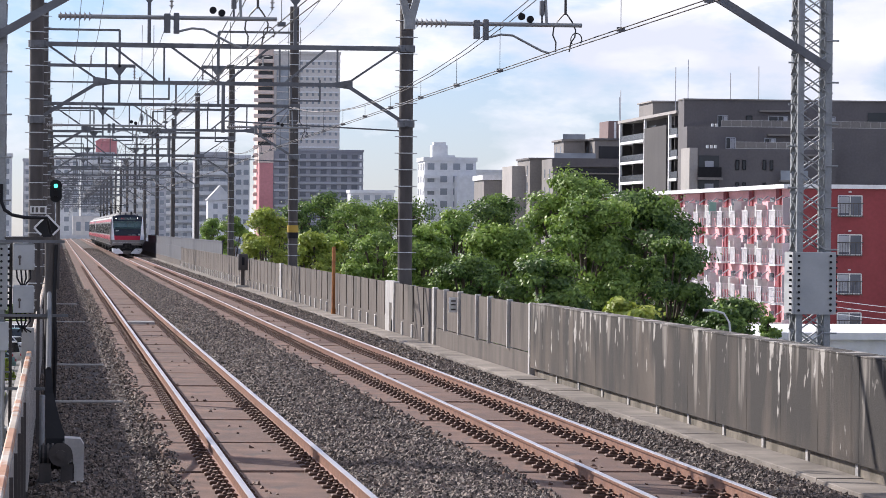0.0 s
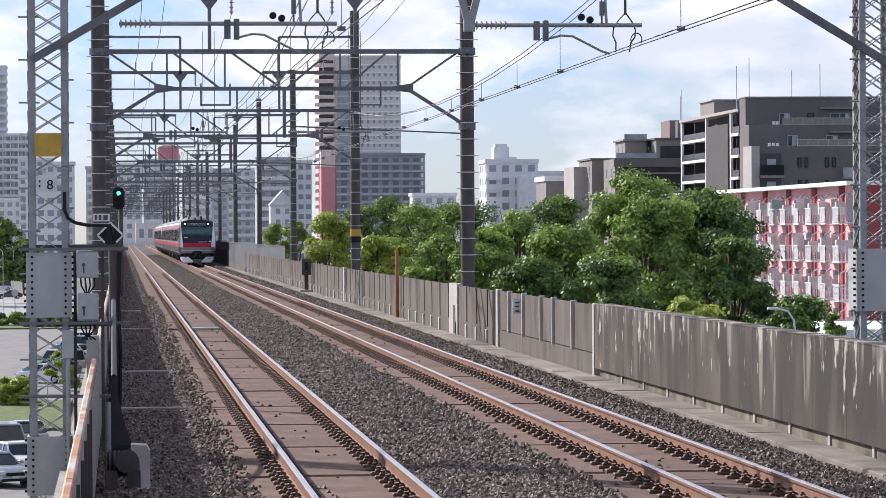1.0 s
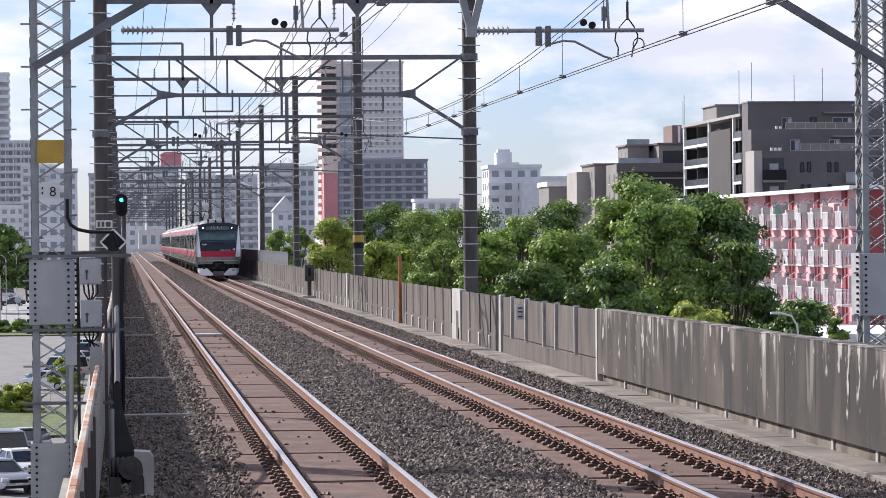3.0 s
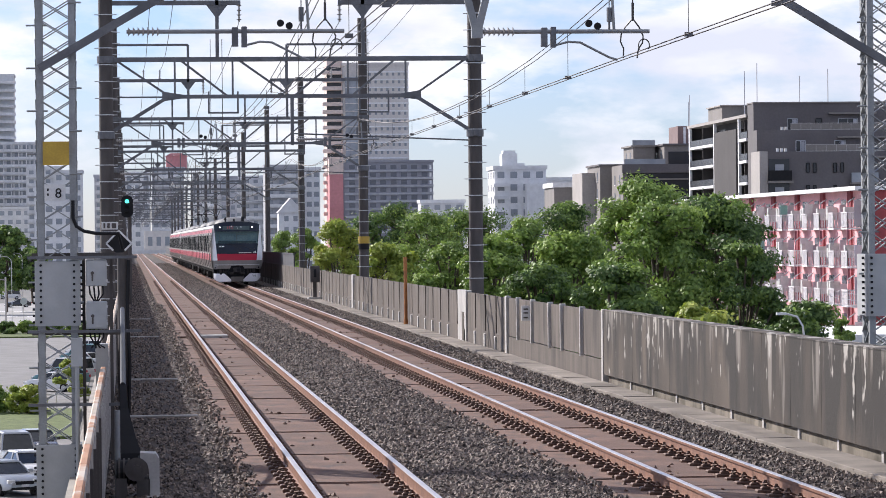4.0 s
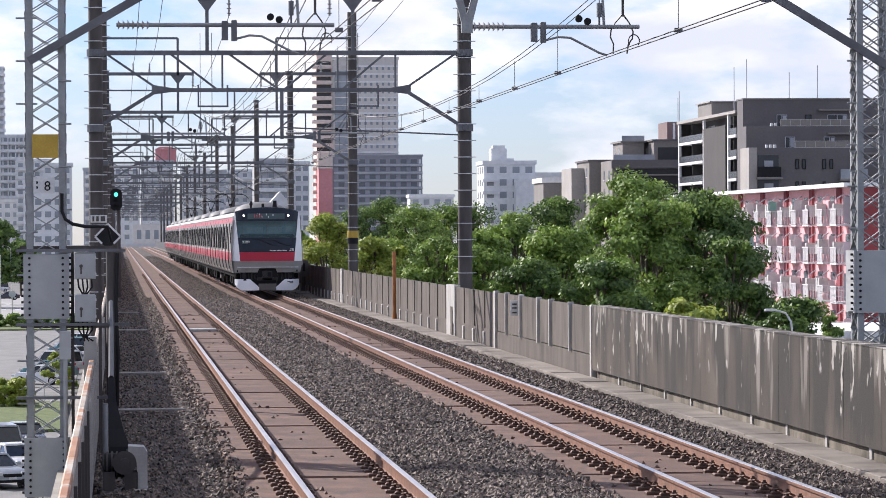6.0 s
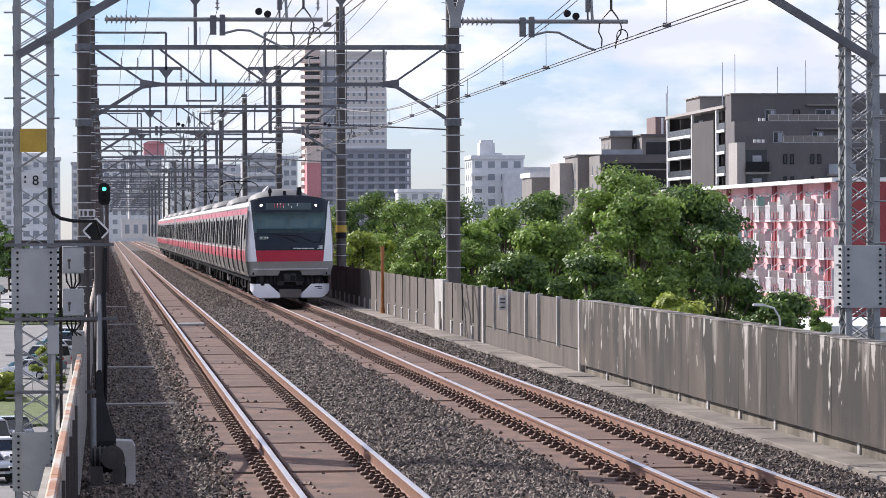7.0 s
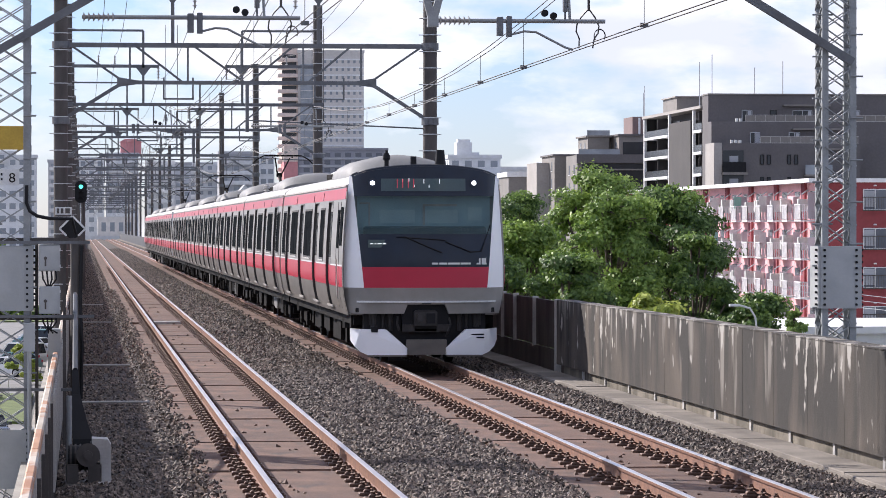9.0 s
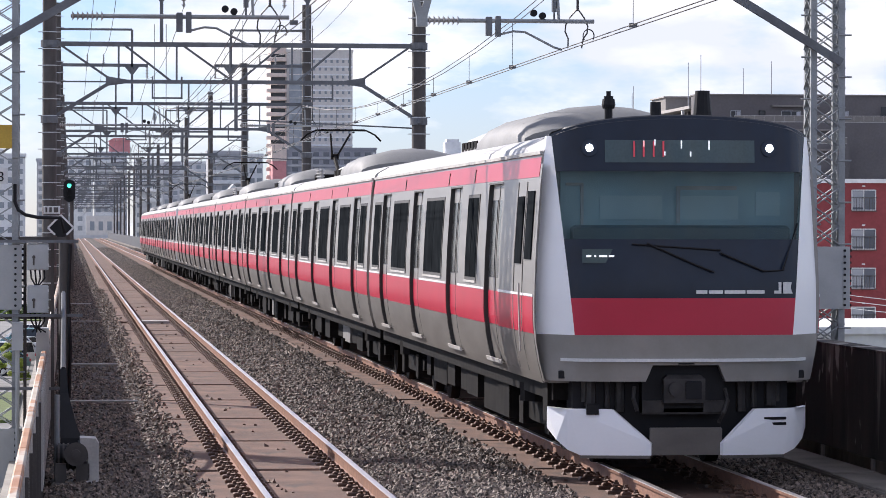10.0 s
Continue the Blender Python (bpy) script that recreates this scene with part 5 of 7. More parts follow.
def windows(parent, face, fixed, a0, a1, n, zs, w, h, frame_m=None, sill=True, glass=None):
    """Rows of recessed-looking windows on one face ('x' or 'y' fixed), each an object of its own."""
    if face == "y":
        me = M().box(-w / 2, w / 2, -0.05, 0.05, 0, h).mesh("window", glass or MAT_glass)
        fm = M().box(-w / 2 - 0.1, w / 2 + 0.1, -0.12, 0.04, -0.14, -0.04).mesh("sill", frame_m or MAT_whiteband)
    else:
        me = M().box(-0.05, 0.05, -w / 2, w / 2, 0, h).mesh("window", glass or MAT_glass)
        fm = M().box(-0.12, 0.04, -w / 2 - 0.1, w / 2 + 0.1, -0.14, -0.04).mesh("sill", frame_m or MAT_whiteband)
    for z in zs:
        for i in range(n):
            p = a0 + (a1 - a0) * (i + 0.5) / n
            at = (p, fixed, z) if face == "y" else (fixed, p, z)
            wi = part("window", me, None, parent, at=at)
            if sill:
                part("sill", fm, None, wi)


def tower_block(name, label, x0, x1, y0, y1, ztop, wall, floor_h, bays, balcony=None, side=0, cap=None, win=(1.6, 1.5)):
    t = thing(name, label, "building", group="")
    part("wall", M().box(x0, x1, y0, y1, -8.5, ztop), wall, t)
    part("roof", M().box(x0 - 0.3, x1 + 0.3, y0 - 0.3, y1 + 0.3, ztop, ztop + 0.9), cap or wall, t, "flat roof with parapet")
    zs = []
    z = ztop - floor_h + 0.9
    while z > -7:
        zs.append(z)
        z -= floor_h
    if bays:
        windows(t, "y", y0, x0, x1, bays, zs, *win)
    if side:
        windows(t, "x", x0, y0, y1, side, zs, *win)
    if balcony:
        for z in zs:
            part("balcony", M().box(x0 + 0.4, x1 - 0.4, y0 - 1.2, y0 - 0.05, z - 0.95, z - 0.75).box(x0 + 0.4, x1 - 0.4, y0 - 1.2, y0 - 1.1, z - 0.8, z + 0.2), balcony, t)
    return t


# the tall tower and the wide block at its foot
tw = thing("residential_tower", "tall beige residential tower with stacked pink-beige balconies", "tower")
TY = 1350.0
part("wall", M().box(83.5, 109.2, TY, TY + 26, -8.5, 70.5), MAT_tower, tw)
part("stair_core", M().box(77.5, 83.5, TY + 1, TY + 24, -8.5, 74.0), MAT_towerpink, tw)
part("dark_core", M().box(84.5, 92.0, TY - 0.6, TY, 28.0, 66.0), MAT_glass, tw, "blue-grey glazed strip")
part("parapet", M().box(83.2, 109.5, TY - 0.3, TY + 26.3, 70.5, 71.6), MAT_tower, tw)
part("lightning_rod", M().cyl((90, TY + 5, 71), (90, TY + 5, 77), 0.12, n=5).cyl((86, TY + 5, 71), (86, TY + 5, 76), 0.1, n=5), MAT_towergrey, tw)
z = 68.0
while z > 12:
    part("balcony", M().bevel_box(75.6, 83.4, TY - 1.4, TY + 1, z - 1.0, z + 0.45, 0.3), MAT_towerpink, tw)
    part("balcony_gap", M().box(77.4, 83.0, TY + 0.9, TY + 1.1, z + 0.5, z + 1.9), MAT_darkglass, tw)
    part("floor_band", M().box(92.0, 109.3, TY - 0.35, TY, z - 0.35, z + 0.25), MAT_whiteband, tw)
    part("floor_band", M().box(84.5, 92.0, TY - 0.75, TY - 0.6, z - 0.2, z + 0.1), MAT_tower, tw)
    z -= 3.05
windows(tw, "y", TY, 93.0, 109.0, 7, [66.5 - 3.05 * k for k in range(11)], 0.9, 1.3, sill=False)
lb = thing("apartment_block", "wide grey apartment block with a red end wall below the tower", "building")
part("wall", M().box(82.5, 117.3, TY - 14, TY + 6, -8.5, 32.4), MAT_towergrey, lb)
part("red_wall", M().box(77.2, 82.5, TY - 15, TY + 6, -8.5, 27.9), MAT_redwall, lb, "faded red end wall")
part("red_head", M().box(77.0, 82.6, TY - 15.2, TY - 10, 27.9, 34.0), MAT_towerpink, lb)
part("roof", M().box(92, 117.6, TY - 14.3, TY + 6.3, 32.4, 33.2), MAT_towergrey, lb)
for k in range(9):
    z = 29.8 - 2.95 * k
    part("floor_band", M().box(83, 117.4, TY - 14.5, TY - 14, z - 1.0, z - 0.3), MAT_fargrey, lb)
windows(lb, "y", TY - 14, 84, 116, 8, [29.8 - 2.95 * k for k in range(9)], 2.3, 1.6, sill=False, glass=MAT_blueglass)
# brightness of the corner windows, painted as white plates
for k in range(9):
    part("bright_corner_window", M().box(115.9, 116.7, TY - 14.1, TY - 13.95, 29.7 - 2.95 * k, 31.3 - 2.95 * k), MAT_whiteband, lb, "corner window painted white to look bright")

# row of mid-rise blocks behind the gantries
r6 = random.Random(8)
ROW = [(-33, -22, 1150, 27, MAT_farwhite), (-21, -13, 1000, 22.5, MAT_farwhite), (-12, -2, 1250, 26, MAT_fargrey), (-1, 7, 1100, 24, MAT_farwhite), (8, 19, 1180, 27, MAT_fargrey), (19.5, 28, 1060, 22, MAT_farwhite), (29, 38, 1220, 24.5, MAT_fargrey), (40, 50, 1020, 24.0, MAT_fargrey), (50.5, 57, 1035, 23.5, MAT_farwhite), (37.6, 50, 1240, 25.0, MAT_farwhite)]
for x0, x1, y, zt, m in ROW:
    tower_block("apartment_block", "pale mid-rise apartment block beyond the line", x0, x1, y, y + 14, zt, m, 2.95, max(3, int((x1 - x0) / 2.6)), balcony=MAT_farwhite if r6.random() < 0.6 else None, win=(1.5, 1.5))
pent = solid("roof_house", M().box(13.0, 20.0, 1182, 1190, 27.0, 31.5).prism([(12.6, 31.5), (20.4, 31.5), (18.5, 32.6), (14.5, 32.6)], 1, 1181.6, 1190.4), MAT_redwall, "red-clad roof house on an apartment block", "building")
hs = thing("gabled_house", "small white gabled house front among the blocks", "house")
part("wall", M().box(34.5, 40.0, 800, 808, -8.5, 9.0), MAT_farwhite, hs)
part("gable", M().prism([(34.2, 9.0), (40.3, 9.0), (37.25, 12.4)], 1, 799.6, 808.4), MAT_farwhite, hs)
windows(hs, "y", 800, 35.2, 39.4, 2, [4.5, 7.0], 1.0, 1.2, sill=False)
st = thing("station_building", "low beige building closing the end of the line", "building")
part("wall", M().box(3.8, 13.0, 850, 862, -8.5, 5.2), MAT_tower, st)
windows(st, "y", 850, 4.2, 12.6, 4, [1.6], 1.1, 2.2, sill=False)
solid("line_fence", M().box(-1.0, 12.0, 806, 806.3, -8.5, 0.6), MAT_farwhite, "pale fence across the far end of the line", "fence")

# left: tower, slab block
tl = tower_block("residential_tower", "slim white round-edged tower with ribbed balconies", -56, -43.5, 1350, 1364, 67, MAT_farwhite, 3.05, 0)
for k in range(16):
    part("balcony", M().cyl((-48.5, 1351, 64 - 3.05 * k), (-48.5, 1351, 65.1 - 3.05 * k), 5.8, n=18), MAT_farwhite, tl)
sl = tower_block("apartment_block", "white slab apartment block with a grid of balconies", -62, -34.3, 1340, 1352, 40.5, MAT_farwhite, 2.95, 9, balcony=MAT_farwhite, win=(2.2, 1.7))
for k in range(10):
    part("fin", M().box(-62 + 2.9 * k, -61.6 + 2.9 * k, 1338.3, 1340, 5, 40.5), MAT_farwhite, sl)
tower_block("apartment_block", "low pale block beyond the car park", -52, -30, 1180, 1190, 14, MAT_farwhite, 2.95, 8)
tower_block("office_block", "low white office block beyond the road", -24, -14, 900, 912, 16, MAT_farwhite, 3.2, 4)

# right middle distance
wb = tower_block("apartment_block", "white apartment block with a stair turret", 84.5, 96.5, 800, 815, 18.5, MAT_farwhite, 2.9, 4, side=3)
part("turret", M().box(86.6, 90.2, 803, 808, 18.5, 22.3).box(87.0, 89.8, 803.4, 807.6, 22.3, 23.0).box(88.0, 92.0, 804, 812, 18.5, 20.0), MAT_farwhite, wb)
for k in range(6):
    part("stair_flight", M().box(84.0, 87.5, 797.0, 800, 14.5 - 2.9 * k, 15.2 - 2.9 * k), MAT_farwhite, wb)
part("wing", M().box(91.5, 104, 795, 812, -8.5, 15.0), MAT_farwhite, wb)
tower_block("apartment_block", "long pale block on the skyline", 104, 122, 900, 915, 17.5, MAT_farwhite, 2.9, 7)
tower_block("apartment_block", "low pale block on the skyline", 80, 92, 950, 960, 12.5, MAT_farwhite, 2.9, 4)
tower_block("office_block", "plain taupe block with a bright eaves line", 78.7, 86.5, 640, 655, 11.9, MAT_darkwall2, 3.0, 0, cap=MAT_whiteband)
sb1 = thing("apartment_block", "stepped taupe apartment block with dark glazed floors", "building")
part("wall", M().box(85.6, 99.0, 598, 612, -8.5, 15.1), MAT_darkwall2, sb1, "taupe lower storeys")
part("dark_front", M().box(86.4, 98.9, 597.8, 598, 5.0, 13.6), MAT_darkglass, sb1, "dark glazed storeys")
part("front_parapet", M().box(85.4, 99.0, 597.4, 598.0, 13.7, 15.2), MAT_darkwall, sb1)
part("wall", M().box(93.2, 99.0, 600, 612, 15.1, 18.5), MAT_darkwall2, sb1)
part("dark_front", M().box(93.9, 98.6, 599.85, 600, 14.9, 17.4), MAT_darkglass, sb1, "dark corner glazing")
part("wall", M().box(88.6, 92.4, 606, 618, 15.1, 18.4), MAT_darkwall2, sb1)
part("roof_edge", M().box(92.9, 99.3, 599.6, 612.3, 18.5, 18.8), MAT_darkwall, sb1)
part("roof_edge", M().box(88.2, 92.8, 605.6, 618.3, 18.4, 18.7), MAT_darkwall2, sb1)
part("stair_house", M().box(95.9, 99.0, 602, 612, 18.5, 21.9), MAT_brown, sb1, "brown stair house")
part("stair_stripe", M().box(96.9, 97.3, 601.9, 602, 18.6, 21.7), MAT_whiteband, sb1)
for x0, x1, y, z in ((85.8, 93.0, 597.6, 15.2), (88.4, 92.4, 605.5, 18.7)):
    part("roof_railing", M().box(x0, x1, y, y + 0.06, z, z + 0.9), MAT_glass, sb1)
for k in range(3):
    part("floor_edge", M().box(86.2, 99.0, 597.3, 597.8, 6.4 + 3.1 * k - 0.15, 6.4 + 3.1 * k + 0.1), MAT_darkwall2, sb1)
windows(sb1, "x", 85.6, 599, 611, 2, [11.8, 8.7], 1.2, 1.6)
windows(sb1, "x", 93.2, 601, 611, 2, [15.9], 1.0, 1.6)
windows(sb1, "x", 88.6, 607, 617, 2, [15.9], 1.0, 1.6)
sb2 = thing("apartment_block", "lower stepped taupe apartment block behind trees", "building")
part("wall", M().box(83.9, 88.0, 615, 632, -8.5, 15.3), MAT_darkwall2, sb2)
part("roof_edge", M().box(83.6, 88.3, 614.7, 632.3, 15.3, 15.6), MAT_darkwall, sb2)
part("wall", M().box(81.6, 84.0, 622, 636, -8.5, 14.2), MAT_taupepale, sb2)
windows(sb2, "x", 83.9, 616, 631, 3, [12.6, 9.6], 1.2, 1.6)

# the dark terraced apartment house
dk = thing("terraced_apartment_house", "dark taupe terraced apartment house with white balcony edges", "building")
WX = 93.0    # its long west face
part("wall", M().box(WX, 150, 512, 517, -8.5, 22.3), MAT_darkwall, dk, "south wing wall")
part("wall", M().box(WX + 2.0, 150, 517, 572, -8.5, 20.8), MAT_darkwall, dk, "main wall behind the galleries")
part("terrace", M().box(92.2, 128, 505, 512, -8.5, 18.1), MAT_darkwall, dk, "upper set-back terrace")
part("terrace", M().box(92.5, 113.0, 498.3, 505, -8.5, 14.75), MAT_darkwall, dk, "lower set-back terrace")
part("pillar_wall", M().box(91.3, 92.5, 498, 505, -8.5, 14.8), MAT_taupepale, dk, "pale taupe corner wall")
part("roof_edge", M().box(WX - 0.1, 150.2, 511.8, 517.2, 22.3, 22.5), MAT_darkwall2, dk)
part("gallery_roof", M().box(WX - 0.3, WX + 2.0, 517, 572, 20.45, 20.9), MAT_taupepale, dk, "pale roof edge over the galleries")
part("roof_house", M().box(93.6, 98.2, 543, 556, 20.9, 23.1), MAT_darkwall2, dk)
part("roof_house_edge", M().box(93.3, 98.5, 542.7, 556.3, 23.1, 23.3), MAT_taupepale, dk)
part("gallery_end", M().box(WX, WX + 2.0, 571.2, 572.0, -8.5, 20.45), MAT_darktile, dk, "closed end of the galleries")
part("gallery_back", M().box(WX + 1.98, WX + 2.0, 517.2, 571.2, -8.5, 20.4), MAT_darktile, dk, "dark back wall of the galleries")
part("west_pier", M().box(WX - 0.4, WX + 1.9, 525.0, 545.0, -8.5, 18.9), MAT_darktile, dk, "plain dark pier between the galleries")
for y in (524.4, 546.6, 570.8):
    part("gallery_post", M().box(WX - 0.15, WX + 0.25, y - 0.4, y + 0.4, -8.5, 20.5), MAT_whiteband, dk, "white gallery post")
for k in range(6):
    z = 17.15 - 3.3 * k
    for y0, y1 in ((517.0, 524.0), (547.2, 570.4)):
        part("balcony_slab", M().box(WX - 0.25, WX + 2.0, y0, y1, z - 0.3, z + 0.12), MAT_whiteband, dk, "white balcony slab")
        part("balcony_rail", M().box(WX - 0.1, WX, y0, y1, z + 0.12, z + 1.15), MAT_darkglass, dk, "smoked balcony glass")
        part("balcony_window", M().box(WX + 1.9, WX + 1.975, y0 + 0.3, y1 - 0.3, z + 0.2, z + 2.4), MAT_darkglass, dk)
        m = (y0 + y1) / 2
        part("divider", M().box(WX + 0.1, WX + 1.9, m - 0.12, m + 0.12, z + 0.12, z + 3.0), MAT_darktile, dk)
# openings of the terraced south side
for x0, x1, y, z0, z1 in ((98.1, 99.6, 512, 18.3, 20.0), (102.4, 103.3, 512, 18.3, 20.0), (105.8, 108.7, 512, 18.4, 20.0), (113.5, 116.0, 512, 18.4, 20.0), (98.0, 99.4, 505, 14.9, 16.5), (103.8, 105.4, 505, 14.9, 16.5), (98.2, 98.65, 498.3, 11.7, 13.05), (99.2, 99.65, 498.3, 11.7, 13.05), (102.2, 102.65, 498.3, 11.7, 13.05), (103.25, 103.7, 498.3, 11.7, 13.05), (98.2, 98.65, 498.3, 8.4, 9.8), (99.2, 99.65, 498.3, 8.4, 9.8), (102.2, 102.65, 498.3, 8.4, 9.8)):
    wi = part("window", M().box(x0, x1, y - 0.1, y - 0.02, z0, z1), MAT_darkglass, dk)
    fr = M()
    for a, b in (((x0, z0), (x1, z0)), ((x0, z1), (x1, z1)), ((x0, z0), (x0, z1)), ((x1, z0), (x1, z1))):
        fr.beam((a[0], y - 0.12, a[1]), (b[0], y - 0.12, b[1]), 0.1, 0.1)
    if x1 - x0 > 1.2:
        fr.box((x0 + x1) / 2 - 0.05, (x0 + x1) / 2 + 0.05, y - 0.15, y - 0.09, z0, z1)
        part("curtain", M().box(x1 - 0.62, x1 - 0.1, y - 0.115, y - 0.105, z0 + 0.1, z1 - 0.1), MAT_fargrey, wi, "pale curtain")
    part("window_frame", fr, MAT_black if x1 - x0 < 1 else MAT_fargrey, wi)
for x0, x1, y, z in ((104.3, 111.5, 511.2, 20.75), (104.2, 111.5, 504.2, 17.0), (106.2, 111.0, 497.6, 13.9)):
    part("ledge", M().box(x0, x1, y, y + 1.0, z - 0.15, z + 0.12), MAT_darkwall2, dk, "thin projecting ledge")
for x0, x1, y, z in ((97.3, 127.8, 505.2, 18.1), (98.2, 112.8, 498.5, 14.75)):
    rail = part("terrace_railing", M().box(x0, x1, y, y + 0.05, z + 0.95, z + 1.02).box(x0, x1, y - 0.02, y + 0.05, z, z + 0.1), MAT_post, dk, "slim terrace railing")
    for k in range(int((x1 - x0) / 1.5) + 1):
        part("baluster", M().box(x0 + 1.5 * k, x0 + 1.5 * k + 0.06, y, y + 0.05, z, z + 0.98), MAT_post, rail)
    part("railing_pane", M().box(x0, x1, y + 0.01, y + 0.03, z + 0.12, z + 0.92), MAT_darkwall2, rail)
for x, y, z in ((96.2, 506, 18.1), (96.8, 506, 18.1), (94.2, 499.2, 14.75), (94.8, 499.2, 14.75), (95.4, 499.2, 14.75)):
    part("roof_vent", M().box(x - 0.18, x + 0.18, y, y + 0.4, z, z + 0.5), MAT_white, dk, "small white vent")
for z in (10.5, 7.2):
    part("loggia", M().box(92.7, 95.7, 498.2, 498.32, z - 0.1, z + 3.2), MAT_darkglass, dk, "recessed balcony")
    part("loggia_door", M().box(93.6, 94.9, 498.1, 498.2, z + 0.1, z + 2.4), MAT_fargrey, dk)
    part("loggia_rail", M().box(92.5, 95.9, 497.2, 497.3, z, z + 1.5), MAT_black, dk, "black balcony rail")
    part("loggia_slab", M().box(92.4, 96.1, 497.1, 498.3, z - 0.35, z), MAT_darkwall2, dk)
part("glass_balcony", M().box(104.6, 108.6, 497.0, 497.1, 10.2, 11.6), MAT_glass, dk, "grey glass balcony front")
part("glass_balcony_slab", M().box(104.6, 108.6, 497.0, 498.3, 9.9, 10.2), MAT_darkwall2, dk)
# glazed balcony front of its east part
for k in range(7):
    z = 18.4 - 3.05 * k
    for x0 in (120.5, 128.5, 136.5):
        part("balcony_slab", M().box(x0, x0 + 7.6, 510.4, 512, z - 0.35, z), MAT_darkwall2, dk)
        part("balcony_rail", M().box(x0, x0 + 7.6, 510.4, 510.5, z, z + 1.1), MAT_darkglass, dk)
        part("balcony_window", M().box(x0 + 0.5, x0 + 7.0, 511.85, 511.97, z, z + 2.3), MAT_darkglass, dk)
for x, y, h in ((94.3, 516, 28.5), (94.9, 530, 28), (100.4, 514, 26.5), (104.7, 514, 27.5), (97.5, 600, 26), (93, 571, 26), (133, 530, 27)):
    solid("roof_aerial", M().cyl((x, y, 14), (x, y, h), 0.07, n=5), MAT_fargrey, "thin grey rooftop aerial", "aerial", "rooftop aerials")
rt = thing("roof_tank", "grey lattice-framed tank on the roof", "tank")
part("tank", M().box(138.5, 141.5, 540, 544, 22.2, 25.6), MAT_fargrey, rt)

# the pink and brick-red apartment house
pk = thing("pink_apartment_house", "pink and brick-red five-storey apartment house with cluttered balconies", "building")
PX, PY0, PY1, PZ = 50.0, 232.5, 318.0, 5.55
part("west_wall", M().box(PX, PX + 9.5, PY0 + 0.3, PY1, -8.5, PZ), MAT_pink, pk, "pink balcony side")
part("south_wall", M().box(PX - 0.02, PX + 30, PY0, PY0 + 0.3, -8.5, PZ), MAT_brick, pk, "brick-red end wall")
part("roof", M().box(PX - 0.9, PX + 30, PY0 - 0.25, PY1, PZ, PZ + 0.28), MAT_whiteband, pk, "white roof slab")
FH = 2.66
for k in range(5):
    z = PZ - FH * (k + 1)
    part("floor_line", M().box(PX - 0.05, PX, PY0, PY1, z - 0.05, z + 0.05), MAT_pink, pk)
    for b in range(9):
        y = PY0 + 1.2 + 9.6 * b
        rb = random.Random(b * 7 + k)
        for a, c, d in ((0.3, 2.4, 1.1), (5.6, 7.5, 0.95)):
            bal = part("balcony", M().box(PX - d, PX, y + a, y + c, z, z + 0.12), MAT_whiteband, pk)
            slats = M()
            for i in range(9):
                yy = y + a + (c - a) * i / 9
                slats.box(PX - d, PX - d + 0.05, yy, yy + (c - a) / 9 * 0.5, z + 0.15, z + 1.15)
                xx = PX - d + d * i / 9
                slats.box(xx, xx + d / 9 * 0.5, y + a, y + a + 0.04, z + 0.15, z + 1.15)
            slats.box(PX - d - 0.02, PX - d + 0.06, y + a, y + c, z + 1.12, z + 1.2).box(PX - d, PX, y + a - 0.02, y + a + 0.05, z + 1.12, z + 1.2)
            part("slatted_panel", slats, MAT_balc, bal, "white slatted panel", kind="stuff")
            part("end_screen", M().box(PX - d * 0.55, PX - 0.05, y + a - 0.04, y + a, z + 0.2, z + rb.uniform(1.5, 2.1)), MAT_balc if rb.random() < 0.6 else MAT_fargrey, bal, "pale balcony screen")
            part("balcony_window", M().box(PX - 0.03, PX + 0.02, y + a + 0.2, y + c - 0.2, z + 0.15, z + 2.1), MAT_blueglass, pk)
            part("vent_pipe", M().tube([(PX - 0.05, y + c + 0.3, z + 2.2), (PX - 0.5, y + c + 0.3, z + 1.9), (PX - 0.5, y + c + 0.3, z + 1.6)], 0.05, 5), MAT_fargrey, pk)
        part("recess", M().box(PX - 0.035, PX + 0.02, y + 3.4, y + 5.3, z, z + FH), MAT_maroon, pk, "maroon recessed strip")
        part("pipe", M().cyl((PX - 0.15, y + 3.3, z), (PX - 0.15, y + 3.3, z + FH), 0.07, n=6), MAT_brick, pk)
        for dy in (2.7, 7.9, 8.6):
            if rb.random() < 0.75:
                part("air_conditioner", M().bevel_box(PX - 0.75, PX - 0.05, y + dy, y + dy + 0.45, z + 0.7, z + 1.35 + rb.uniform(0, 0.5), 0.03), MAT_acunit, pk, "white outdoor unit")
        if rb.random() < 0.5:
            part("laundry", M().box(PX - 1.0, PX - 0.45, y + 5.9, y + 5.94, z + 1.0, z + 1.9), (MAT_white if rb.random() < 0.7 else MAT_wash), pk, "hanging washing")
    for x in (53.75, 61.45):
        wi = part("window", M().box(x - 0.78, x + 0.78, PY0 - 0.05, PY0 - 0.01, z + 0.85, z + 2.15), MAT_blueglass, pk)
        fr = M()
        for a, b in (((x - 0.82, z + 0.82), (x + 0.82, z + 0.82)), ((x - 0.82, z + 2.18), (x + 0.82, z + 2.18)), ((x - 0.82, z + 0.82), (x - 0.82, z + 2.18)), ((x + 0.82, z + 0.82), (x + 0.82, z + 2.18)), ((x, z + 0.82), (x, z + 2.18))):
            fr.beam((a[0], PY0 - 0.08, a[1]), (b[0], PY0 - 0.08, b[1]), 0.07)
        part("window_frame", fr, MAT_white, wi)
        bars = M()
        for i in range(9):
            xx = x - 0.72 + 0.18 * i
            bars.box(xx - 0.012, xx + 0.012, PY0 - 0.3, PY0 - 0.27, z + 0.75, z + 1.65)
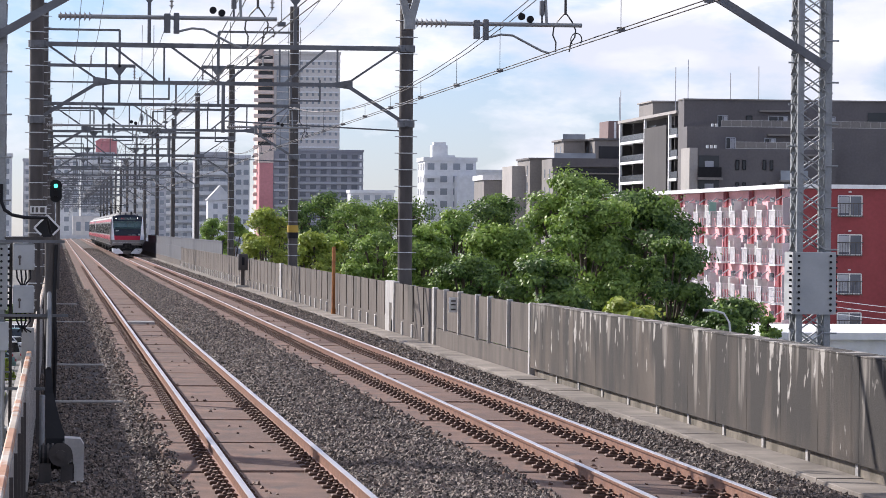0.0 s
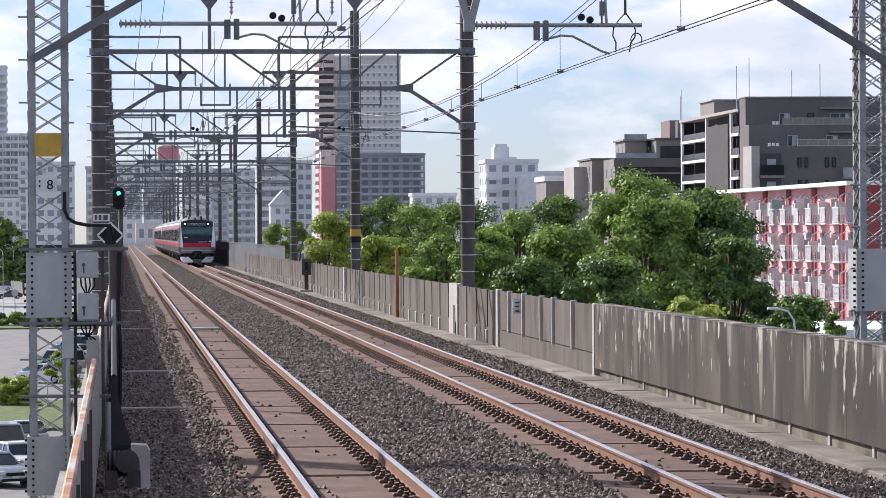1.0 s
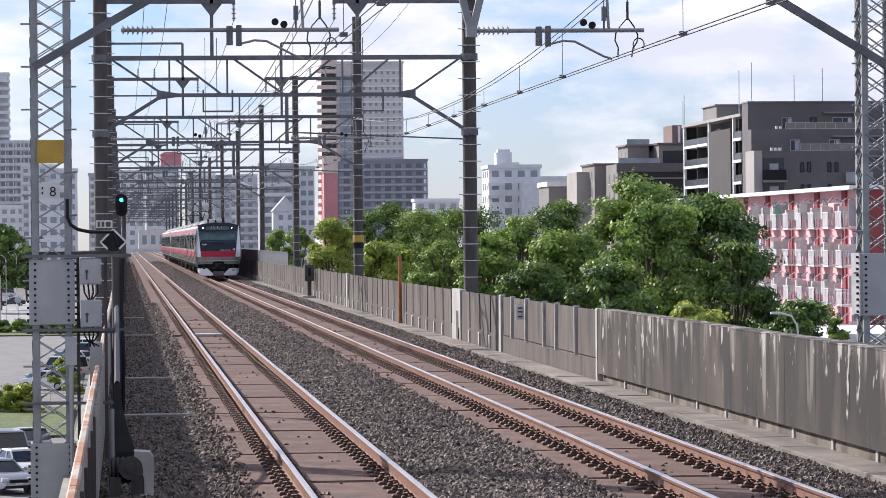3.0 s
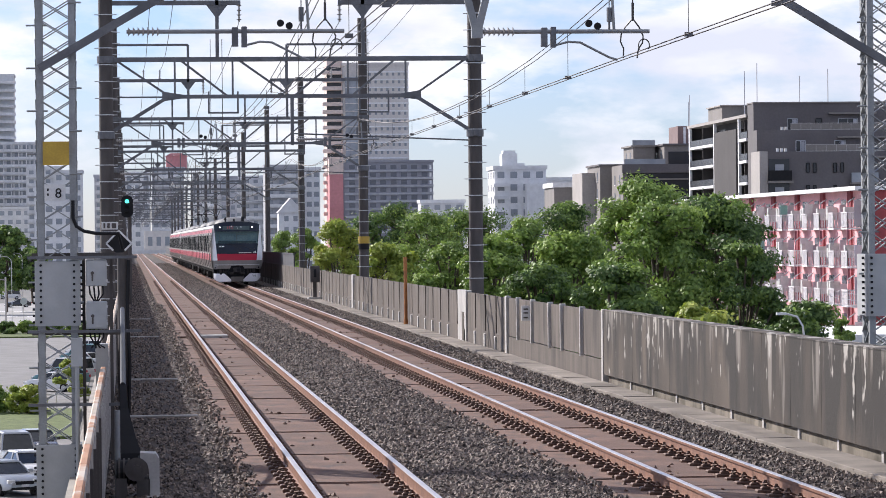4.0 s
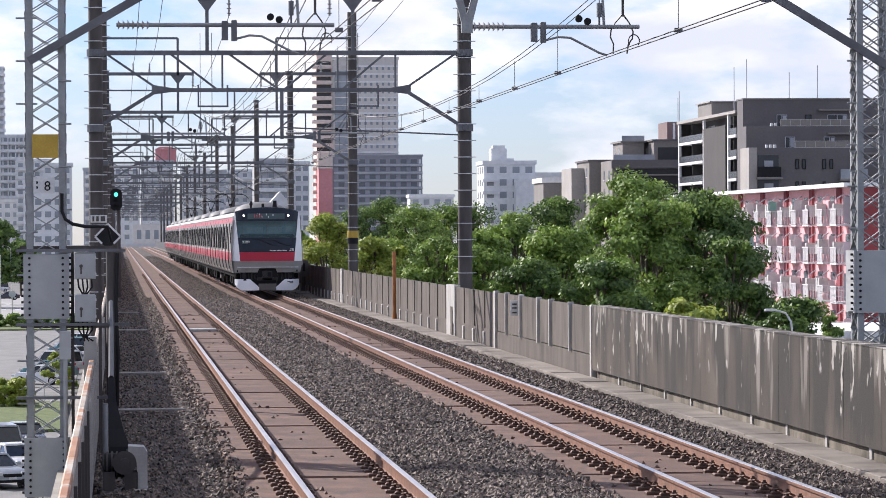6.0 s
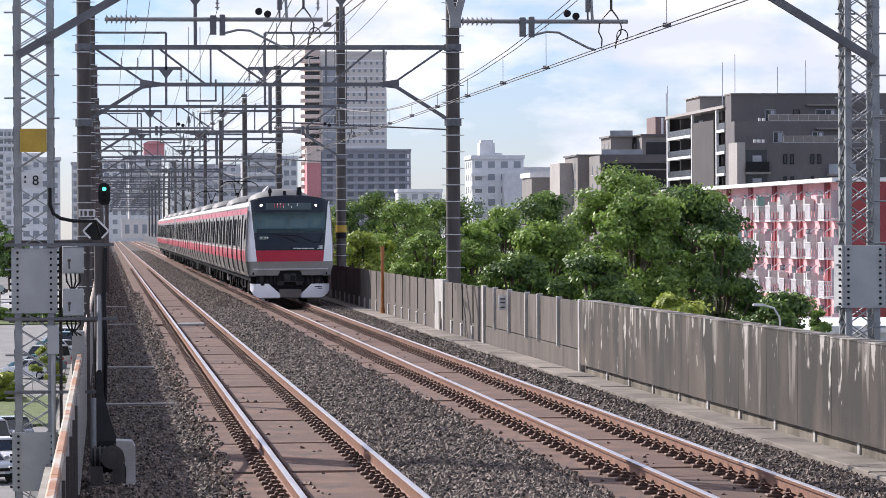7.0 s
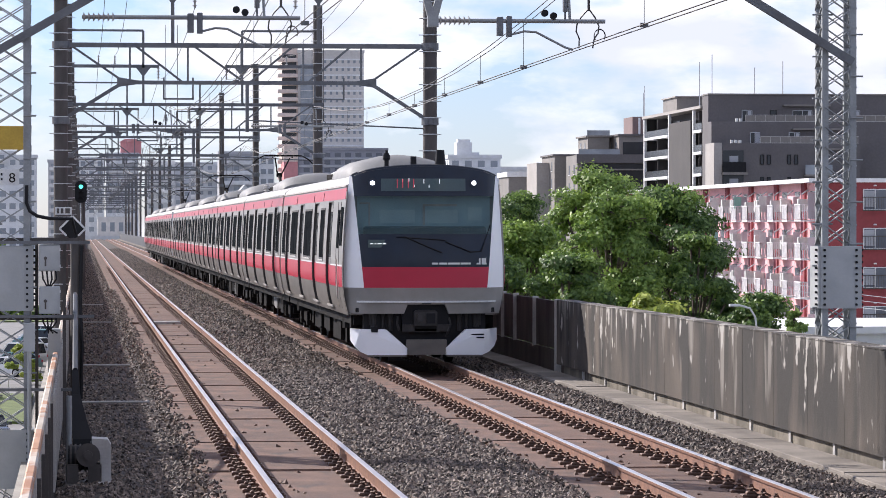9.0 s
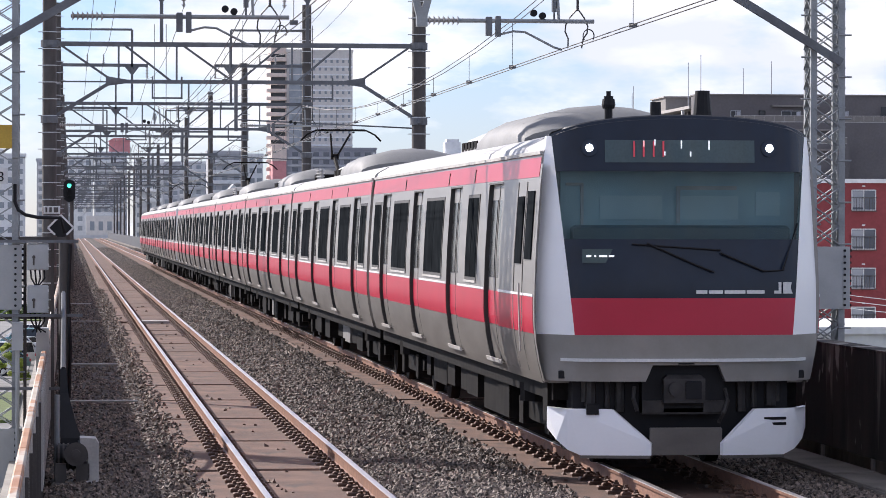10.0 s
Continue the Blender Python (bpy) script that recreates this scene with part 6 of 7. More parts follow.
        bars.box(x - 0.9, x + 0.9, PY0 - 0.31, PY0 - 0.27, z + 1.62, z + 1.68).box(x - 0.9, x + 0.9, PY0 - 0.31, PY0 - 0.27, z + 0.72, z + 0.78)
        part("window_bars", bars, MAT_mast, wi, "thin window rail")
        part("blind", M().box(x - 0.76, x - 0.05, PY0 - 0.06, PY0 - 0.052, z + 1.0, z + 2.1), MAT_fargrey, wi)
        part("vent", M().bevel_box(x - 0.1, x + 0.1, PY0 - 0.1, PY0, z + 2.4, z + 2.5, 0.02), MAT_white, pk)
    sb_ = part("south_balcony", M().box(56.6, 59.4, PY0 - 1.0, PY0, z + 0.2, z + 0.35).box(56.6, 59.4, PY0 - 1.0, PY0 - 0.94, z + 1.2, z + 1.28), MAT_white, pk)
    rails = M()
    for i in range(14):
        rails.box(56.65 + 0.2 * i, 56.68 + 0.2 * i, PY0 - 1.0, PY0 - 0.95, z + 0.3, z + 1.25)
    part("railing", rails, MAT_white, sb_)
    part("balcony_door", M().box(56.9, 59.0, PY0 - 0.06, PY0 - 0.01, z + 0.4, z + 2.3), MAT_glass, pk)
solid("low_roof", M().box(41.0, 80, 196, 214, -8.5, -3.6).box(40.6, 80.4, 195.6, 214.4, -3.6, -3.2), MAT_whiteband, "bright white flat roof of a low shed", "shed")

# street lamps
def street_lamp(x, y, top, reach):
    g = thing("street_lamp", "pale curved street lamp beyond the viaduct wall", "street lamp", group="street lamps")
    part("pole", M().tube([(x, y, -8.5), (x, y, top - 0.9), (x - 0.06 * reach, y, top - 0.45), (x - 0.3 * reach, y, top - 0.12), (x - 0.8 * reach, y, top)], 0.038, 8), MAT_white, g, smooth=True)
    part("head", M().bevel_box(min(x - 0.75 * reach, x - 1.2 * reach), max(x - 0.75 * reach, x - 1.2 * reach), y - 0.1, y + 0.1, top - 0.05, top + 0.04, 0.02), MAT_white, g)


street_lamp(24.5, 125, -0.35, 0.85)
street_lamp(58.5, 205, -0.9, 1.2)
for x, y in ((-14, 420), (-17, 560), (-22, 700)):
    street_lamp(x, y, 1.0, 1.6)

for dz, dy in ((0.0, 0.0), (-0.35, 1.2), (-0.75, 2.0)):
    run = [(41 + 24 * u, 200 + dy, -0.75 + dz - 0.9 * u - 0.9 * 4 * u * (1 - u)) for u in [k / 10 for k in range(11)]]
    solid("service_cable", M().tube(run, 0.02, 5), MAT_white, "thin pale service cable sagging before the apartment house", "cable", "service cables")

# ---- ground by the viaduct's west side: car park, road, verge ----
solid("car_park", M().box(-60, -3.2, 120, 405, -8.5, -8.46), MAT_asphalt, "pale worn asphalt of a car park", "car park", kind="structure")
solid("road", M().box(-200, 60, 440, 640, -8.5, -8.45), MAT_road, "wide grey road with white lane marks", "road", kind="structure")
for k in range(14):
    for j in range(3):
        solid("lane_mark", M().box(-44 + 3.2 * k, -42.2 + 3.2 * k, 480 + 40 * j, 484 + 40 * j, -8.45, -8.43), MAT_white, "white painted lane mark", "lane mark", "lane marks")
solid("verge", M().box(-60, -3.2, 405, 440, -8.5, -8.3), MAT_grass, "green grass verge between car park and road", "grass", kind="structure")
solid("verge", M().box(-60, -3.2, 195, 228, -8.46, -8.3), MAT_grass, "green grass strip across the car park", "grass", kind="structure")
fc = thing("mesh_fence", "thin grey rail fence at the edge of the car park", "fence")
for k in range(24):
    part("fence_post", M().cyl((-30 + 1.2 * k, 229, -8.5), (-30 + 1.2 * k, 229, -7.4), 0.03, n=5), MAT_post, fc)
part("fence_rail", M().beam((-30, 229, -7.45), (-2.4, 229, -7.45), 0.05).beam((-30, 229, -8.0), (-2.4, 229, -8.0), 0.04), MAT_post, fc)

MAT_tyre = MAT_black


def parked_car(x, y, turn, paint, label, van=False):
    c = thing("parked_car", label, "car", (x, y, -8.46), group="parked cars")
    c.rotation_euler = (0, 0, radians(turn))
    h = 1.80 if van else 1.46
    nose_z = 0.95 if van else 0.86
    rows = ((-2.22, 0.72, 0.42, 0.80), (-2.12, 0.80, 0.28, 0.96), (-1.2, 0.86, 0.24, 0.99), (0.0, 0.87, 0.24, 0.97), (1.0, 0.86, 0.24, nose_z + 0.06), (1.75, 0.83, 0.26, nose_z), (2.12, 0.74, 0.30, nose_z - 0.16), (2.24, 0.62, 0.40, nose_z - 0.30))
    lower = M().loft([[(-w, yy, z0), (-w * 1.02, yy, z0 + 0.55 * (z1 - z0)), (-w * 0.93, yy, z1 - 0.03), (-w * 0.8, yy, z1), (w * 0.8, yy, z1), (w * 0.93, yy, z1 - 0.03), (w * 1.02, yy, z0 + 0.55 * (z1 - z0)), (w, yy, z0)] for yy, w, z0, z1 in rows], closed=True, caps=True)
    body = part("body", lower, paint, c, smooth=True)
    a, b = (1.15, -2.05) if van else (0.85, -1.75)
    rake, tail = (0.55, 0.15) if van else (0.75, 0.55)
    cab_ = M().loft([[(-w, y0, z), (-w, y1, z), (w, y1, z), (w, y0, z)] for z, w, y0, y1 in ((0.94, 0.80, b, a), (h - 0.08, 0.65, b + tail, a - rake))], closed=True, caps=True)
    part("cabin", cab_, MAT_carglass, c, "dark car windows")
    part("roof", M().bevel_box(-0.66, 0.66, b + tail - 0.06, a - rake + 0.06, h - 0.09, h, 0.06), paint, c)
    for s in (-1, 1):
        part("pillar", M().beam((s * 0.80, a, 0.94), (s * 0.65, a - rake, h - 0.06), 0.07, 0.06), paint, c)
        part("pillar", M().beam((s * 0.80, b, 0.94), (s * 0.65, b + tail, h - 0.06), 0.09, 0.06), paint, c)
        part("pillar", M().beam((s * 0.805, -0.3, 0.94), (s * 0.66, -0.35, h - 0.06), 0.06, 0.05), paint, c)
        part("mirror", M().bevel_box(s * 0.96 - 0.09, s * 0.96 + 0.09, a - 0.28, a - 0.16, 0.96, 1.10, 0.02), paint, c)
        for yy in (-1.35, 1.35):
            wh = part("wheel", M().cyl((s * 0.70, yy, 0.31), (s * 0.89, yy, 0.31), 0.31, n=18), MAT_tyre, c, smooth=True)
            part("rim", M().cyl((s * 0.88, yy, 0.31), (s * 0.90, yy, 0.31), 0.19, n=12), MAT_band, wh)
        part("headlight", M().bevel_box(s * 0.60 - 0.16, s * 0.60 + 0.16, 2.02, 2.19, nose_z - 0.27, nose_z - 0.12, 0.02), MAT_white, c)
        part("tail_light", M().box(s * 0.66 - 0.1, s * 0.66 + 0.1, -2.24, -2.15, 0.65, 0.85), MAT_red, c)
    part("grille", M().bevel_box(-0.42, 0.42, 2.17, 2.26, nose_z - 0.32, nose_z - 0.18, 0.01), MAT_black, c)
    part("bumper", M().bevel_box(-0.62, 0.62, 2.18, 2.27, 0.30, 0.42, 0.02), MAT_black, c)
    part("number_bar", M().box(-0.18, 0.18, 2.27, 2.285, 0.44, 0.54), MAT_white, c)


MAT_carglass = mat("car window glass", (0.035, 0.04, 0.045), (0.025, 0.03, 0.034), 0.08)
PAINT_w = mat("white car paint", (0.75, 0.75, 0.75), (0.7, 0.7, 0.7), 0.25, coat=0.6)
PAINT_d = mat("dark car paint", (0.03, 0.033, 0.04), (0.025, 0.027, 0.032), 0.2, coat=0.8)
PAINT_s = mat("silver car paint", (0.42, 0.44, 0.46), (0.38, 0.4, 0.42), 0.3, 0.6, coat=0.5)
PAINT_t = mat("teal car paint", (0.08, 0.22, 0.24), (0.07, 0.2, 0.22), 0.3, coat=0.5)
for x, y, a, p, lab, v in ((-5.5, 153, 205, PAINT_s, "silver car parked below the viaduct", False), (-4.6, 160, 200, PAINT_w, "white car parked below the viaduct", False), (-5.6, 170, 190, PAINT_s, "silver van parked below the viaduct", True), (-4.7, 178, 190, PAINT_d, "black car parked in the row", False), (-5.6, 258, 60, PAINT_w, "white car parked slantwise", False), (-5.3, 268, 60, PAINT_t, "teal car parked slantwise", False), (-5.0, 279, 60, PAINT_w, "white car in the slanted row", True), (-4.7, 291, 60, PAINT_s, "silver car in the slanted row", False), (-4.4, 303, 60, PAINT_w, "white car in the slanted row", False), (-4.1, 316, 60, PAINT_t, "teal car in the slanted row", True), (-3.8, 329, 60, PAINT_w, "white van in the slanted row", True), (-19.0, 600, 100, PAINT_d, "dark car on the road", False), (-23.5, 690, 100, PAINT_w, "white van on the road", True)):
    parked_car(x, y, a, p, lab, v)
tl_ = thing("traffic_light", "horizontal road traffic light on an arm", "traffic light")
part("pole", M().cyl((-16.5, 470, -8.5), (-16.5, 470, -2.0), 0.12, n=8).cyl((-16.5, 470, -2.4), (-19.6, 470, -2.2), 0.06, n=6), MAT_post, tl_)
part("head", M().bevel_box(-20.6, -19.2, 469.8, 470.1, -2.55, -2.1, 0.05), MAT_greybox, tl_)
part("red_lens", M().cyl((-20.3, 469.78, -2.33), (-20.3, 469.8, -2.33), 0.15, n=10), glow("red road lamp", (1, 0.12, 0.1), 2.0), tl_)
rs = thing("road_sign", "round white and blue road sign on a post", "road sign")
part("post", M().cyl((-13.2, 440, -8.3), (-13.2, 440, -4.6), 0.05, n=6), MAT_post, rs)
part("disc", M().cyl((-13.2, 439.9, -4.8), (-13.2, 439.86, -4.8), 0.45, n=16), MAT_fargrey, rs)

# ---- trees ----
def leaf_material(name, a, b):
    ma = bpy.data.materials.new(name)
    ma.use_nodes = True
    n, l = ma.node_tree.nodes, ma.node_tree.links
    bs = n["Principled BSDF"]
    ge = n.new("ShaderNodeNewGeometry")
    rp = n.new("ShaderNodeValToRGB")
    rp.color_ramp.elements[0].color, rp.color_ramp.elements[1].color = (*b, 1), (*a, 1)
    l.new(ge.outputs["Random Per Island"], rp.inputs["Fac"])
    l.new(rp.outputs["Color"], bs.inputs["Base Color"])
    bs.inputs["Roughness"].default_value = 0.55
    tr = n.new("ShaderNodeBsdfTranslucent")
    l.new(rp.outputs["Color"], tr.inputs["Color"])
    mx = n.new("ShaderNodeMixShader")
    mx.inputs[0].default_value = 0.3
    l.new(bs.outputs[0], mx.inputs[1])
    l.new(tr.outputs[0], mx.inputs[2])
    l.new(mx.outputs[0], n["Material Output"].inputs["Surface"])
    return ma


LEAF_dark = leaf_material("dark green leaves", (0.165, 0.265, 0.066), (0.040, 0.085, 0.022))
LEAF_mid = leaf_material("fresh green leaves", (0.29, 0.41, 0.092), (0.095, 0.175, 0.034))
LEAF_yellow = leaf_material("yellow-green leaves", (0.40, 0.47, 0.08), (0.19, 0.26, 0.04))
# lighter copy of each leaf colour, for pads painted as sunlit
LEAF_sunlit = {"dark green leaves": LEAF_mid, "fresh green leaves": leaf_material("sunlit green leaves", (0.38, 0.50, 0.11), (0.17, 0.28, 0.05)), "yellow-green leaves": leaf_material("sunlit yellow-green leaves", (0.52, 0.56, 0.12), (0.30, 0.36, 0.06))}
MAT_bark = mat("bark", (0.14, 0.11, 0.085), (0.08, 0.062, 0.05), 0.95, scale=3, stretch=(3, 3, 0.6))


def tree(x, y, top, width, leaf, seed, label, base=-8.5, low=0.2, leaves=6000, size=0.155, clumps=46):
    """Trunk, limbs, and a crown of leaf clumps with an uneven outline."""
    g = thing("tree", label, "tree", (x, y, base), group="trees beside the viaduct")
    h = top - base
    r = np.random.RandomState(seed)
    zc0 = h * low
    # boughs reach out unevenly; each carries several flat sprays of leaves
    boughs, pads = [], []
    nb = max(10, int(clumps * 0.8))
    for k in range(nb):
        u = (k + r.rand()) / nb
        z = zc0 + (h - zc0) * (0.08 + 0.86 * u)
        spread = width / 2 * math.sin(math.pi * min(0.97, 0.18 + 0.76 * u)) ** 0.7
        a, q = 2.4 * k + r.normal() * 0.5, 0.25 + 0.75 * r.rand() ** 0.7
        boughs.append((spread * q * math.cos(a), spread * q * math.sin(a), z, width * (0.075 + 0.075 * r.rand())))
    boughs.append((width * 0.05 * r.normal(), 0, h - width * 0.10, width * 0.11))
    for bx, by, bz, br in boughs:
        for j in range(6):
            d = r.normal(size=3)
            d /= np.linalg.norm(d)
            if d[2] < -0.3:
                d[2] *= -0.5
            rad = br * (0.42 + 0.45 * r.rand())
            out = br * (0.35 + 0.75 * r.rand())
            pads.append((bx + d[0] * out * 1.2, by + d[1] * out * 1.2, min(bz + d[2] * out * 0.85, h - rad * 0.4), rad, d[0], d[1], d[2], r.rand()))
    tk = M()
    tk.tube([(0, 0, 0), (0.05 * width * (r.rand() - 0.5), 0, h * 0.3), (0.1 * width * (r.rand() - 0.5), 0.05 * width * (r.rand() - 0.5), h * 0.62)], 0.022 * width + 0.05, 8)
    part("trunk", tk, MAT_bark, g, smooth=True)
    limbs = M()
    for bx, by, bz, br in boughs:
        limbs.tube([(0, 0, h * 0.22 + 0.25 * bz), (bx * 0.45, by * 0.45, bz * 0.8), (bx, by, bz)], 0.04 + 0.004 * width, 5)
    for px_, py_, pz_, rad, dx, dy, dz, _ in pads[::3]:
        limbs.tube([(px_ - dx * rad * 3, py_ - dy * rad * 3, pz_ - dz * rad * 2 - 0.15), (px_, py_, pz_)], 0.025, 4)
    part("branchwork", limbs, MAT_bark, g, kind="stuff")
    n = int(leaves * 3.8)
    P = np.array(pads)
    share = P[:, 3] ** 1.7
    pick = r.choice(len(pads), n, p=share / share.sum())
    C = P[pick]
    d = r.normal(size=(n, 3))
    d /= np.linalg.norm(d, axis=1)[:, None]
    under = d[:, 2] < 0
    d[under & (r.rand(n) < 0.35), 2] *= -1
    rr = C[:, 3] * (0.35 + 0.72 * r.rand(n) ** 0.6 + 0.7 * r.rand(n) ** 6)
    c = C[:, :3] + d * rr[:, None] * np.array([1.2, 1.2, 0.8])
    nrm = 0.75 * d + 0.55 * C[:, 4:7] + 0.6 * r.normal(size=(n, 3)) + np.array([0, 0, 0.3])
    nrm /= np.linalg.norm(nrm, axis=1)[:, None]
    t = np.cross(nrm, r.normal(size=(n, 3)))
    t /= np.linalg.norm(t, axis=1)[:, None]
    b = np.cross(nrm, t)
    s = size * (0.6 + 1.0 * r.rand(n))[:, None]
    quad = np.stack([c - t * s * 0.5 - b * s * 0.12, c + b * s * 0.36 - t * s * 0.05, c + t * s * 0.55 + b * s * 0.1, c - b * s * 0.34], axis=1).reshape(-1, 3)
    me = bpy.data.meshes.new("crown")
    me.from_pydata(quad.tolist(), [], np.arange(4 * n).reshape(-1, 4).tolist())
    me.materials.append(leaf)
    me.materials.append(LEAF_sunlit[leaf.name])
    # sunlight put into the colour: random pads, upward ones more often, turn lighter
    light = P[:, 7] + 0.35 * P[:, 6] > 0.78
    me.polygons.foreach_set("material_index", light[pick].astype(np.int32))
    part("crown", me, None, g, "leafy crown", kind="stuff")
    return g


def tree_at(px, top_px, wide_px, y, leaf, seed, label, **kw):
    """A tree given by its bearing, top and width as slopes times 6150."""
    tree((px - 229) / 6150 * y, y, 2.47 + (423 - top_px) / 6150 * y, 1.22 * wide_px / 6150 * y, leaf, seed, label, **kw)


GREEN, FRESH, YELLOW = "broad dark green tree behind the viaduct wall", "fresh green leafy tree behind the viaduct wall", "yellow-green bushy tree behind the viaduct wall"
tree_at(1137, 320, 165, 185, LEAF_mid, 1, FRESH, leaves=13000, clumps=60)
tree_at(1262, 352, 196, 170, LEAF_dark, 2, GREEN, leaves=15000, clumps=70)
tree_at(1170, 360, 180, 160, LEAF_mid, 12, GREEN, leaves=12000, clumps=60)
tree_at(1322, 432, 125, 160, LEAF_dark, 22, GREEN, leaves=9000)
tree_at(1010, 358, 130, 215, LEAF_dark, 3, GREEN, leaves=9000)
tree_at(935, 385, 130, 200, LEAF_mid, 4, FRESH, leaves=9000)
tree_at(1010, 415, 150, 175, LEAF_mid, 5, FRESH, leaves=10000)
tree_at(830, 372, 150, 270, LEAF_dark, 6, GREEN, leaves=9000)
tree_at(700, 358, 140, 280, LEAF_dark, 7, GREEN, leaves=9000)
tree_at(770, 372, 130, 260, LEAF_mid, 8, FRESH, leaves=9000)
tree_at(880, 420, 120, 190, LEAF_mid, 9, FRESH, leaves=8000)
tree_at(800, 425, 120, 200, LEAF_mid, 19, FRESH, leaves=8000)
tree_at(598, 386, 100, 250, LEAF_yellow, 10, YELLOW, leaves=10000, low=0.1)
tree_at(690, 428, 110, 180, LEAF_yellow, 11, YELLOW, leaves=9000)
tree_at(650, 385, 90, 270, LEAF_dark, 13, GREEN, leaves=8000, low=0.1)
tree_at(540, 400, 70, 320, LEAF_mid, 14, FRESH, leaves=7000, low=0.1)
tree_at(503, 404, 60, 380, LEAF_mid, 15, FRESH, leaves=6000, low=0.1)
tree_at(1100, 470, 160, 150, LEAF_dark, 16, GREEN, leaves=9000)
tree_at(960, 470, 140, 165, LEAF_dark, 17, GREEN, leaves=8000)
tree_at(1430, 540, 140, 145, LEAF_dark, 18, "low dark green bush behind the viaduct wall", leaves=9000, low=0.05)
tree_at(1240, 545, 130, 135, LEAF_yellow, 20, "yellow-green bush just behind the wall", leaves=7000, low=0.05)
tree_at(1505, 575, 60, 150, LEAF_mid, 21, "small green bush by the apartment house", leaves=4000, low=0.05)
tree_at(1752, 562, 60, 190, LEAF_yellow, 25, "light green bush by the white roof", leaves=4000, low=0.05)
tree_at(15, 392, 60, 560, LEAF_dark, 23, "dark green tree beyond the road", leaves=5000, size=0.5)
tree_at(-40, 385, 80, 540, LEAF_dark, 24, "dark green tree beyond the road", leaves=5000, size=0.5)
tree_at(60, 430, 50, 640, LEAF_dark, 26, "dark green tree beside the road", leaves=4000, size=0.5)
for k in range(10):
    tree(-27 + 2.5 * k, 424 - 1.2 * k, -6.9, 3.4, LEAF_dark if k % 2 else LEAF_mid, 40 + k, "clipped green hedge bush on the verge", base=-8.4, low=0.0, leaves=1500, size=0.2, clumps=12)
tree(-3.9, 245, -5.6, 2.6, LEAF_yellow, 60, "small yellow-green shrub by the viaduct", low=0.05, leaves=2500, clumps=14)
tree(-9.3, 224, -6.4, 3.0, LEAF_mid, 61, "small green shrub on the grass strip", low=0.05, leaves=2500, clumps=14)
tree(-6.6, 222, -6.6, 3.2, LEAF_yellow, 62, "small yellow-green shrub on the grass strip", low=0.05, leaves=2500, clumps=14)

# ---- small pieces of walls, walkway and tracks ----
for cx, bed in zip((LEFT, RIGHT), TRACKS):
    slab = M().bevel_box(-1.1, 1.1, -2.48, 2.48, -0.29, -0.205, 0.015).box(-0.42, 0.42, -2.45, 2.45, -0.21, -0.198).mesh("slab", MAT_slab)
    far_slabs = M()
    for k in range(149):
        y = 25.25 + 5.19 * k
        if k < 40:
            part("slab", slab, None, bed, at=(cx + rnd.uniform(-0.01, 0.01), y, rnd.uniform(-0.004, 0.004)))
        else:
            far_slabs.box(cx - 1.1, cx + 1.1, y - 2.57, y + 2.57, -0.29, -0.205)
    part("slabs", far_slabs, MAT_slab, bed, "distant track slabs", kind="stuff")

# stained parapet panels of the near stretch, with their foot blocks
y = 14.0
while y < 61.9:
    w = min(2.02, 62.0 - y)
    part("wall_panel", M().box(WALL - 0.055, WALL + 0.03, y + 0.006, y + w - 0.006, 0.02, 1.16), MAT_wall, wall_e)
    y += 2.02
y = 14.0
while y < 61.5:
    w = 2.5
    part("foot_block", M().bevel_box(WALL + 0.012, WALL + 0.03, y + 0.012, min(y + w, 62) - 0.012, -0.45, 0.01, 0.004), MAT_foot, wall_e)
    part("pilaster", M().bevel_box(WALL - 0.012, WALL + 0.02, y - 0.06, y + 0.06, -0.3, 0.015, 0.004), MAT_post, wall_e)
    y += w
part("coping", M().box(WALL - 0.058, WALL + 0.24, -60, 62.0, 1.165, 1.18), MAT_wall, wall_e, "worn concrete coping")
# lighter metal panels between pale posts
posts = [62.2, 65.3, 68.3, 70.3, 73.4, 76.1, 78.3]
for a, b in zip(posts, posts[1:]):
    part("noise_panel", M().box(WALL, WALL + 0.06, a + 0.06, b - 0.06, 0.28, 1.14), MAT_panel, wall_e, "plain grey-brown metal panel")
for i, a in enumerate(posts):
    w = 0.10 if i == 0 else 0.16 if i == 6 else 0.045
    part("panel_post", M().bevel_box(WALL - 0.06, WALL + 0.05, a - w, a + w, -0.14 if w > 0.09 else 0.25, 1.18, 0.01), MAT_post, wall_e, "pale galvanised post")
part("base_strip", M().box(WALL - 0.01, WALL + 0.05, 62.2, 420, -0.45, 0.26), MAT_panel, wall_e, "concrete foot of the panels")
y, k = 78.4, 0
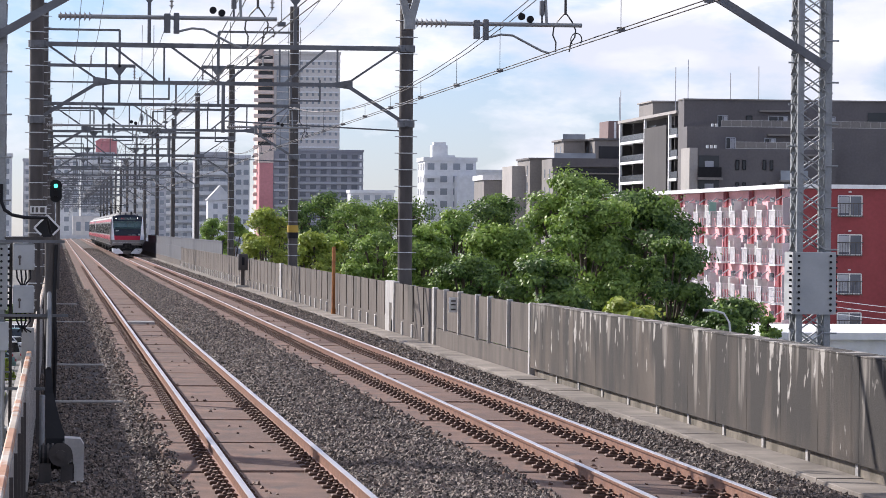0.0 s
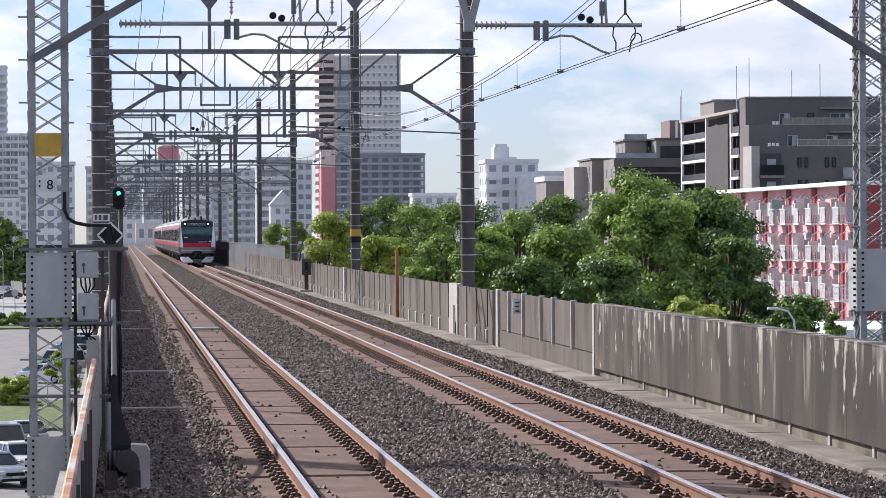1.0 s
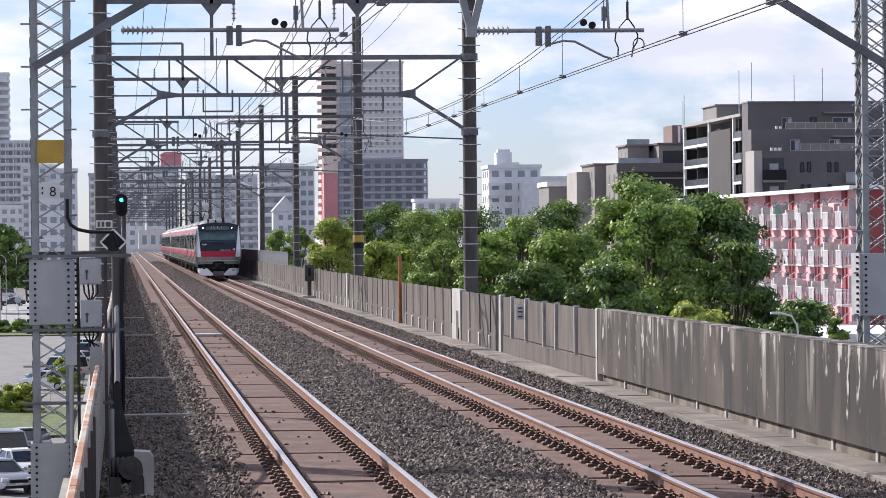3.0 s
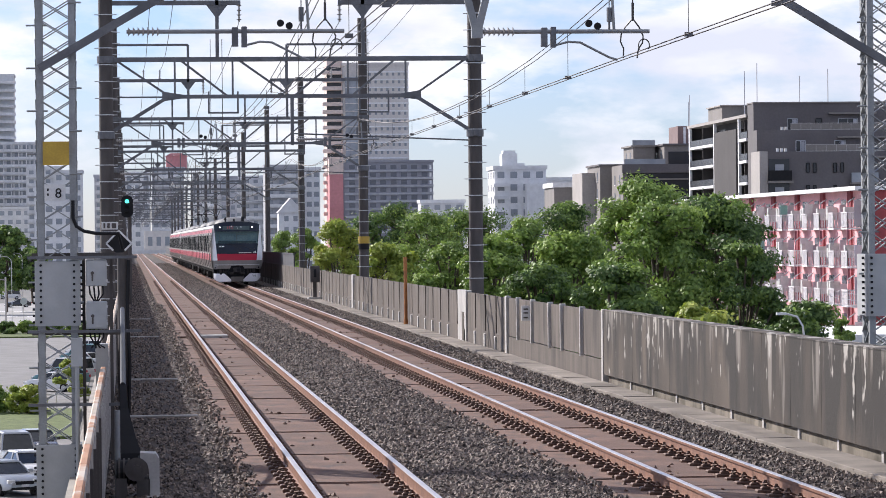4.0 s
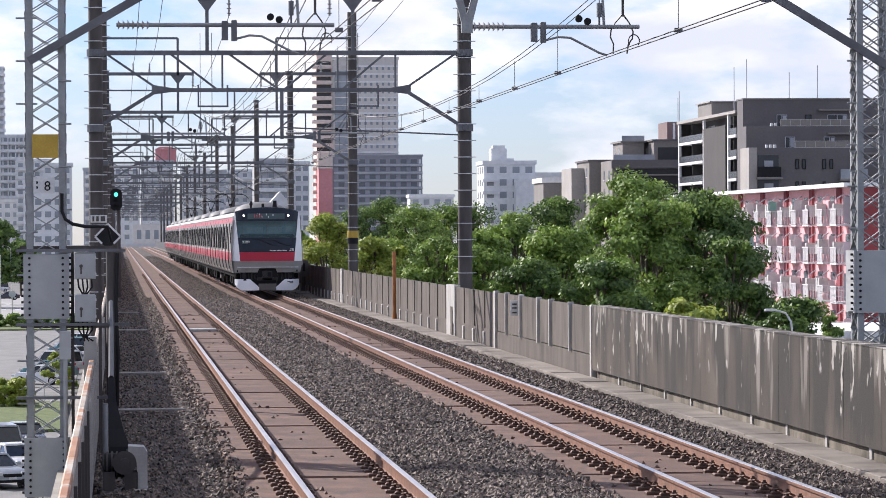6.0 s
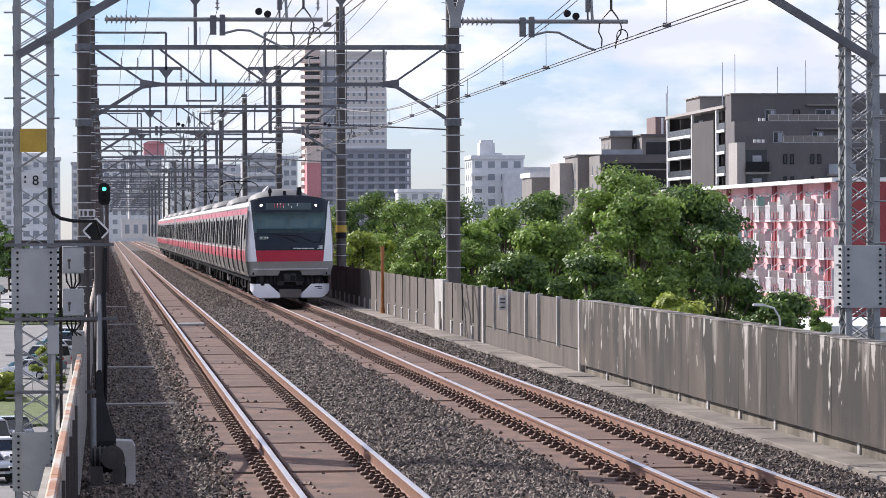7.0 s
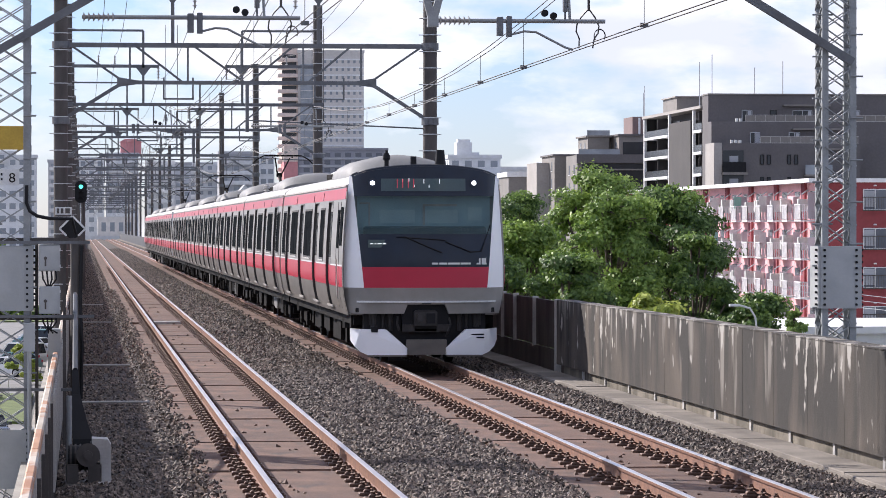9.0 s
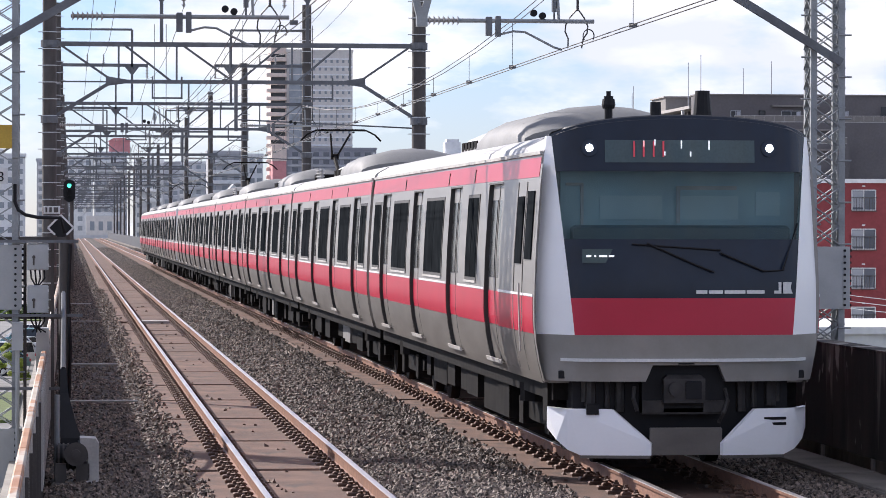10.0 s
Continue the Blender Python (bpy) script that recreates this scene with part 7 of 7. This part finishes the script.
while y < 240:
    b = y + 2.42
    if not 87.4 < y + 1 < 89.2:
        part("noise_panel", M().box(WALL - 0.005, WALL + 0.05, y + 0.13, b - 0.13, 0.2, 1.13), MAT_panel, wall_e)
        part("slot", M().box(WALL + 0.03, WALL + 0.05, b - 0.13, b + 0.13, 0.2, 1.13), MAT_dark, wall_e)
        part("foot_post", M().bevel_box(WALL - 0.05, WALL + 0.02, b - 0.12, b + 0.12, -0.14, 0.2, 0.01), MAT_post, wall_e)
    y, k = b, k + 1
part("door_block", M().box(WALL - 0.05, WALL + 0.1, 87.7, 89.9, -0.14, 1.17), MAT_post, wall_e, "pale concrete block with a narrow hatch")
part("hatch", M().box(WALL - 0.062, WALL, 88.2, 88.7, -0.1, 0.62), MAT_panel, wall_e)
part("thick_post", M().box(WALL - 0.06, WALL + 0.06, 132.1, 133.0, -0.14, 1.17), MAT_post, wall_e)
part("far_panels", M().box(WALL, WALL + 0.05, 240, FAR, -0.2, 1.2), MAT_darkpanel, wall_e, "dark noise panels far along the line")
part("upper_panels", M().box(WALL + 0.06, WALL + 0.12, 182, 330, 1.1, 1.75).box(WALL + 0.03, WALL + 0.14, 182, 330, 1.75, 1.82), MAT_darkpanel, wall_e, "dark raised noise panels with a bright top edge")
# joints of the walkway
for k in range(60):
    part("walkway_slab", M().bevel_box(7.99, WALL - 0.05, 20 + 2 * k + 0.01, 22 + 2 * k - 0.01, -0.2, -0.11 + rnd.uniform(-0.006, 0.006), 0.008), MAT_walk, walk_way)
# capping of the west parapet
for k in range(50):
    a = 8 + 2.4 * k
    part("cap", M().bevel_box(-0.365, -0.30, a + 0.01, a + 2.39, 0.86, 0.91, 0.012), (MAT_caprust if k in (2, 4, 5, 6, 7, 9, 11, 13, 14) else MAT_cap), wall_w, "rust-marked pale cap rail")
    part("stanchion", M().box(-0.29, -0.265, a + 0.1, a + 0.16, -0.3, 0.86), MAT_mast, wall_w)


bal_ = M()
for k in range(220):
    y = 34 + 0.16 * k
    bal_.box(-0.285, -0.262, y, y + 0.03, -0.1, 0.86)
part("balusters", bal_, MAT_post, wall_w, "thin pale balusters under the cap rail", kind="stuff")

# ---- the train comes in at a steady speed ----
RUN = ((0, 304.5), (2.5, 238.2), (4, 197.6), (5.5, 156.5), (7, 116.0), (8, 89.2), (9, 62.0), (10, 34.45))


def motions():
    for ob, back in CARS:
        walk(ob, [(t, pose(RIGHT, y + back, 0)) for t, y in RUN])


motions()
